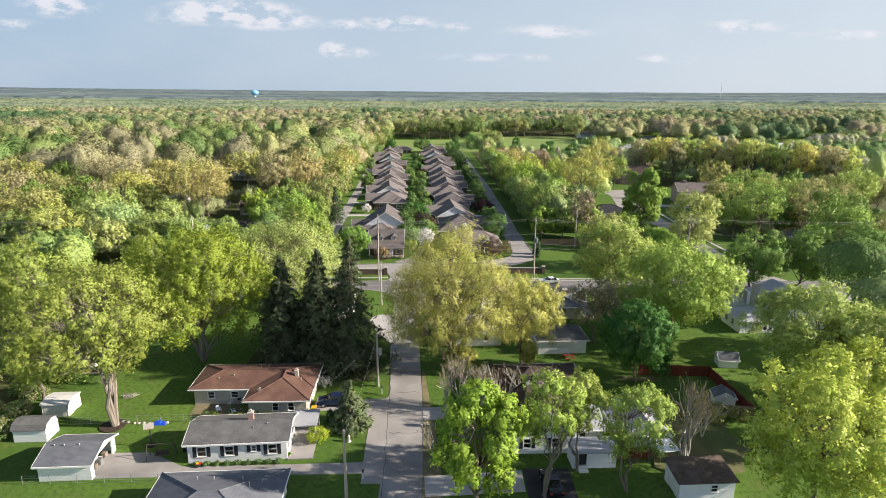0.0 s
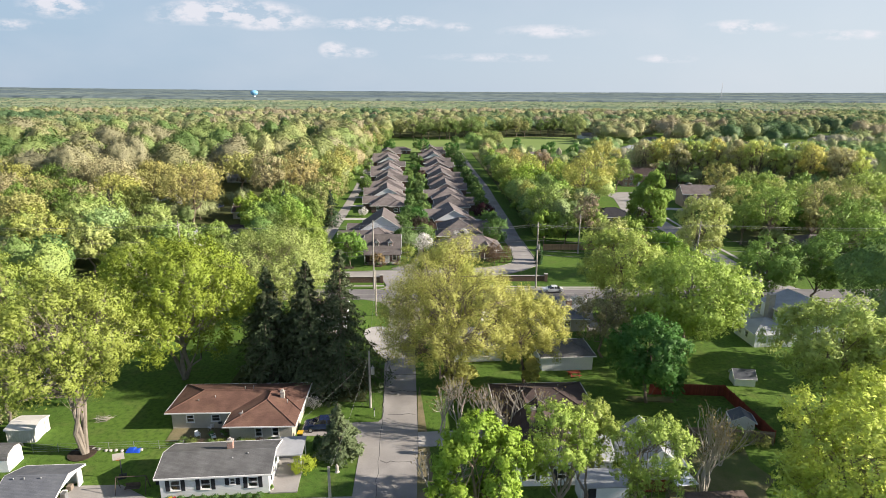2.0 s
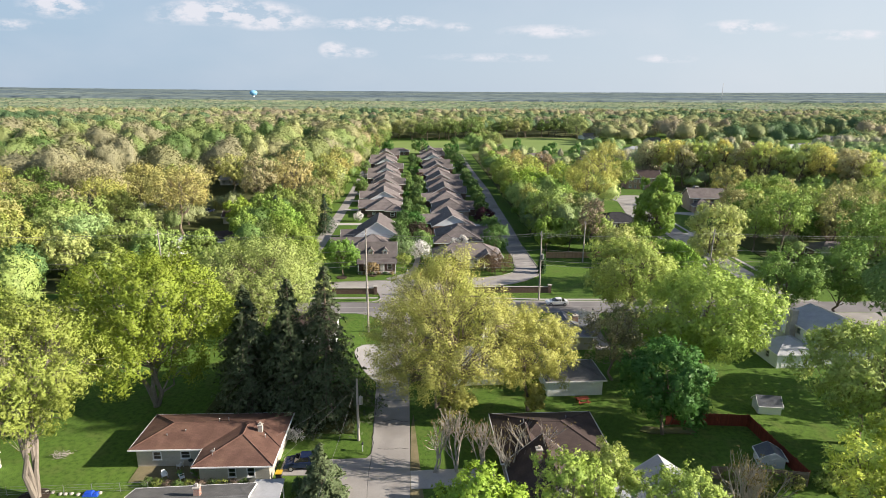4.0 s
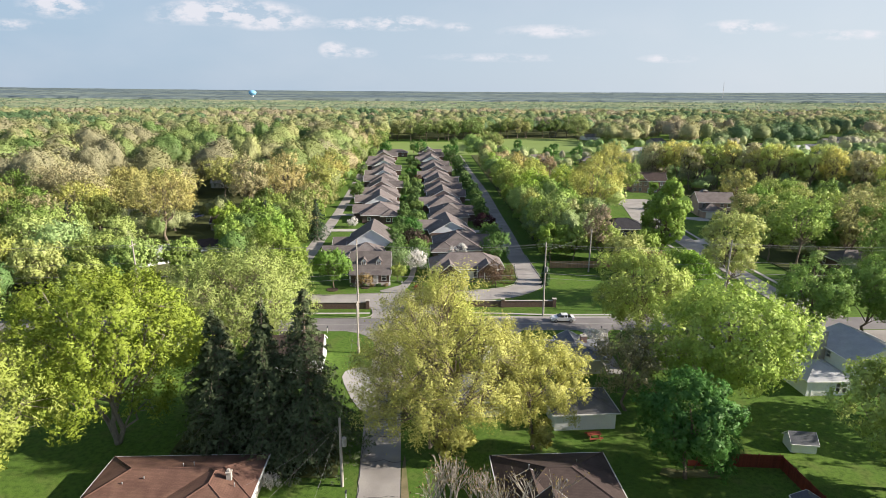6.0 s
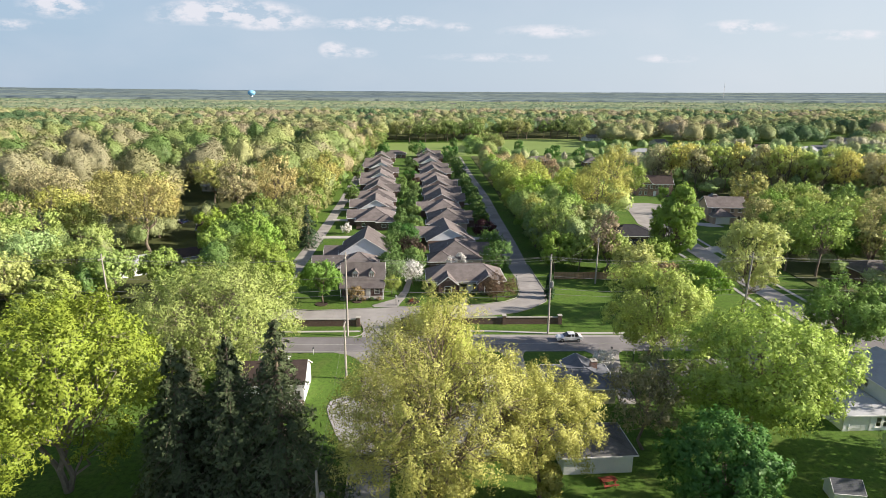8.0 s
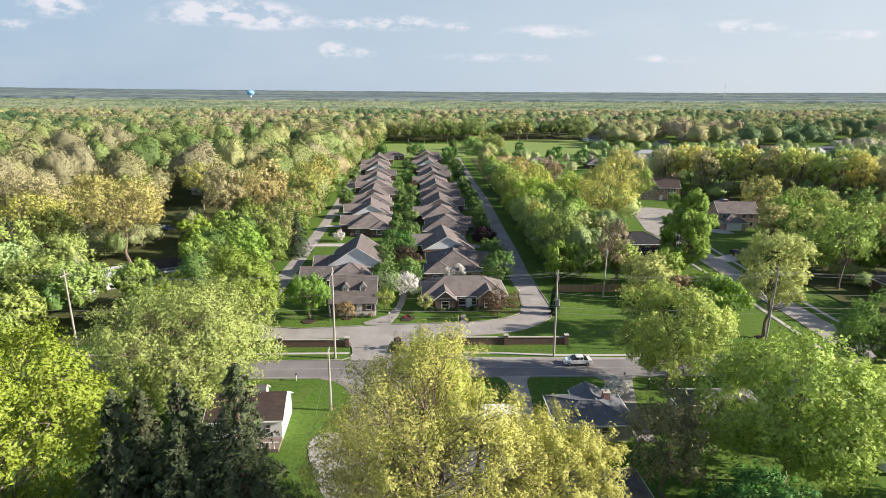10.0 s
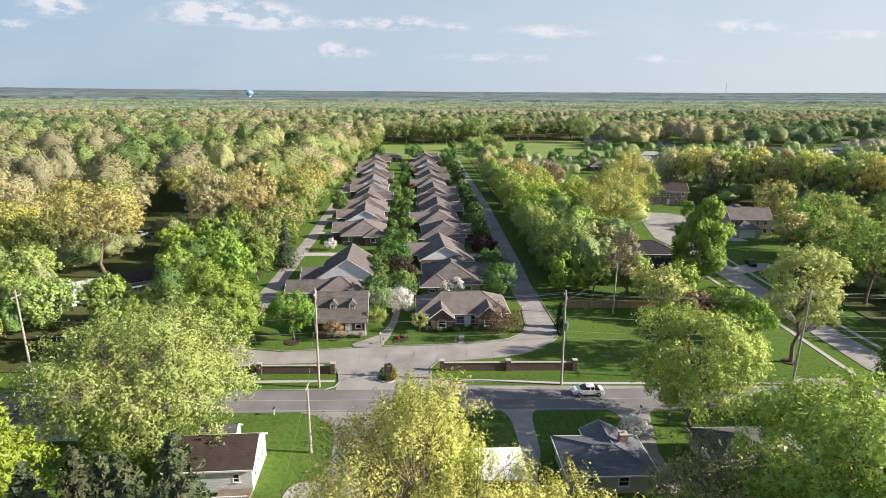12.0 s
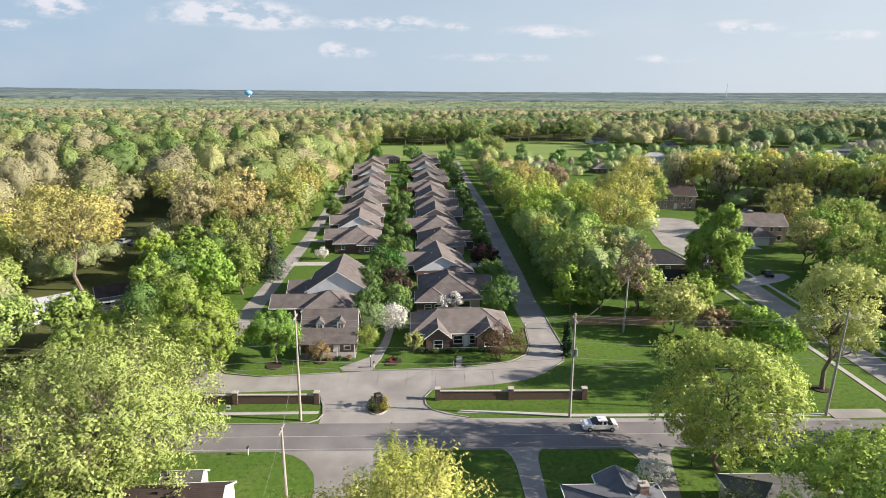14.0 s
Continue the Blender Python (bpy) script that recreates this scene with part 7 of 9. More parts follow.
# woods: many trees as one sheet of leaf sprays for each colour
def dome(level):
    bm = bmesh.new()
    bmesh.ops.create_icosphere(bm, subdivisions=level, radius=1.0)
    v = np.array([tuple(q.co) for q in bm.verts])
    f = np.array([[q.index for q in face.verts] for face in bm.faces])
    bm.free()
    return v, f[v[f].mean(1)[:, 2] > -0.45]


def wood(name, spots, heights, colours, per, size, seed, label, level, wide, leafmat, even=0.0):
    """Many lumpy crowns as one sheet: a rounded leafy shell for each, ragged with fine leaf sprays."""
    rng = np.random.default_rng(seed)
    n = len(spots)
    hs = heights * rng.uniform(0.62 + 0.2 * even, 1.26 - 0.12 * even, n)
    rs = heights * rng.uniform(0.22, 0.50, n) * wide
    v, f = dome(level)
    lobes = sphere_points(rng, n * 16).reshape(n, 16, 3)
    lobes[..., 2] = np.abs(lobes[..., 2]) * 0.9
    dot = np.clip(np.einsum("vk,nlk->nvl", v, lobes), 0, 1) ** 18
    radial = 0.66 + 0.37 * dot.max(2) + rng.uniform(-0.08, 0.08, (n, len(v)))
    mid = np.stack([spots[:, 0], spots[:, 1], spots[:, 2] + hs * 0.55], 1)
    half = np.stack([rs, rs, hs * 0.45], 1)
    shell = mid[:, None] + v[None] * radial[..., None] * half[:, None]
    corner = shell[:, f]
    flat = np.cross(corner[:, :, 1] - corner[:, :, 0], corner[:, :, 2] - corner[:, :, 0])
    nor = np.zeros_like(shell)
    for k in range(3):
        np.add.at(nor, (slice(None), f[:, k]), flat)
    nor = unit(unit(nor) + np.array((0, 0, 0.15 + 1.1 * even)))
    faces = (f[None] + (np.arange(n) * len(v))[:, None, None]).reshape(-1, 3)
    m = n * per
    t, k = np.repeat(np.arange(n), per), rng.integers(0, len(f), m)
    w = rng.dirichlet((1, 1, 1), m)
    p = (shell[t[:, None], f[k]] * w[..., None]).sum(1)
    u = unit((nor[t[:, None], f[k]] * w[..., None]).sum(1))
    p += u * (rs[t] * rng.uniform(-0.08, 0.24 if 0 < even < 1 else 0.15, m))[:, None]
    lv, lf, ln = leaf_sprays(rng, p, u, 1.0, 1.2, 0.3)
    c = p.repeat(3, 0)
    lv = c + (lv - c) * (size * np.sqrt(rs[t] / 6.0)).repeat(3)[:, None]
    core = mid[:, None] + (shell - mid[:, None]) * (0.96 if even else 0.90)
    verts = np.concatenate([core.reshape(-1, 3), lv])
    # blue raised on every crown, distance haze put into the leaf colour
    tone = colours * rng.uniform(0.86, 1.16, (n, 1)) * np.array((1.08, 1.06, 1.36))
    tint = np.ones((len(verts), 4))
    tint[:, :3] = np.concatenate([tone.repeat(len(v), 0), (tone[t] * rng.uniform(0.93, 1.07, (m, 1))).repeat(3, 0)])
    ob = fast_mesh(name, verts, np.concatenate([faces, lf + n * len(v)]), leafmat, None, np.concatenate([nor.reshape(-1, 3), ln]), tint)
    return tagged(ob, label, "woodland", kind="stuff")


def woods(zones, gap, height, per, size, colours, seed, name, label, level=2, wide=1.0, leafmat=WOODLEAF, even=0.0):
    rng = np.random.default_rng(seed)
    pts = np.concatenate([scatter(rng, z, gap) for z in zones])
    pts = pts[np.abs(pts[:, 0]) < 0.77 * pts[:, 1] + 14]
    pts = pts[[not in_glade(*p) for p in pts]]
    pts = np.array([lay(*p) for p in pts])
    z = RISE * np.maximum(0, (np.hypot(pts[:, 0], pts[:, 1]) - 1500) / 3400) ** 1.3
    pts = np.column_stack([pts, z])
    drift = 0.012 if height > 12 and max(pts[:, 1]) < 480 else 0.007
    blotch = np.array([noise.noise(Vector((p[0] * drift, p[1] * drift, seed))) + 0.5 * noise.noise(Vector((p[0] * drift * 3.1, p[1] * drift * 3.1, seed + 9))) for p in pts])
    rank = np.argsort(np.argsort(blotch + rng.normal(0, 0.2, len(pts)))) / len(pts)
    tones = np.array(colours)[np.minimum((rank * len(colours)).astype(int), len(colours) - 1)]
    wood(name, pts, np.full(len(pts), height), tones, per, size, seed * 10, label, level, wide, leafmat, even)


def canopy_floor(name, y0, y1, cell, height, colours, seed, label, drift=0.006):
    """The closed lower canopy between the far crowns, as one uneven sheet."""
    rng = np.random.default_rng(seed)
    ys = np.arange(y0, y1, cell)
    us = np.linspace(-0.79, 0.79, int(1.58 * (0.7 * y0 + 0.3 * y1) / cell))
    gx, gy = us[None] * ys[:, None], np.repeat(ys[:, None], len(us), 1)
    gx = gx + rng.uniform(-0.3, 0.3, gx.shape) * cell
    gy = gy + rng.uniform(-0.3, 0.3, gy.shape) * cell
    gz = RISE * np.maximum(0, (np.hypot(gx, gy) - 1500) / 3400) ** 1.3 + height * rng.uniform(0.84, 0.98, gx.shape)
    gz[0], gz[:, 0], gz[:, -1] = 0, 0, 0
    n, k = gx.shape
    i = (np.arange(n - 1)[:, None] * k + np.arange(k - 1)[None]).ravel()
    verts = np.stack([gx.ravel(), gy.ravel(), gz.ravel()], 1)
    nor = unit(np.stack([rng.normal(0, 0.16, n * k), rng.normal(0, 0.16, n * k), np.ones(n * k)], 1))
    tint = np.ones((n * k, 4))
    blotch = np.array([noise.noise(Vector((p[0] * drift * 0.4, p[1] * drift, seed))) for p in verts]) + rng.normal(0, 0.15, n * k)
    rank = np.argsort(np.argsort(blotch)) / (n * k)
    # extra blue in the tint stands in for haze
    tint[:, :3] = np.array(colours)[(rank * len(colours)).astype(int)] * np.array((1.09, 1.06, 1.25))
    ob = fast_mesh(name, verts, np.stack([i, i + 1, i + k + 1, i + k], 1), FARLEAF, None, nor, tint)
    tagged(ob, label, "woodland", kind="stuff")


LEFT = [(0.13, 0.21, 0.05), (0.20, 0.27, 0.07), (0.26, 0.31, 0.09), (0.30, 0.32, 0.105), (0.285, 0.29, 0.11), (0.28, 0.275, 0.125)]
RIGHT = [(0.17, 0.28, 0.08), (0.27, 0.38, 0.115), (0.34, 0.43, 0.15), (0.39, 0.43, 0.17), (0.38, 0.38, 0.21)]
# haze painted into the leaf colours: each palette bluer with distance
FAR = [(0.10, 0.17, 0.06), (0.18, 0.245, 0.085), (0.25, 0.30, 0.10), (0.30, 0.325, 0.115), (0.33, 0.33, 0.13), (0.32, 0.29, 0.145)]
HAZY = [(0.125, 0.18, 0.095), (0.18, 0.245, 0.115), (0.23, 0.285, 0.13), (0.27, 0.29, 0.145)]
woods([[(-240, 230), (-130, 228), (-118, 262), (-75, 262), (-72, 246), (-54, 300), (-50, 262), (-49, 300), (-52, 360), (-56, 440), (-72, 465), (-380, 465)]], 12.0, 22.5, 600, 0.54, LEFT, 1, "woodland", "mixed spring woodland in green, gold and tan", 3)
woods([[(106, 312), (108, 455), (360, 470), (300, 262), (190, 268), (122, 308)]], 10.0, 11.5, 320, 0.52, RIGHT, 2, "woodland", "mixed garden and street trees round far houses", 3)
woods([[(168, 130), (300, 130), (300, 250), (190, 236), (168, 234)]], 12.0, 20.0, 800, 0.44, [(0.21, 0.33, 0.07), (0.29, 0.41, 0.10), (0.37, 0.45, 0.13), (0.40, 0.42, 0.16)], 17, "woodland", "mixed spring woodland in olive, tan and green", 3)
woods([[(56, 300), (104, 300), (106, 440), (30, 440), (38, 380)]], 15.0, 8.5, 400, 0.42, RIGHT, 14, "thicket", "low garden trees round the far houses", 3)
woods([[(-58, 250), (-72, 244), (-76, 226), (-60, 226)]], 10.5, 19.0, 1000, 0.42, LEFT, 12, "woodland", "tall spring trees round the side lots", 3)
woods([[(66, 262), (62, 214), (50, 214), (46, 262)]], 10.5, 18.0, 1000, 0.42, [(0.21, 0.34, 0.07), (0.28, 0.41, 0.10), (0.36, 0.45, 0.12)], 13, "woodland", "tall spring trees round the side street", 3)
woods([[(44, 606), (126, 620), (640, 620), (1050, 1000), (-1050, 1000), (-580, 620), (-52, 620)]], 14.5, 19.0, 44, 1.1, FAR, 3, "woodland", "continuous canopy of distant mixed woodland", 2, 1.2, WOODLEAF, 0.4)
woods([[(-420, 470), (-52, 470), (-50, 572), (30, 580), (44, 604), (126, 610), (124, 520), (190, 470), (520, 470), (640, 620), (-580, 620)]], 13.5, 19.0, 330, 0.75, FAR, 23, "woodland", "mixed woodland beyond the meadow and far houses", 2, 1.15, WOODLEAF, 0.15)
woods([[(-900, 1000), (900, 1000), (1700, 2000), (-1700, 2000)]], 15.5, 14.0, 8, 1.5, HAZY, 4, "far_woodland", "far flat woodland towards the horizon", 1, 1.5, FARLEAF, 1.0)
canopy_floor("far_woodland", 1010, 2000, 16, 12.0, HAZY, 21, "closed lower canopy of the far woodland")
# horizon sheet tinted blue in place of hazy air
canopy_floor("far_woodland", 1985, 4850, 26, 17.0, [(0.105, 0.145, 0.14), (0.125, 0.17, 0.15), (0.145, 0.19, 0.155), (0.165, 0.21, 0.16)], 22, "woodland on the horizon with haze blue put into its colour", 0.004)
woods([[(-125, 62), (-68, 64), (-66, 78), (-72, 98), (-72, 128), (-125, 128)]], 10.0, 15.0, 608, 0.45, [(0.10, 0.18, 0.045), (0.18, 0.27, 0.06), (0.24, 0.32, 0.07)], 6, "thicket", "shady trees behind the gardens", 3)
woods([[(68, 62), (110, 62), (110, 108), (74, 108), (70, 90)]], 10.0, 19.0, 608, 0.45, [(0.12, 0.20, 0.045), (0.19, 0.28, 0.08)], 7, "thicket", "green trees behind the gardens", 3)
woods([[(27, 262), (52, 262), (44, 330), (33, 400), (25, 450), (18.5, 450), (22, 380)]], 8.0, 14.0, 570, 0.42, [(0.20, 0.31, 0.07), (0.27, 0.33, 0.09), (0.36, 0.31, 0.12)], 8, "thicket", "tree belt along the far street", 3)
woods([[(-43.5, 255), (-54, 255), (-60, 440), (-50, 440), (-46.5, 380)]], 8.0, 16.0, 570, 0.42, [(0.18, 0.29, 0.07), (0.27, 0.32, 0.10), (0.35, 0.31, 0.13)], 9, "thicket", "trees overhanging the far street", 3)
woods([[(26.5, 172), (46, 176), (48, 226), (44, 262), (27.0, 262), (25.6, 230)]], 7.0, 13.0, 798, 0.36, [(0.18, 0.31, 0.05), (0.26, 0.36, 0.08), (0.24, 0.32, 0.10)], 10, "thicket", "leafy trees of the belt beside the loop street", 3)
woods([[(-58, 150), (-43, 160), (-42, 255), (-56, 250), (-58, 222), (-56, 200)]], 7.5, 11.0, 798, 0.36, [(0.14, 0.24, 0.05), (0.23, 0.30, 0.07), (0.28, 0.31, 0.10)], 11, "thicket", "leafy trees beside the loop street", 3)
woods([[(-150, 146), (-96, 142), (-62, 146), (-60, 170), (-74, 166), (-84, 172), (-70, 186), (-58, 188), (-60, 226), (-150, 226)]], 9.0, 10.0, 570, 0.36, [(0.13, 0.23, 0.05), (0.21, 0.29, 0.08), (0.27, 0.31, 0.11)], 15, "thicket", "undergrowth and young trees round the side lots", 3)
woods([[(104, 284), (112, 276), (124, 262), (160, 244), (190, 244), (190, 262), (160, 268), (128, 288), (112, 300)]], 8.0, 10.0, 570, 0.36, [(0.13, 0.22, 0.05), (0.20, 0.29, 0.08), (0.26, 0.30, 0.11)], 16, "thicket", "undergrowth below the tall bare-stemmed trees", 3)
woods([[(86, 140), (150, 136), (150, 200), (100, 205), (94, 174)], [(-110, 60), (-66, 62), (-64, 84), (-70, 96), (-110, 96)]], 7.5, 6.5, 300, 0.34, [(0.16, 0.26, 0.06), (0.22, 0.31, 0.08), (0.27, 0.33, 0.11)], 19, "thicket", "undergrowth and saplings beneath the taller trees", 3)
woods([[(96, 306), (112, 300), (190, 268), (300, 264), (300, 290), (190, 305), (104, 330)]], 10.0, 17.0, 570, 0.42, RIGHT, 18, "woodland", "leafy trees closing the view behind the houses", 3)


# ---------------------------------------------------------------- walls, fences, poles, cars and small things
def entrance_wall(x0, x1, y, posts, label):
    w = base("brick_wall", (x0 + x1) / 2, y)
    h = (x1 - x0) / 2
    bm = bmesh.new()
    box(bm, -h, h, -0.15, 0.15, -0.1, 1.35)
    part("panel", bm, BRICK, w)
    bm = bmesh.new()
    box(bm, -h, h, -0.22, 0.22, 1.35, 1.45)
    part("coping", bm, STONE, w)
    for x in posts:
        bm = bmesh.new()
        u = x - (x0 + x1) / 2
        box(bm, u - 0.35, u + 0.35, -0.35, 0.35, -0.1, 1.75)
        p = part("pier", bm, BRICK, w)
        bm = bmesh.new()
        box(bm, u - 0.42, u + 0.42, -0.42, 0.42, 1.75, 1.88)
        part("cap", bm, STONE, p)
    tagged(w, label, "wall")


entrance_wall(-34.5, -13.6, 137.4, (-34.2, -25.4, -13.9), "low brown brick entrance wall with stone coping")
entrance_wall(3.0, 24.9, 138.3, (3.3, 13.9, 24.6), "low brown brick entrance wall with stone-capped piers")


def island():
    i = base("traffic_island", -5.1, 136.3)
    bm = bmesh.new()
    slab(bm, [(1.5 * math.cos(a), 2.3 * math.sin(a)) for a in np.linspace(0, 2 * math.pi, 24, endpoint=False)], -0.05, 0.17)
    part("kerb_ring", bm, PALECONC, i)
    bm = bmesh.new()
    slab(bm, [(1.3 * math.cos(a), 2.1 * math.sin(a)) for a in np.linspace(0, 2 * math.pi, 24, endpoint=False)], 0.0, 0.24)
    part("bed", bm, MULCH, i)
    tagged(i, "oval planted traffic island with concrete kerb", "island")
    s = base("entrance_sign", -5.05, 136.3, 0, 0.2)
    for x in (-0.45, 0.45):
        bm = bmesh.new()
        box(bm, x - 0.16, x + 0.16, -0.16, 0.16, 0, 1.75)
        part("pier", bm, BRICK, s)
    bm = bmesh.new()
    box(bm, -0.29, 0.29, -0.06, 0.06, 0.4, 1.5)
    p = part("panel", bm, STONE, s)
    for z in (0.85, 1.05, 1.25):
        bm = bmesh.new()
        box(bm, -0.2, 0.2, -0.075, -0.062, z, z + 0.08)
        part("lettering_bar", bm, DARKWOOD, p)
    bm = bmesh.new()
    tube(bm, [(0, 0, 1.75), (0, 0, 1.9)], (0.75, 0.6), 4)
    part("cap", bm, DARKWOOD, s)
    tagged(s, "dark brick entrance sign on the planted island", "sign")


island()


def pole(x, y, h, arms, label, lean=0.0, transformer=False):
    p = base("utility_pole", x, y)
    bm = bmesh.new()
    tube(bm, [(0, 0, -0.3), (lean * 0.5, 0, h * 0.5), (lean, 0, h)], (0.20, 0.16, 0.12), 10)
    part("post", bm, POLEWOOD, p)
    for z in arms:
        bm = bmesh.new()
        box(bm, lean - 0.06, lean + 0.06, -1.1, 1.1, z - 0.06, z + 0.06)
        a = part("crossarm", bm, POLEWOOD, p)
        for u in (-1.0, 0.0, 1.0):
            bm = bmesh.new()
            tube(bm, [(lean, u, z + 0.06), (lean, u, z + 0.22)], (0.06, 0.04), 8)
            part("insulator", bm, STONE, a)
    if transformer:
        bm = bmesh.new()
        tube(bm, [(lean + 0.42, 0, h * 0.60), (lean + 0.42, 0, h * 0.60 + 1.0)], (0.25, 0.25), 12)
        t = part("transformer", bm, STEEL, p)
        bm = bmesh.new()
        tube(bm, [(lean + 0.42, 0, h * 0.60 + 1.0), (lean + 0.42, 0, h * 0.60 + 1.25)], (0.07, 0.04), 8)
        part("bushing", bm, STONE, t)
    return tagged(p, label, "utility pole")


pole(-15.2, 132.9, 15.8, (14.9,), "tall weathered wooden utility pole beside the road", 0.1)
pole(21.5, 133.4, 15.2, (14.3,), "tall wooden utility pole with a grey transformer", -0.15, True)
pole(57.3, 133.5, 15.6, (14.7,), "leaning wooden utility pole under the pale tree", 0.4)
pole(-57.0, 132.3, 15.6, (14.7,), "leaning wooden utility pole among roadside trees", -0.2)
pole(-12.9, 116.2, 9.2, (8.95,), "short wooden service pole on the corner lot", 0.0)
pole(37.7, 162.7, 11.0, (10.4,), "wooden utility pole at the edge of the lawn", 0.1)
pole(-10.0, 81.0, 8.6, (), "dark wooden street pole with a transformer", 0.0, True)
pole(-10.6, 54.6, 9.0, (), "wooden street pole beside the verge", 0.0)


def cable(a, b, sag, r=0.014, label="thin grey overhead cable between poles"):
    bm = bmesh.new()
    a, b = (*lay(*a[:2]), a[2]), (*lay(*b[:2]), b[2])
    pts = [Vector(a).lerp(Vector(b), i / 16) - Vector((0, 0, sag * 4 * (i / 16) * (1 - i / 16))) for i in range(17)]
    tube(bm, pts, [r] * 17, 4, False)
    return tagged(link_mesh("cable", bm, WIRE), label, "cable", "overhead cables")


LINE = ((-130, 132.0, 0), (-57.2, 132.3, 0), (-15.1, 132.9, 0), (21.35, 133.4, 0), (57.7, 133.5, 0), (130, 134.0, 0))
for (x0, y0, _), (x1, y1, _) in zip(LINE, LINE[1:]):
    for z, dy, sag, r in ((15.0, -1.0, 0.9, 0.015), (15.1, 0.0, 0.8, 0.015), (15.0, 1.0, 0.9, 0.015), (11.6, 0.1, 0.8, 0.018), (9.2, 0.15, 0.7, 0.026), (8.2, 0.15, 0.7, 0.022)):
        cable((x0, y0 + dy, z - 0.4), (x1, y1 + dy, z - 0.4), sag, r)
cable((21.35, 133.5, 13.5), (37.8, 162.7, 10.4), 0.6)
cable((21.85, 133.4, 9.0), (12.0, 155.0, 5.0), 0.5)
cable((-15.6, 132.9, 9.0), (-12.9, 116.2, 8.8), 0.4)
cable((-12.9, 116.2, 8.8), (-10.0, 81.0, 8.2), 0.7, 0.010)
cable((-10.0, 81.0, 8.2), (-10.6, 54.6, 8.4), 0.7, 0.009)
cable((-10.0, 81.0, 7.8), (-19.3, 77.0, 3.2), 0.4, 0.008)
cable((-10.0, 81.0, 7.8), (-20.0, 66.4, 3.4), 0.5, 0.008)


def board_fence(name, pts, h, mat, label, board=0.15, rails=True):
    """Upright boards on rails and posts along a line."""
    f = base(name, *pts[0])
    ox, oy = pts[0]
    for (x0, y0), (x1, y1) in zip(pts, pts[1:]):
        a, b = Vector((x0 - ox, y0 - oy, 0)), Vector((x1 - ox, y1 - oy, 0))
        d = (b - a).normalized()
        n = Vector((d.y, -d.x, 0))
        length = (b - a).length
        k = int(length / (board + 0.012))
        seen = min(k, 60)
        step = length / max(1, seen)
        me = None
        for i in range(seen):
            if me is None:
                bm = bmesh.new()
                oriented(bm, Vector((0, 0, 0)), d, n, 0.006, step - 0.006, 0.0, 0.025, 0.05, h)
                ob = part("board", bm, mat, f)
                me = ob.data
            else:
                ob = new("board", me)
                ob.parent = f
            ob.location = a + d * (step * i) + Vector((0, 0, 0.03 * math.sin(i * 2.3)))
        for z in (0.35, h - 0.3):
            bm = bmesh.new()
            oriented(bm, a, d, n, 0, length, -0.05, -0.003, z, z + 0.09)
            part("rail", bm, mat, f)
        for i in range(int(length / 2.4) + 1):
            bm = bmesh.new()
            u = min(i * 2.4, length - 0.1)
            oriented(bm, a, d, n, u, u + 0.1, -0.15, -0.053, 0, h + 0.05)
            part("post", bm, mat, f)
    tagged(f, label, "fence")


board_fence("board_fence", [(30.6, 84.2), (34.0, 84.2), (41.4, 83.6), (42.0, 71.6)], 1.8, REDWOOD, "red-stained wooden board fence round a garden")
board_fence("board_fence", [(42.0, 71.3), (36, 72.2), (31.5, 72.6)], 1.8, FENCEWOOD, "grey weathered board fence")
board_fence("board_fence", [(46.5, 72.0), (49.5, 66.0)], 1.8, FENCEWOOD, "leaning grey board fence")
board_fence("board_fence", [(28.6, 166.0), (47.5, 166.3)], 1.8, TANWOOD, "brown wooden fence behind the lawn")
board_fence("board_fence", [(19.5, 62.2), (25.0, 62.4)], 1.6, REDWOOD, "short reddish board fence between houses")


def chain_fence(pts, label):
    f = base("wire_fence", *pts[0])
    ox, oy = pts[0]
    for (x0, y0), (x1, y1) in zip(pts, pts[1:]):
        n = max(1, int(math.hypot(x1 - x0, y1 - y0) / 2.6))
        for i in range(n + 1):
            x, y = x0 + (x1 - x0) * i / n - ox, y0 + (y1 - y0) * i / n - oy
            bm = bmesh.new()
            tube(bm, [(x, y, -0.1), (x, y, 1.15)], (0.03, 0.03), 6)
            part("post", bm, STEEL, f)
        for z in (0.15, 0.45, 0.75, 1.1):
            bm = bmesh.new()
            tube(bm, [(x0 - ox, y0 - oy, z), (x1 - ox, y1 - oy, z)], (0.012, 0.012), 4)
            part("wire", bm, STEEL, f)
    tagged(f, label, "fence")


chain_fence([(-50.0, 70.6), (-32.0, 71.4)], "low wire fence behind the garden")
chain_fence([(-47.5, 58.3), (-29.5, 58.6)], "low wire fence beside the garage")
chain_fence([(-36.5, 81.0), (-33.0, 84.5)], "wire garden gate fence by the rust-roofed house")


def wheel(parent, x, y, r):
    bm = bmesh.new()
    tube(bm, [(x, y - 0.11, r), (x, y + 0.11, r)], (r, r), 18)
    w = part("wheel", bm, RUBBER, parent)
    bm = bmesh.new()
    tube(bm, [(x, y - 0.12, r), (x, y + 0.12, r)], (r * 0.6, r * 0.6), 12)
    part("rim", bm, STEEL, w)


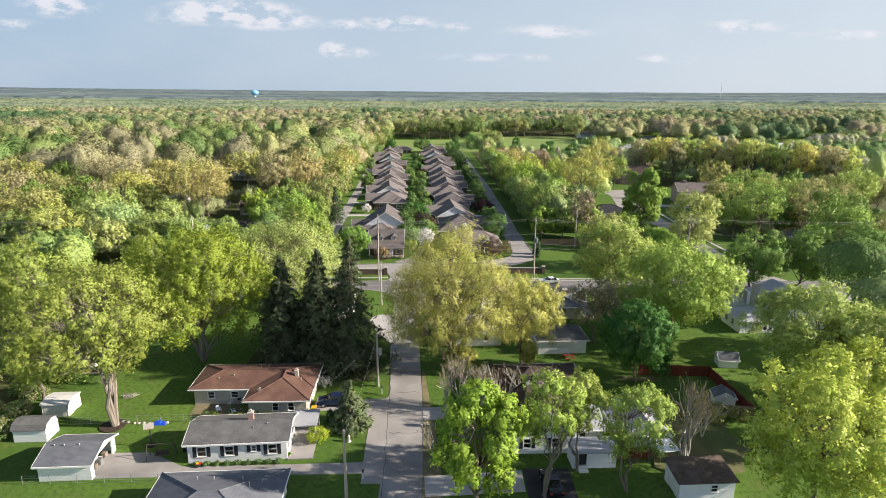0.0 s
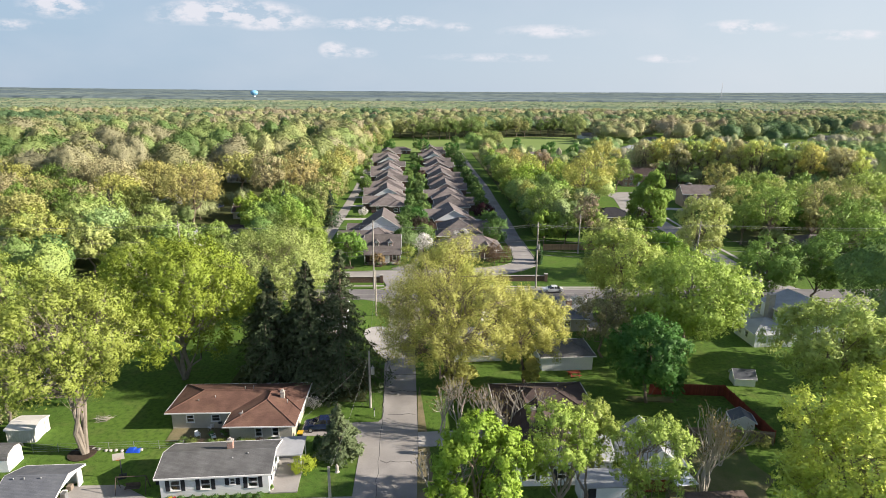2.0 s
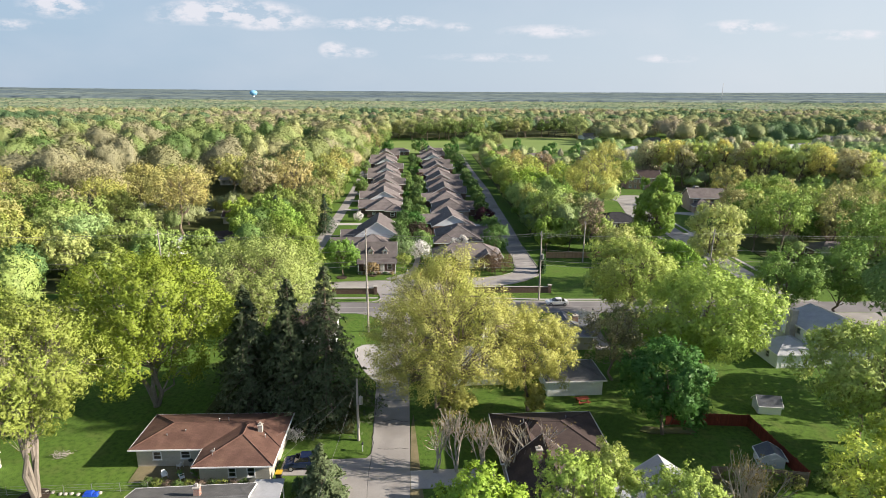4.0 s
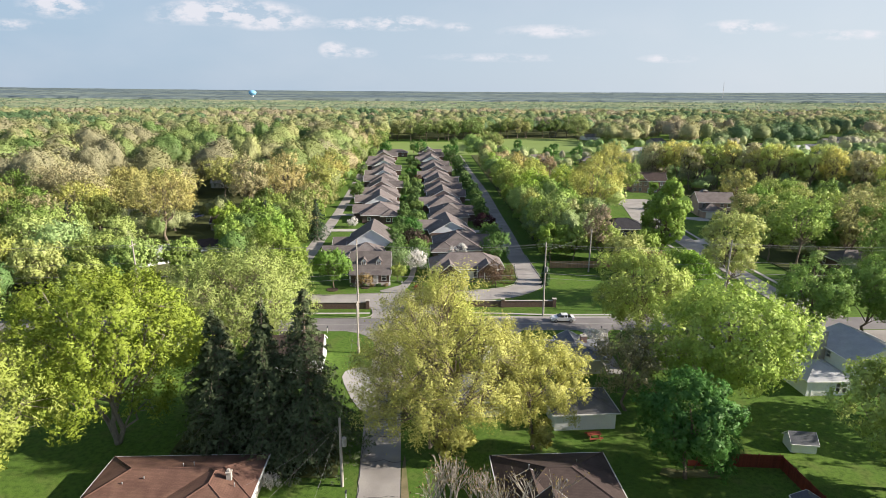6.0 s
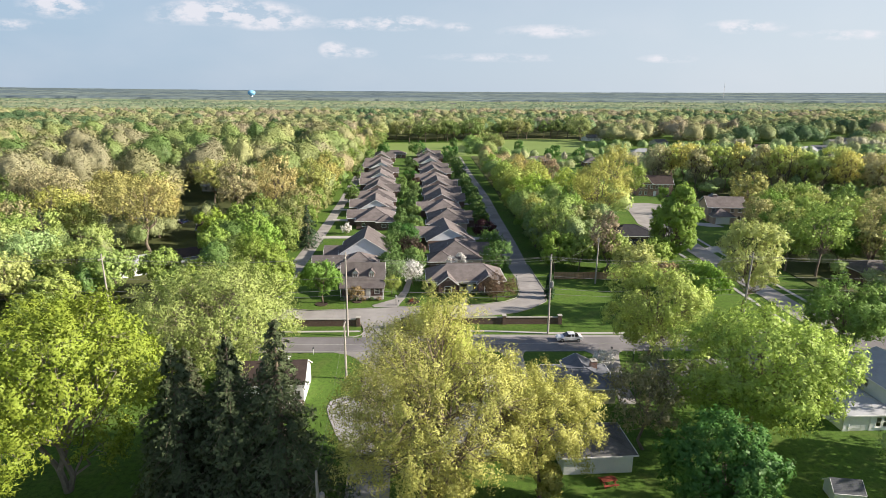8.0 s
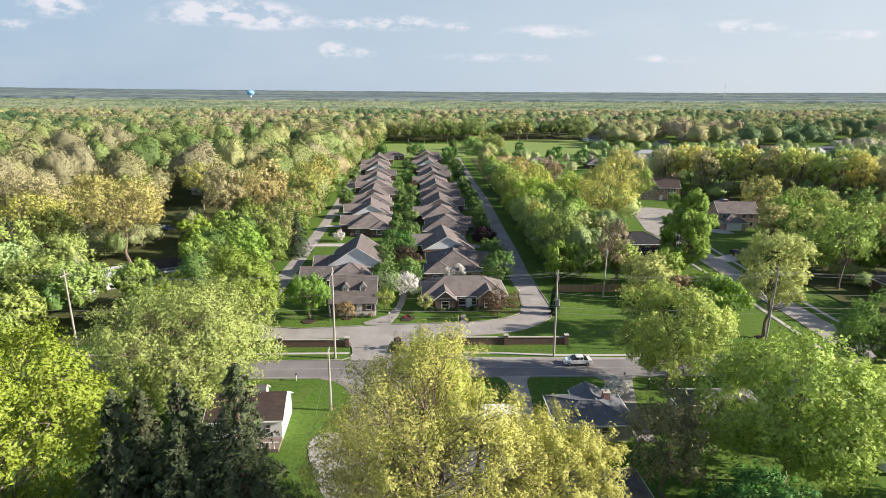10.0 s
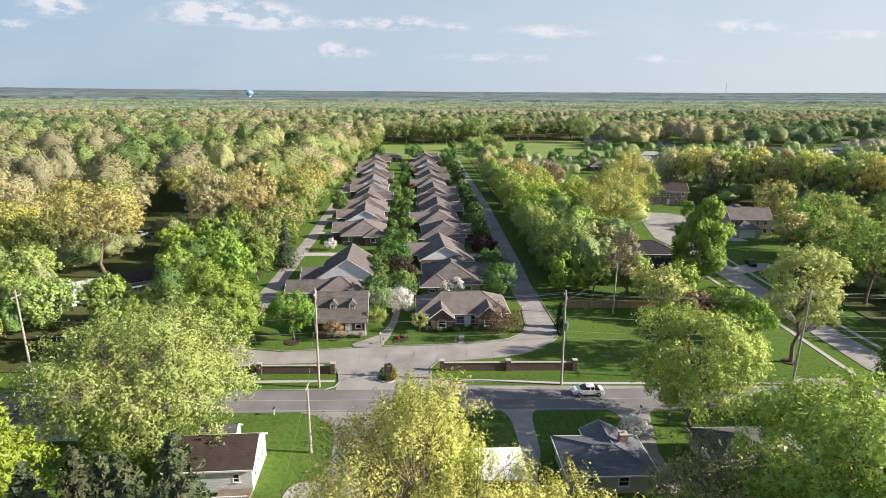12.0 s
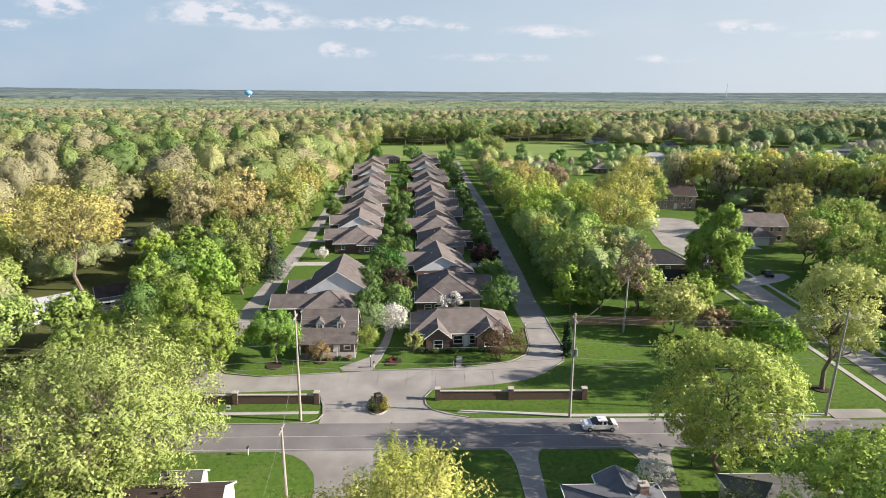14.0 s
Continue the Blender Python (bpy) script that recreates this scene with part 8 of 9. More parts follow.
def car(x, y, rz, paint, label, length=4.65, height=1.45, name="car", suv=False):
    """Body with sloping bonnet and boot, tinted glasshouse, lights and wheels."""
    c = base(name, x, y, rz, 0.03)
    L, W = length / 2, 0.9
    bm = bmesh.new()
    prof = [(-L, 0.35), (-L, 0.85), (-L + 0.25, 0.98), (-L + 1.0, 1.0), (L - 1.35, 0.98), (L - 0.3, 0.82), (L, 0.62), (L, 0.32)]
    if suv:
        prof = [(-L, 0.4), (-L, 1.05), (-L + 0.2, 1.12), (L - 1.2, 1.1), (L - 0.2, 0.95), (L, 0.7), (L, 0.38)]
    n = len(prof)
    v = [bm.verts.new((u, s * W * (0.95 if z > 0.7 else 1.0), z)) for s in (-1, 1) for u, z in prof]
    bm.faces.new(v[:n][::-1])
    bm.faces.new(v[n:])
    for i in range(n):
        bm.faces.new((v[i], v[(i + 1) % n], v[n + (i + 1) % n], v[n + i]))
    bmesh.ops.bevel(bm, geom=bm.edges[:], offset=0.06, segments=2, affect="EDGES")
    part("body", bm, paint, c)
    lo = 1.08 if suv else 0.97
    back = (-L + 0.1, -L + 0.45) if suv else (-L + 0.65, -L + 1.5)
    bm = bmesh.new()
    q = [(back[0], lo), (L - 1.25, lo), (L - 2.05, height - 0.06), (back[1], height - 0.06)]
    v = [bm.verts.new((u, s * W * (0.9 if z < 1.2 else 0.72), z)) for s in (-1, 1) for u, z in q]
    for f in ((3, 2, 1, 0), (4, 5, 6, 7), (0, 1, 5, 4), (1, 2, 6, 5), (2, 3, 7, 6), (3, 0, 4, 7)):
        bm.faces.new([v[i] for i in f])
    part("glasshouse", bm, TINTED, c)
    bm = bmesh.new()
    box(bm, back[1] - 0.1, L - 2.0, -W * 0.74, W * 0.74, height - 0.06, height)
    bmesh.ops.bevel(bm, geom=bm.edges[:], offset=0.025, segments=2, affect="EDGES")
    part("roof", bm, paint, c)
    for s in (-1, 1):
        for u in (back[1] + 0.05, (back[1] + L - 2.0) / 2):
            bm = bmesh.new()
            solid(bm, [(u - 0.05, s * W * 0.91, lo), (u + 0.05, s * W * 0.91, lo), (u + 0.05, s * W * 0.74, height - 0.05), (u - 0.05, s * W * 0.74, height - 0.05), (u - 0.05, s * W * 0.86, lo), (u + 0.05, s * W * 0.86, lo), (u + 0.05, s * W * 0.69, height - 0.05), (u - 0.05, s * W * 0.69, height - 0.05)], ((0, 1, 2, 3), (7, 6, 5, 4), (0, 4, 5, 1), (1, 5, 6, 2), (2, 6, 7, 3), (3, 7, 4, 0)))
            part("pillar", bm, paint, c)
        bm = bmesh.new()
        box(bm, L - 0.16, L + 0.012, s * 0.62 - 0.16, s * 0.62 + 0.16, 0.60, 0.74)
        part("headlight", bm, TRIM, c)
        bm = bmesh.new()
        box(bm, -L - 0.012, -L + 0.1, s * 0.66 - 0.13, s * 0.66 + 0.13, 0.68, 0.86)
        part("tail_light", bm, REDPAINT, c)
        bm = bmesh.new()
        box(bm, L - 1.5, L - 1.3, s * 0.98 - 0.08, s * 0.98 + 0.08, 0.98, 1.1)
        part("wing_mirror", bm, paint, c)
        for u in (-L + 0.85, L - 0.9):
            wheel(c, u, s * 0.82, 0.33)
    return tagged(c, label, "car")


car(24.8, 130.5, 180, CARWHITE, "white saloon car on the asphalt road")
car(-15.8, 75.6, 185, CARBLUE, "dark blue estate car parked on the driveway", 4.5, 1.65, suv=True)
car(12.0, 57.2, 95, CARBLACK, "black car parked on the blacktop pad", 4.5, 1.5)
car(83.5, 196.5, 80, CARBLACK, "black car parked on a driveway", 4.5, 1.5)
car(-84.5, 229.5, 70, CARBLUE, "dark car parked beside the lane", 4.5, 1.5)
car(-88.6, 231.0, 75, CARWHITE, "pale car parked beside the lane", 4.5, 1.5)
car(-63.5, 228, 80, CARBLUE, "dark car parked under trees", 4.5, 1.5)


def small_things():
    # basketball hoop
    h = base("basketball_hoop", -36.6, 65.6, 20)
    bm = bmesh.new()
    tube(bm, [(0, 0, 0), (0, 0, 2.8), (0, -0.5, 3.1)], (0.06, 0.06, 0.05), 8)
    part("pole", bm, SHUTTER, h)
    bm = bmesh.new()
    box(bm, -0.6, 0.6, -0.58, -0.53, 2.75, 3.55)
    b = part("backboard", bm, STONE, h)
    bm = bmesh.new()
    for k in range(14):
        a0, a1 = 2 * math.pi * k / 14, 2 * math.pi * (k + 1) / 14
        tube(bm, [(0.23 * math.cos(a0), -0.84 + 0.23 * math.sin(a0), 2.95), (0.23 * math.cos(a1), -0.84 + 0.23 * math.sin(a1), 2.95)], (0.015, 0.015), 4)
    part("rim", bm, REDPAINT, b)
    bm = bmesh.new()
    box(bm, -0.4, 0.4, -0.3, 0.6, 0, 0.18)
    part("base", bm, SHUTTER, h)
    tagged(h, "portable basketball hoop with dark pole on the lawn", "basketball hoop")
    # swing frame
    s = base("swing_frame", -34.2, 63.2, 4)
    for x in (-1.6, 1.6):
        for y in (-0.7, 0.7):
            bm = bmesh.new()
            tube(bm, [(x, y, 0), (x, 0, 1.9)], (0.05, 0.05), 6)
            part("leg", bm, DARKWOOD, s)
    bm = bmesh.new()
    tube(bm, [(-1.6, 0, 1.9), (1.6, 0, 1.9)], (0.06, 0.06), 6)
    part("beam", bm, DARKWOOD, s)
    bm = bmesh.new()
    box(bm, -0.8, 0.8, -0.25, 0.25, 0.45, 0.5)
    box(bm, -0.8, 0.8, 0.22, 0.27, 0.5, 0.95)
    part("seat", bm, DARKWOOD, s)
    tagged(s, "dark wooden garden swing on a frame", "swing")
    # tarp
    t = bmesh.new()
    for (x0, x1, z) in ((-0.8, 0.3, 0.35), (0.2, 0.9, 0.25)):
        solid(t, [(x0, -0.5, 0), (x1, -0.5, 0), (x1, 0.5, 0), (x0, 0.5, 0), (x0 + 0.2, -0.2, z), (x1 - 0.15, -0.25, z * 0.8), (x1 - 0.2, 0.25, z), (x0 + 0.15, 0.2, z * 0.9)], ((0, 3, 2, 1), (4, 5, 6, 7), (0, 1, 5, 4), (1, 2, 6, 5), (2, 3, 7, 6), (3, 0, 4, 7)))
    ob = link_mesh("tarpaulin", t, TARP)
    ob.matrix_world = pose(*lay(-38.0, 70.9), 0.0)
    tagged(ob, "crumpled bright blue tarpaulin on the grass", "tarpaulin")
    # stones round the maple
    rng = np.random.default_rng(8)
    for k in range(9):
        bm = bmesh.new()
        bmesh.ops.create_icosphere(bm, subdivisions=2, radius=0.22)
        for v in bm.verts:
            v.co *= 1 + 0.25 * noise.noise(v.co * 5 + Vector((k, 0, 0)))
            v.co.z *= 0.7
        ob = link_mesh("garden_stone", bm, STONE)
        ob.matrix_world = pose(*lay(-43.0 + 0.75 * k + rng.uniform(-0.2, 0.2), 71.0 + rng.uniform(-0.4, 0.3)), 0.08)
        tagged(ob, "pale rounded garden stone near the maple", "stone", "garden stones")
    # wheelie bins
    for x, y, rz in ((-18.0, 73.1, 0), (-32.0, 64.6, 20)):
        b = base("wheeled_bin", x, y, rz)
        bm = bmesh.new()
        solid(bm, [(-0.26, -0.28, 0), (0.26, -0.28, 0), (0.26, 0.28, 0), (-0.26, 0.28, 0), (-0.32, -0.36, 1.0), (0.32, -0.36, 1.0), (0.32, 0.36, 1.0), (-0.32, 0.36, 1.0)], ((0, 3, 2, 1), (4, 5, 6, 7), (0, 1, 5, 4), (1, 2, 6, 5), (2, 3, 7, 6), (3, 0, 4, 7)))
        part("body", bm, SHUTTER, b)
        bm = bmesh.new()
        box(bm, -0.35, 0.35, -0.4, 0.4, 1.0, 1.1)
        part("lid", bm, YELLOW, b, "yellow hinged lid")
        tagged(b, "black wheeled bin with yellow lid", "bin")
    # mailboxes
    for x, y in ((-9.4, 58.8), (-9.2, 78.6), (-19.8, 125.0), (-7.0, 148.4), (5.8, 149.2), (30.9, 124.9), (-34.0, 206), (17.6, 190), (71, 214)):
        m = base("mailbox", x, y, 90)
        bm = bmesh.new()
        box(bm, -0.05, 0.05, -0.05, 0.05, 0, 1.0)
        part("post", bm, TRIM, m)
        bm = bmesh.new()
        box(bm, -0.25, 0.25, -0.1, 0.1, 1.0, 1.22)
        bmesh.ops.bevel(bm, geom=bm.edges[:], offset=0.04, segments=2, affect="EDGES")
        part("box", bm, SHUTTER, m)
        tagged(m, "roadside mailbox on a white post", "mailbox", "mailboxes")
    # road signs
    for x, y in ((-24.6, 132.5), (-46.0, 124.0)):
        r = base("road_sign", x, y)
        bm = bmesh.new()
        tube(bm, [(0, 0, 0), (0, 0, 2.6)], (0.03, 0.03), 6)
        part("post", bm, STEEL, r)
        bm = bmesh.new()
        box(bm, -0.3, 0.3, -0.05, -0.032, 1.9, 2.6)
        p = part("plate", bm, TRIM, r)
        bm = bmesh.new()
        box(bm, -0.2, 0.2, -0.06, -0.052, 2.15, 2.35)
        part("lettering_bar", bm, SHUTTER, p)
        tagged(r, "small white road sign on a steel post", "road sign")
    # picnic table
    p = base("picnic_table", 20.8, 90.2, 10)
    bm = bmesh.new()
    box(bm, -0.9, 0.9, -0.4, 0.4, 0.70, 0.75)
    part("tabletop", bm, REDWOOD, p)
    for s in (-1, 1):
        bm = bmesh.new()
        box(bm, -0.9, 0.9, s * 0.75 - 0.14, s * 0.75 + 0.14, 0.40, 0.45)
        part("bench", bm, REDWOOD, p)
        bm = bmesh.new()
        box(bm, s * 0.65 - 0.05, s * 0.65 + 0.05, -0.85, 0.85, 0.33, 0.39)
        part("beam", bm, REDWOOD, p)
        for u in (-1, 1):
            bm = bmesh.new()
            tube(bm, [(s * 0.65, u * 0.65, 0), (s * 0.65, u * 0.25, 0.71)], (0.05, 0.05), 4)
            part("leg", bm, REDWOOD, p)
    tagged(p, "reddish wooden picnic table behind the garage", "picnic table")
    # mulch rings
    for x, y, r in ((-23.2, 149.4, 1.3), (-16.0, 150.9, 1.0), (-43.9, 70.3, 1.6), (61.2, 140.8, 1.2)):
        bm = bmesh.new()
        x, y = lay(x, y)
        slab(bm, [(x + r * math.cos(a), y + r * math.sin(a)) for a in np.linspace(0, 2 * math.pi, 20, endpoint=False)], -0.05, 0.135)
        tagged(link_mesh("mulch_ring", bm, MULCH), "round bed of dark mulch at a tree's foot", "mulch", kind="structure")
    # trampoline of the fenced garden and patio set
    g = base("garden_statue", -12.2, 66.4)
    bm = bmesh.new()
    tube(bm, [(0, 0, 0), (0, 0, 0.2), (0, 0, 0.7), (0, 0, 0.95)], (0.3, 0.16, 0.2, 0.1), 10)
    me = link_mesh("figure", bm, STONE, g)
    tagged(g, "pale stone garden ornament on the front lawn", "ornament")
    # green bin by the dark house
    b = base("water_butt", 17.2, 71.0)
    bm = bmesh.new()
    tube(bm, [(0, 0, 0), (0, 0, 0.5), (0, 0, 1.0)], (0.55, 0.65, 0.6), 14)
    part("tank", bm, GREENPLASTIC, b)
    bm = bmesh.new()
    tube(bm, [(0, 0, 1.0), (0, 0, 1.08)], (0.64, 0.6), 14)
    part("lid", bm, GREENPLASTIC, b)
    tagged(b, "green plastic water tank beside the dark roof", "water tank")


small_things()


def water_tower():
    t = base("water_tower", -697, 2325, 0, 0.0)
    bm = bmesh.new()
    prof = [(5.0, 26), (11.5, 30), (14.0, 35), (13.0, 40), (8.0, 43.5), (0.3, 45)]
    tube(bm, [(0, 0, z) for r, z in prof], [r for r, z in prof], 24)
    part("tank", bm, BLUEPAINT, t)
    bm = bmesh.new()
    tube(bm, [(0, 0, 0), (0, 0, 26.2)], (4.2, 4.2), 16)
    part("shaft", bm, TRIM, t)
    tagged(t, "bright blue water tower on the horizon", "water tower")
    m = base("radio_mast", 1240, 2600, 0, 2.0)
    bm = bmesh.new()
    for k in range(3):
        a = 2.1 * k
        tube(bm, [(1.6 * math.cos(a), 1.6 * math.sin(a), 0), (0.5 * math.cos(a), 0.5 * math.sin(a), 86)], (0.35, 0.3), 4)
    for z in range(4, 86, 6):
        q = 1.6 - 1.1 * z / 86
        for k in range(3):
            a, b = 2.1 * k, 2.1 * (k + 1)
            tube(bm, [(q * math.cos(a), q * math.sin(a), z), (q * math.cos(b), q * math.sin(b), z + 5)], (0.2, 0.2), 3)
    part("lattice", bm, STEEL, m)
    tagged(m, "thin lattice radio mast on the horizon", "mast")
    rng = np.random.default_rng(3)
    for k in range(16):
        x, y = ((rng.uniform(560, 820), rng.uniform(950, 1150)), (rng.uniform(-80, 60), rng.uniform(1700, 2000)))[k % 2]
        h = base("far_building", x, y, rng.uniform(-20, 20))
        bm = bmesh.new()
        box(bm, -10, 10, -6, 6, 0, 9)
        part("wall", bm, WHITE, h)
        gable_roof(h, -10, 10, -6, 6, 9, 13, ROOF_BLUE, over=0.5)
        for u in (-6, -2, 2, 6):
            bm = bmesh.new()
            box(bm, u - 0.8, u + 0.8, -6.06, -6.003, 4, 6)
            part("window", bm, SHUTTER, h)
        tagged(h, "pale far building among woods", "building")


water_tower()


def lean_to():
    """A low white lean-to store with steps up to its door, beside the gabled house."""
    h = base("lean_to", 17.6, 61.8, 2.0)
    bm = bmesh.new()
    box(bm, -2.6, 2.6, -1.2, 1.2, 0.0, 2.05)
    part("wall", bm, WHITE, h)
    bm = bmesh.new()
    solid(bm, [(-2.8, -1.5, 2.1), (2.8, -1.5, 2.1), (2.8, 1.3, 2.5), (-2.8, 1.3, 2.5), (-2.8, -1.5, 2.2), (2.8, -1.5, 2.2), (2.8, 1.3, 2.6), (-2.8, 1.3, 2.6)], ((0, 3, 2, 1), (4, 5, 6, 7), (0, 1, 5, 4), (1, 2, 6, 5), (2, 3, 7, 6), (3, 0, 4, 7)))
    part("roof", bm, ROOF_METAL, h)
    bm = bmesh.new()
    box(bm, -1.9, -1.0, -1.25, -1.203, 0.1, 1.95)
    part("door", bm, SHUTTER, h)
    for k in range(3):
        bm = bmesh.new()
        box(bm, -2.0, -0.9, -2.1 + 0.28 * k, -1.82 + 0.28 * k, 0.0, 0.18 * (k + 1))
        part("step", bm, TRIM, h)
    tagged(h, "low white lean-to with metal roof and steps", "shed")


def garden_canopy(x, y, rz, label):
    """A flat white sheet roof on four thin posts."""
    c = base("garden_canopy", x, y, rz)
    bm = bmesh.new()
    solid(bm, [(-1.3, -1.6, 2.0), (1.3, -1.6, 1.9), (1.3, 1.6, 2.15), (-1.3, 1.6, 2.25), (-1.3, -1.6, 2.05), (1.3, -1.6, 1.95), (1.3, 1.6, 2.2), (-1.3, 1.6, 2.3)], ((0, 3, 2, 1), (4, 5, 6, 7), (0, 1, 5, 4), (1, 2, 6, 5), (2, 3, 7, 6), (3, 0, 4, 7)))
    part("roof_sheet", bm, WHITE, c)
    for px in (-1.2, 1.2):
        for py in (-1.45, 1.45):
            bm = bmesh.new()
            tube(bm, [(px, py, 0.0), (px, py, 2.02)], (0.03, 0.03), 6)
            part("post", bm, STEEL, c)
    tagged(c, label, "canopy")


lean_to()
garden_canopy(26.4, 62.4, 12, "flat white garden canopy on thin posts")


def garden_chair(x, y, rz, label):
    """A moulded garden chair: curved back, seat, arms and four legs."""
    c = base("garden_chair", x, y, rz)
    bm = bmesh.new()
    box(bm, -0.26, 0.26, -0.25, 0.25, 0.40, 0.44)
    part("seat", bm, TRIM, c)
    bm = bmesh.new()
    solid(bm, [(-0.26, 0.22, 0.44), (0.26, 0.22, 0.44), (0.26, 0.26, 0.44), (-0.26, 0.26, 0.44), (-0.22, 0.36, 0.92), (0.22, 0.36, 0.92), (0.22, 0.40, 0.92), (-0.22, 0.40, 0.92)], ((0, 3, 2, 1), (4, 5, 6, 7), (0, 1, 5, 4), (1, 2, 6, 5), (2, 3, 7, 6), (3, 0, 4, 7)))
    part("backrest", bm, TRIM, c)
    for u in (-1, 1):
        bm = bmesh.new()
        box(bm, u * 0.29 - 0.03, u * 0.29 + 0.03, -0.25, 0.27, 0.62, 0.66)
        part("armrest", bm, TRIM, c)
        for w in (-0.22, 0.24):
            bm = bmesh.new()
            tube(bm, [(u * 0.30, w, 0.0), (u * 0.27, w, 0.62)], (0.025, 0.025), 5)
            part("leg", bm, TRIM, c)
    tagged(c, label, "garden chair")


def plant_pot(x, y, r, mat, label):
    p = base("plant_pot", x, y)
    bm = bmesh.new()
    tube(bm, [(0, 0, 0), (0, 0, r * 1.5), (0, 0, r * 1.7)], (r * 0.7, r, r * 1.08), 12)
    part("pot", bm, mat, p)
    rng = np.random.default_rng(int(abs(x * 37 + y * 11)))
    c = rng.normal(0, r * 0.55, (90, 3)) * np.array((1, 1, 0.6)) + np.array((0, 0, r * 2.2))
    v, q, nor = leaf_sprays(rng, c, unit(c - np.array((0, 0, r * 1.6))), 0.12)
    plant = fast_mesh("plant", v, q, LEAF, p, nor)
    plant.color = (0.16, 0.26, 0.06, 1)
    tagged(p, label, "plant pot")


def kettle_grill(x, y):
    g = base("grill", x, y)
    bm = bmesh.new()
    tube(bm, [(0, 0, 0.62), (0, 0, 0.72), (0, 0, 0.86)], (0.1, 0.25, 0.3), 14)
    part("bowl", bm, SHUTTER, g)
    bm = bmesh.new()
    tube(bm, [(0, 0, 0.865), (0, 0, 1.0), (0, 0, 1.08)], (0.3, 0.22, 0.05), 14)
    part("lid", bm, SHUTTER, g)
    for k in range(3):
        a = 2.1 * k
        bm = bmesh.new()
        tube(bm, [(0.14 * math.cos(a), 0.14 * math.sin(a), 0.66), (0.32 * math.cos(a), 0.32 * math.sin(a), 0.0)], (0.015, 0.015), 5)
        part("leg", bm, STEEL, g)
    tagged(g, "black kettle grill on the back patio", "grill")


def brush_heap(x, y):
    """Cut branches heaped on the grass."""
    rng = np.random.default_rng(91)
    bm = bmesh.new()
    for _ in range(46):
        a, q = rng.uniform(0, 6.28), rng.uniform(0.6, 1.5)
        c = Vector((rng.normal(0, 0.55), rng.normal(0, 0.4), rng.uniform(0.05, 0.5)))
        d = Vector((math.cos(a), math.sin(a) * 0.6, rng.uniform(-0.15, 0.25))) * q
        lo, hi = c - d * 0.5, c + d * 0.5
        lo.z, hi.z = max(0.03, lo.z), max(0.03, hi.z)
        tube(bm, [lo, c, hi], (0.03, 0.025, 0.01), 4, False)
    ob = link_mesh("brush_heap", bm, TWIG)
    ob.matrix_world = pose(*lay(x, y), 0)
    tagged(ob, "heap of grey cut branches on the lawn", "brush pile")


def lamp_post(x, y, h, label):
    l = base("lamp_post", x, y)
    bm = bmesh.new()
    tube(bm, [(0, 0, 0), (0, 0, 0.25), (0, 0, 0.3), (0, 0, h - 0.4)], (0.09, 0.07, 0.045, 0.04), 8)
    part("post", bm, SHUTTER, l)
    bm = bmesh.new()
    tube(bm, [(0, 0, h - 0.4), (0, 0, h - 0.05)], (0.09, 0.14), 6)
    part("lantern", bm, TRIM, l, "pale glass lantern")
    bm = bmesh.new()
    tube(bm, [(0, 0, h - 0.05), (0, 0, h + 0.12)], (0.17, 0.03), 6)
    part("cap", bm, SHUTTER, l)
    tagged(l, label, "lamp post")


def satellite_dish(x, y, z):
    d = base("satellite_dish", x, y, 200, z)
    bm = bmesh.new()
    tube(bm, [(0, 0, -0.1), (0, 0, 0.45)], (0.025, 0.025), 6)
    part("mast", bm, STEEL, d)
    bm = bmesh.new()
    tube(bm, [(0, 0.02, 0.46), (0, -0.04, 0.49), (0, -0.10, 0.53)], (0.05, 0.2, 0.3), 14)
    part("reflector", bm, STEEL, d)
    bm = bmesh.new()
    tube(bm, [(0, -0.05, 0.3), (0, -0.42, 0.55)], (0.015, 0.02), 5)
    part("arm", bm, STEEL, d)
    tagged(d, "small grey satellite dish on the rust-brown roof", "satellite dish")


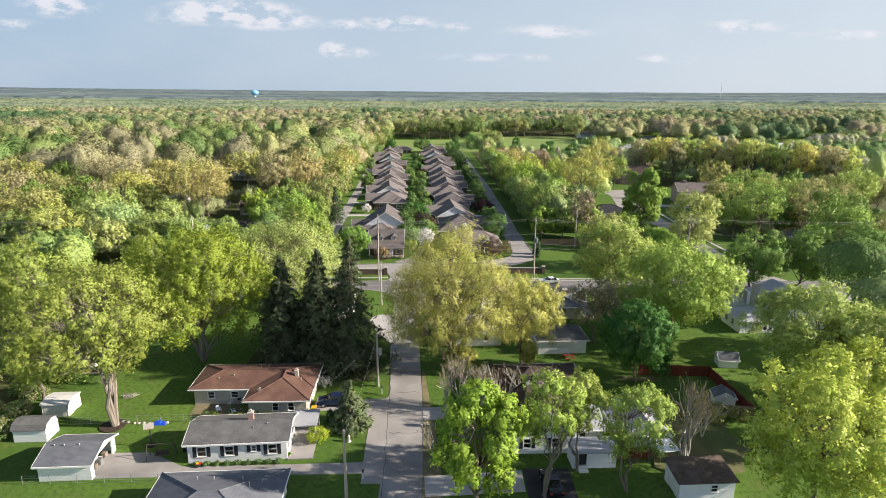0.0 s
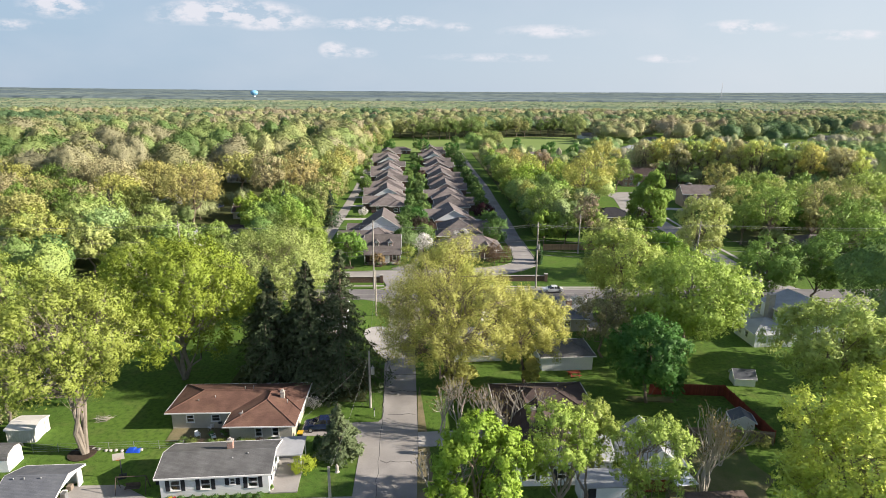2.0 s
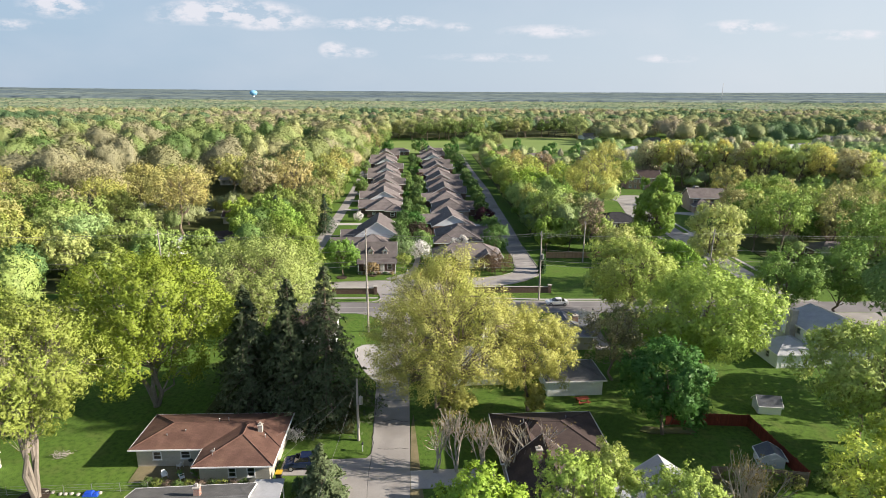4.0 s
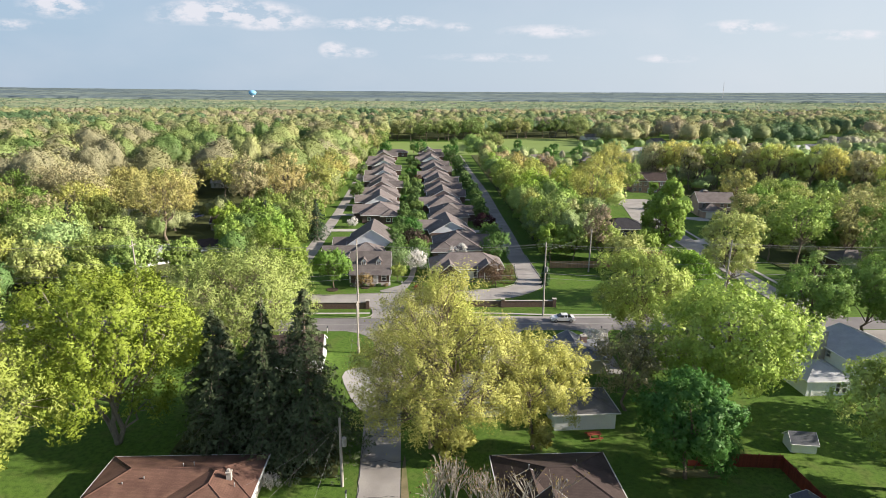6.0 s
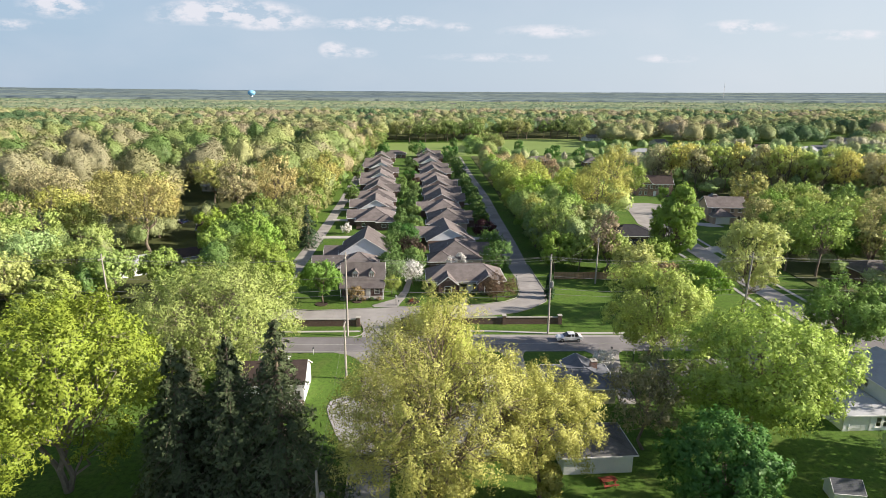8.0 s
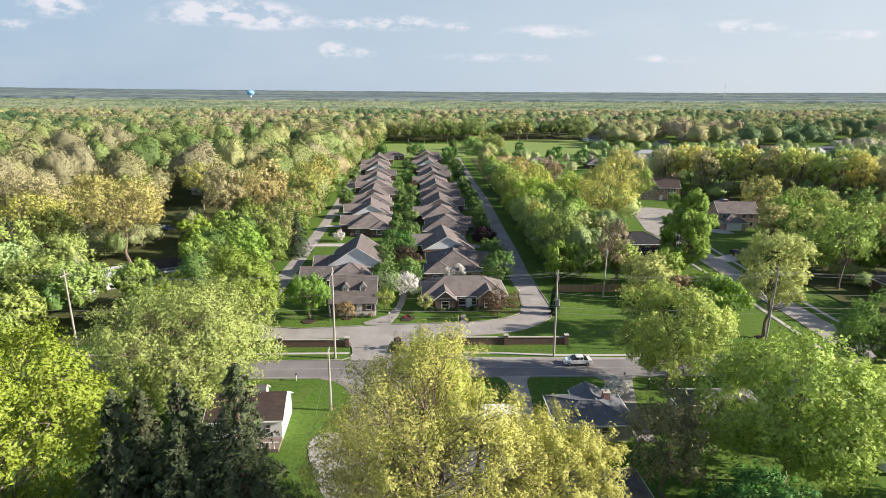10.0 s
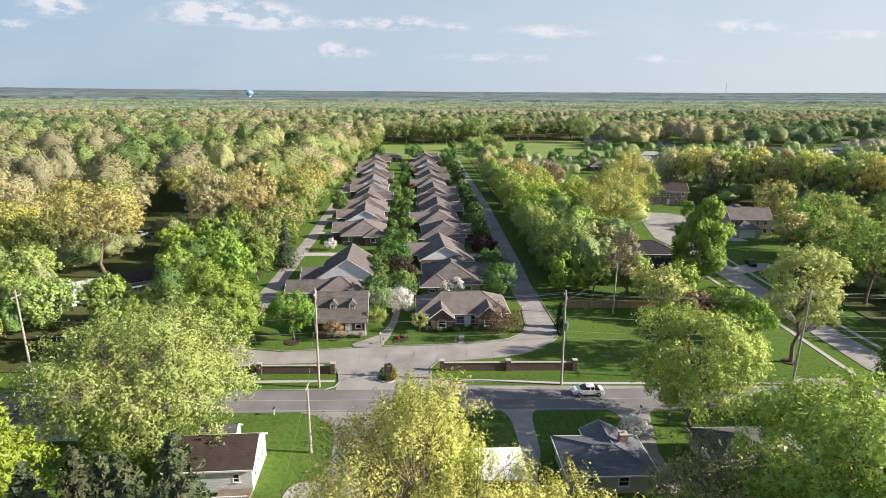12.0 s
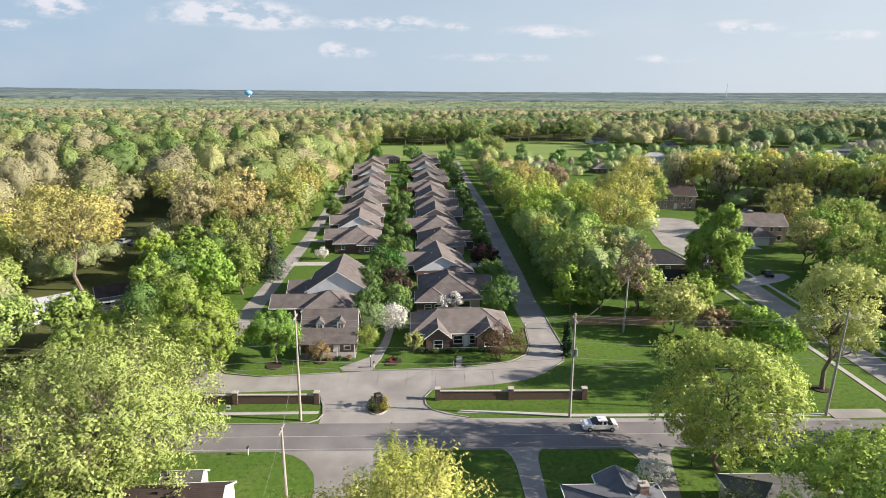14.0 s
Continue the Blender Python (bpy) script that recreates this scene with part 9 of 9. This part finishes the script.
def toy_tractor(x, y):
    t = base("toy_tractor", x, y, 30)
    bm = bmesh.new()
    box(bm, -0.4, 0.35, -0.18, 0.18, 0.18, 0.42)
    bmesh.ops.bevel(bm, geom=bm.edges[:], offset=0.05, segments=2, affect="EDGES")
    part("body", bm, REDPAINT, t)
    bm = bmesh.new()
    box(bm, -0.35, -0.05, -0.14, 0.14, 0.42, 0.56)
    part("seat", bm, YELLOW, t)
    for u, r in ((-0.25, 0.2), (0.25, 0.14)):
        for w in (-0.24, 0.24):
            bm = bmesh.new()
            tube(bm, [(u, w - 0.05, r), (u, w + 0.05, r)], (r, r), 12)
            part("wheel", bm, RUBBER, t)
    tagged(t, "orange-red ride-on toy by the white wall", "toy")


for x, y, rz in ((-31.2, 73.6, 40), (-34.2, 76.4, 170), (-30.2, 75.4, 250), (-29.0, 73.2, 120)):
    garden_chair(x, y, rz, "white moulded garden chair on the back patio")
for x, y, r, m in ((-29.6, 73.9, 0.28, GREENPLASTIC), (-28.3, 74.3, 0.24, STONE), (-27.6, 73.4, 0.3, FENCEWOOD), (-18.9, 63.2, 0.22, STONE), (-32.9, 76.3, 0.25, GREENPLASTIC), (-26.9, 73.0, 0.22, STONE)):
    plant_pot(x, y, r, m, "planted pot beside the house wall")
kettle_grill(-29.1, 75.9)
brush_heap(-45.6, 78.0)
toy_tractor(-29.1, 61.5)
satellite_dish(-25.4, 73.4, 3.05)
lamp_post(-7.6, 148.9, 2.2, "black lamp post with pale lantern beside the path")
lamp_post(19.1, 161.5, 2.4, "black lamp post at the bend of the loop street")
lamp_post(33.8, 122.3, 1.7, "short dark lamp post on the roadside lawn")
paving("flower_bed", [[(-5.2, 149.2), (-3.6, 149.4), (-2.6, 150.6), (-3.0, 152.0), (-4.6, 152.2), (-5.3, 151.0)]], MULCH, "dark mulched flower bed beside the path", "flower bed", 0.14)
paving("patio", [[(-35.0, 72.8), (-26.0, 72.6), (-25.8, 72.9), (-27.2, 75.2), (-30.0, 76.2), (-35.2, 75.8)]], EARTH, "trodden earth and gravel patio behind the house", "patio", 0.06)
for k, (x, y) in enumerate(((-4.6, 150.6), (-3.5, 151.2), (-4.2, 151.6))):
    bush(x, y, 0.7, 0.4, ((0.30, 0.05, 0.04), (0.10, 0.16, 0.05), (0.12, 0.05, 0.05))[k], "small reddish garden shrub in a mulched bed", 380 + k, 220, 0.09)
for k in range(7):
    bush(-20.4 + 0.3 * k, 53.6 + 0.62 * k, 0.7, 0.5, ((0.16, 0.05, 0.05), (0.12, 0.17, 0.06))[k % 2], "small shrub in the bed beside the slate-blue roof", 385 + k, 200, 0.1)
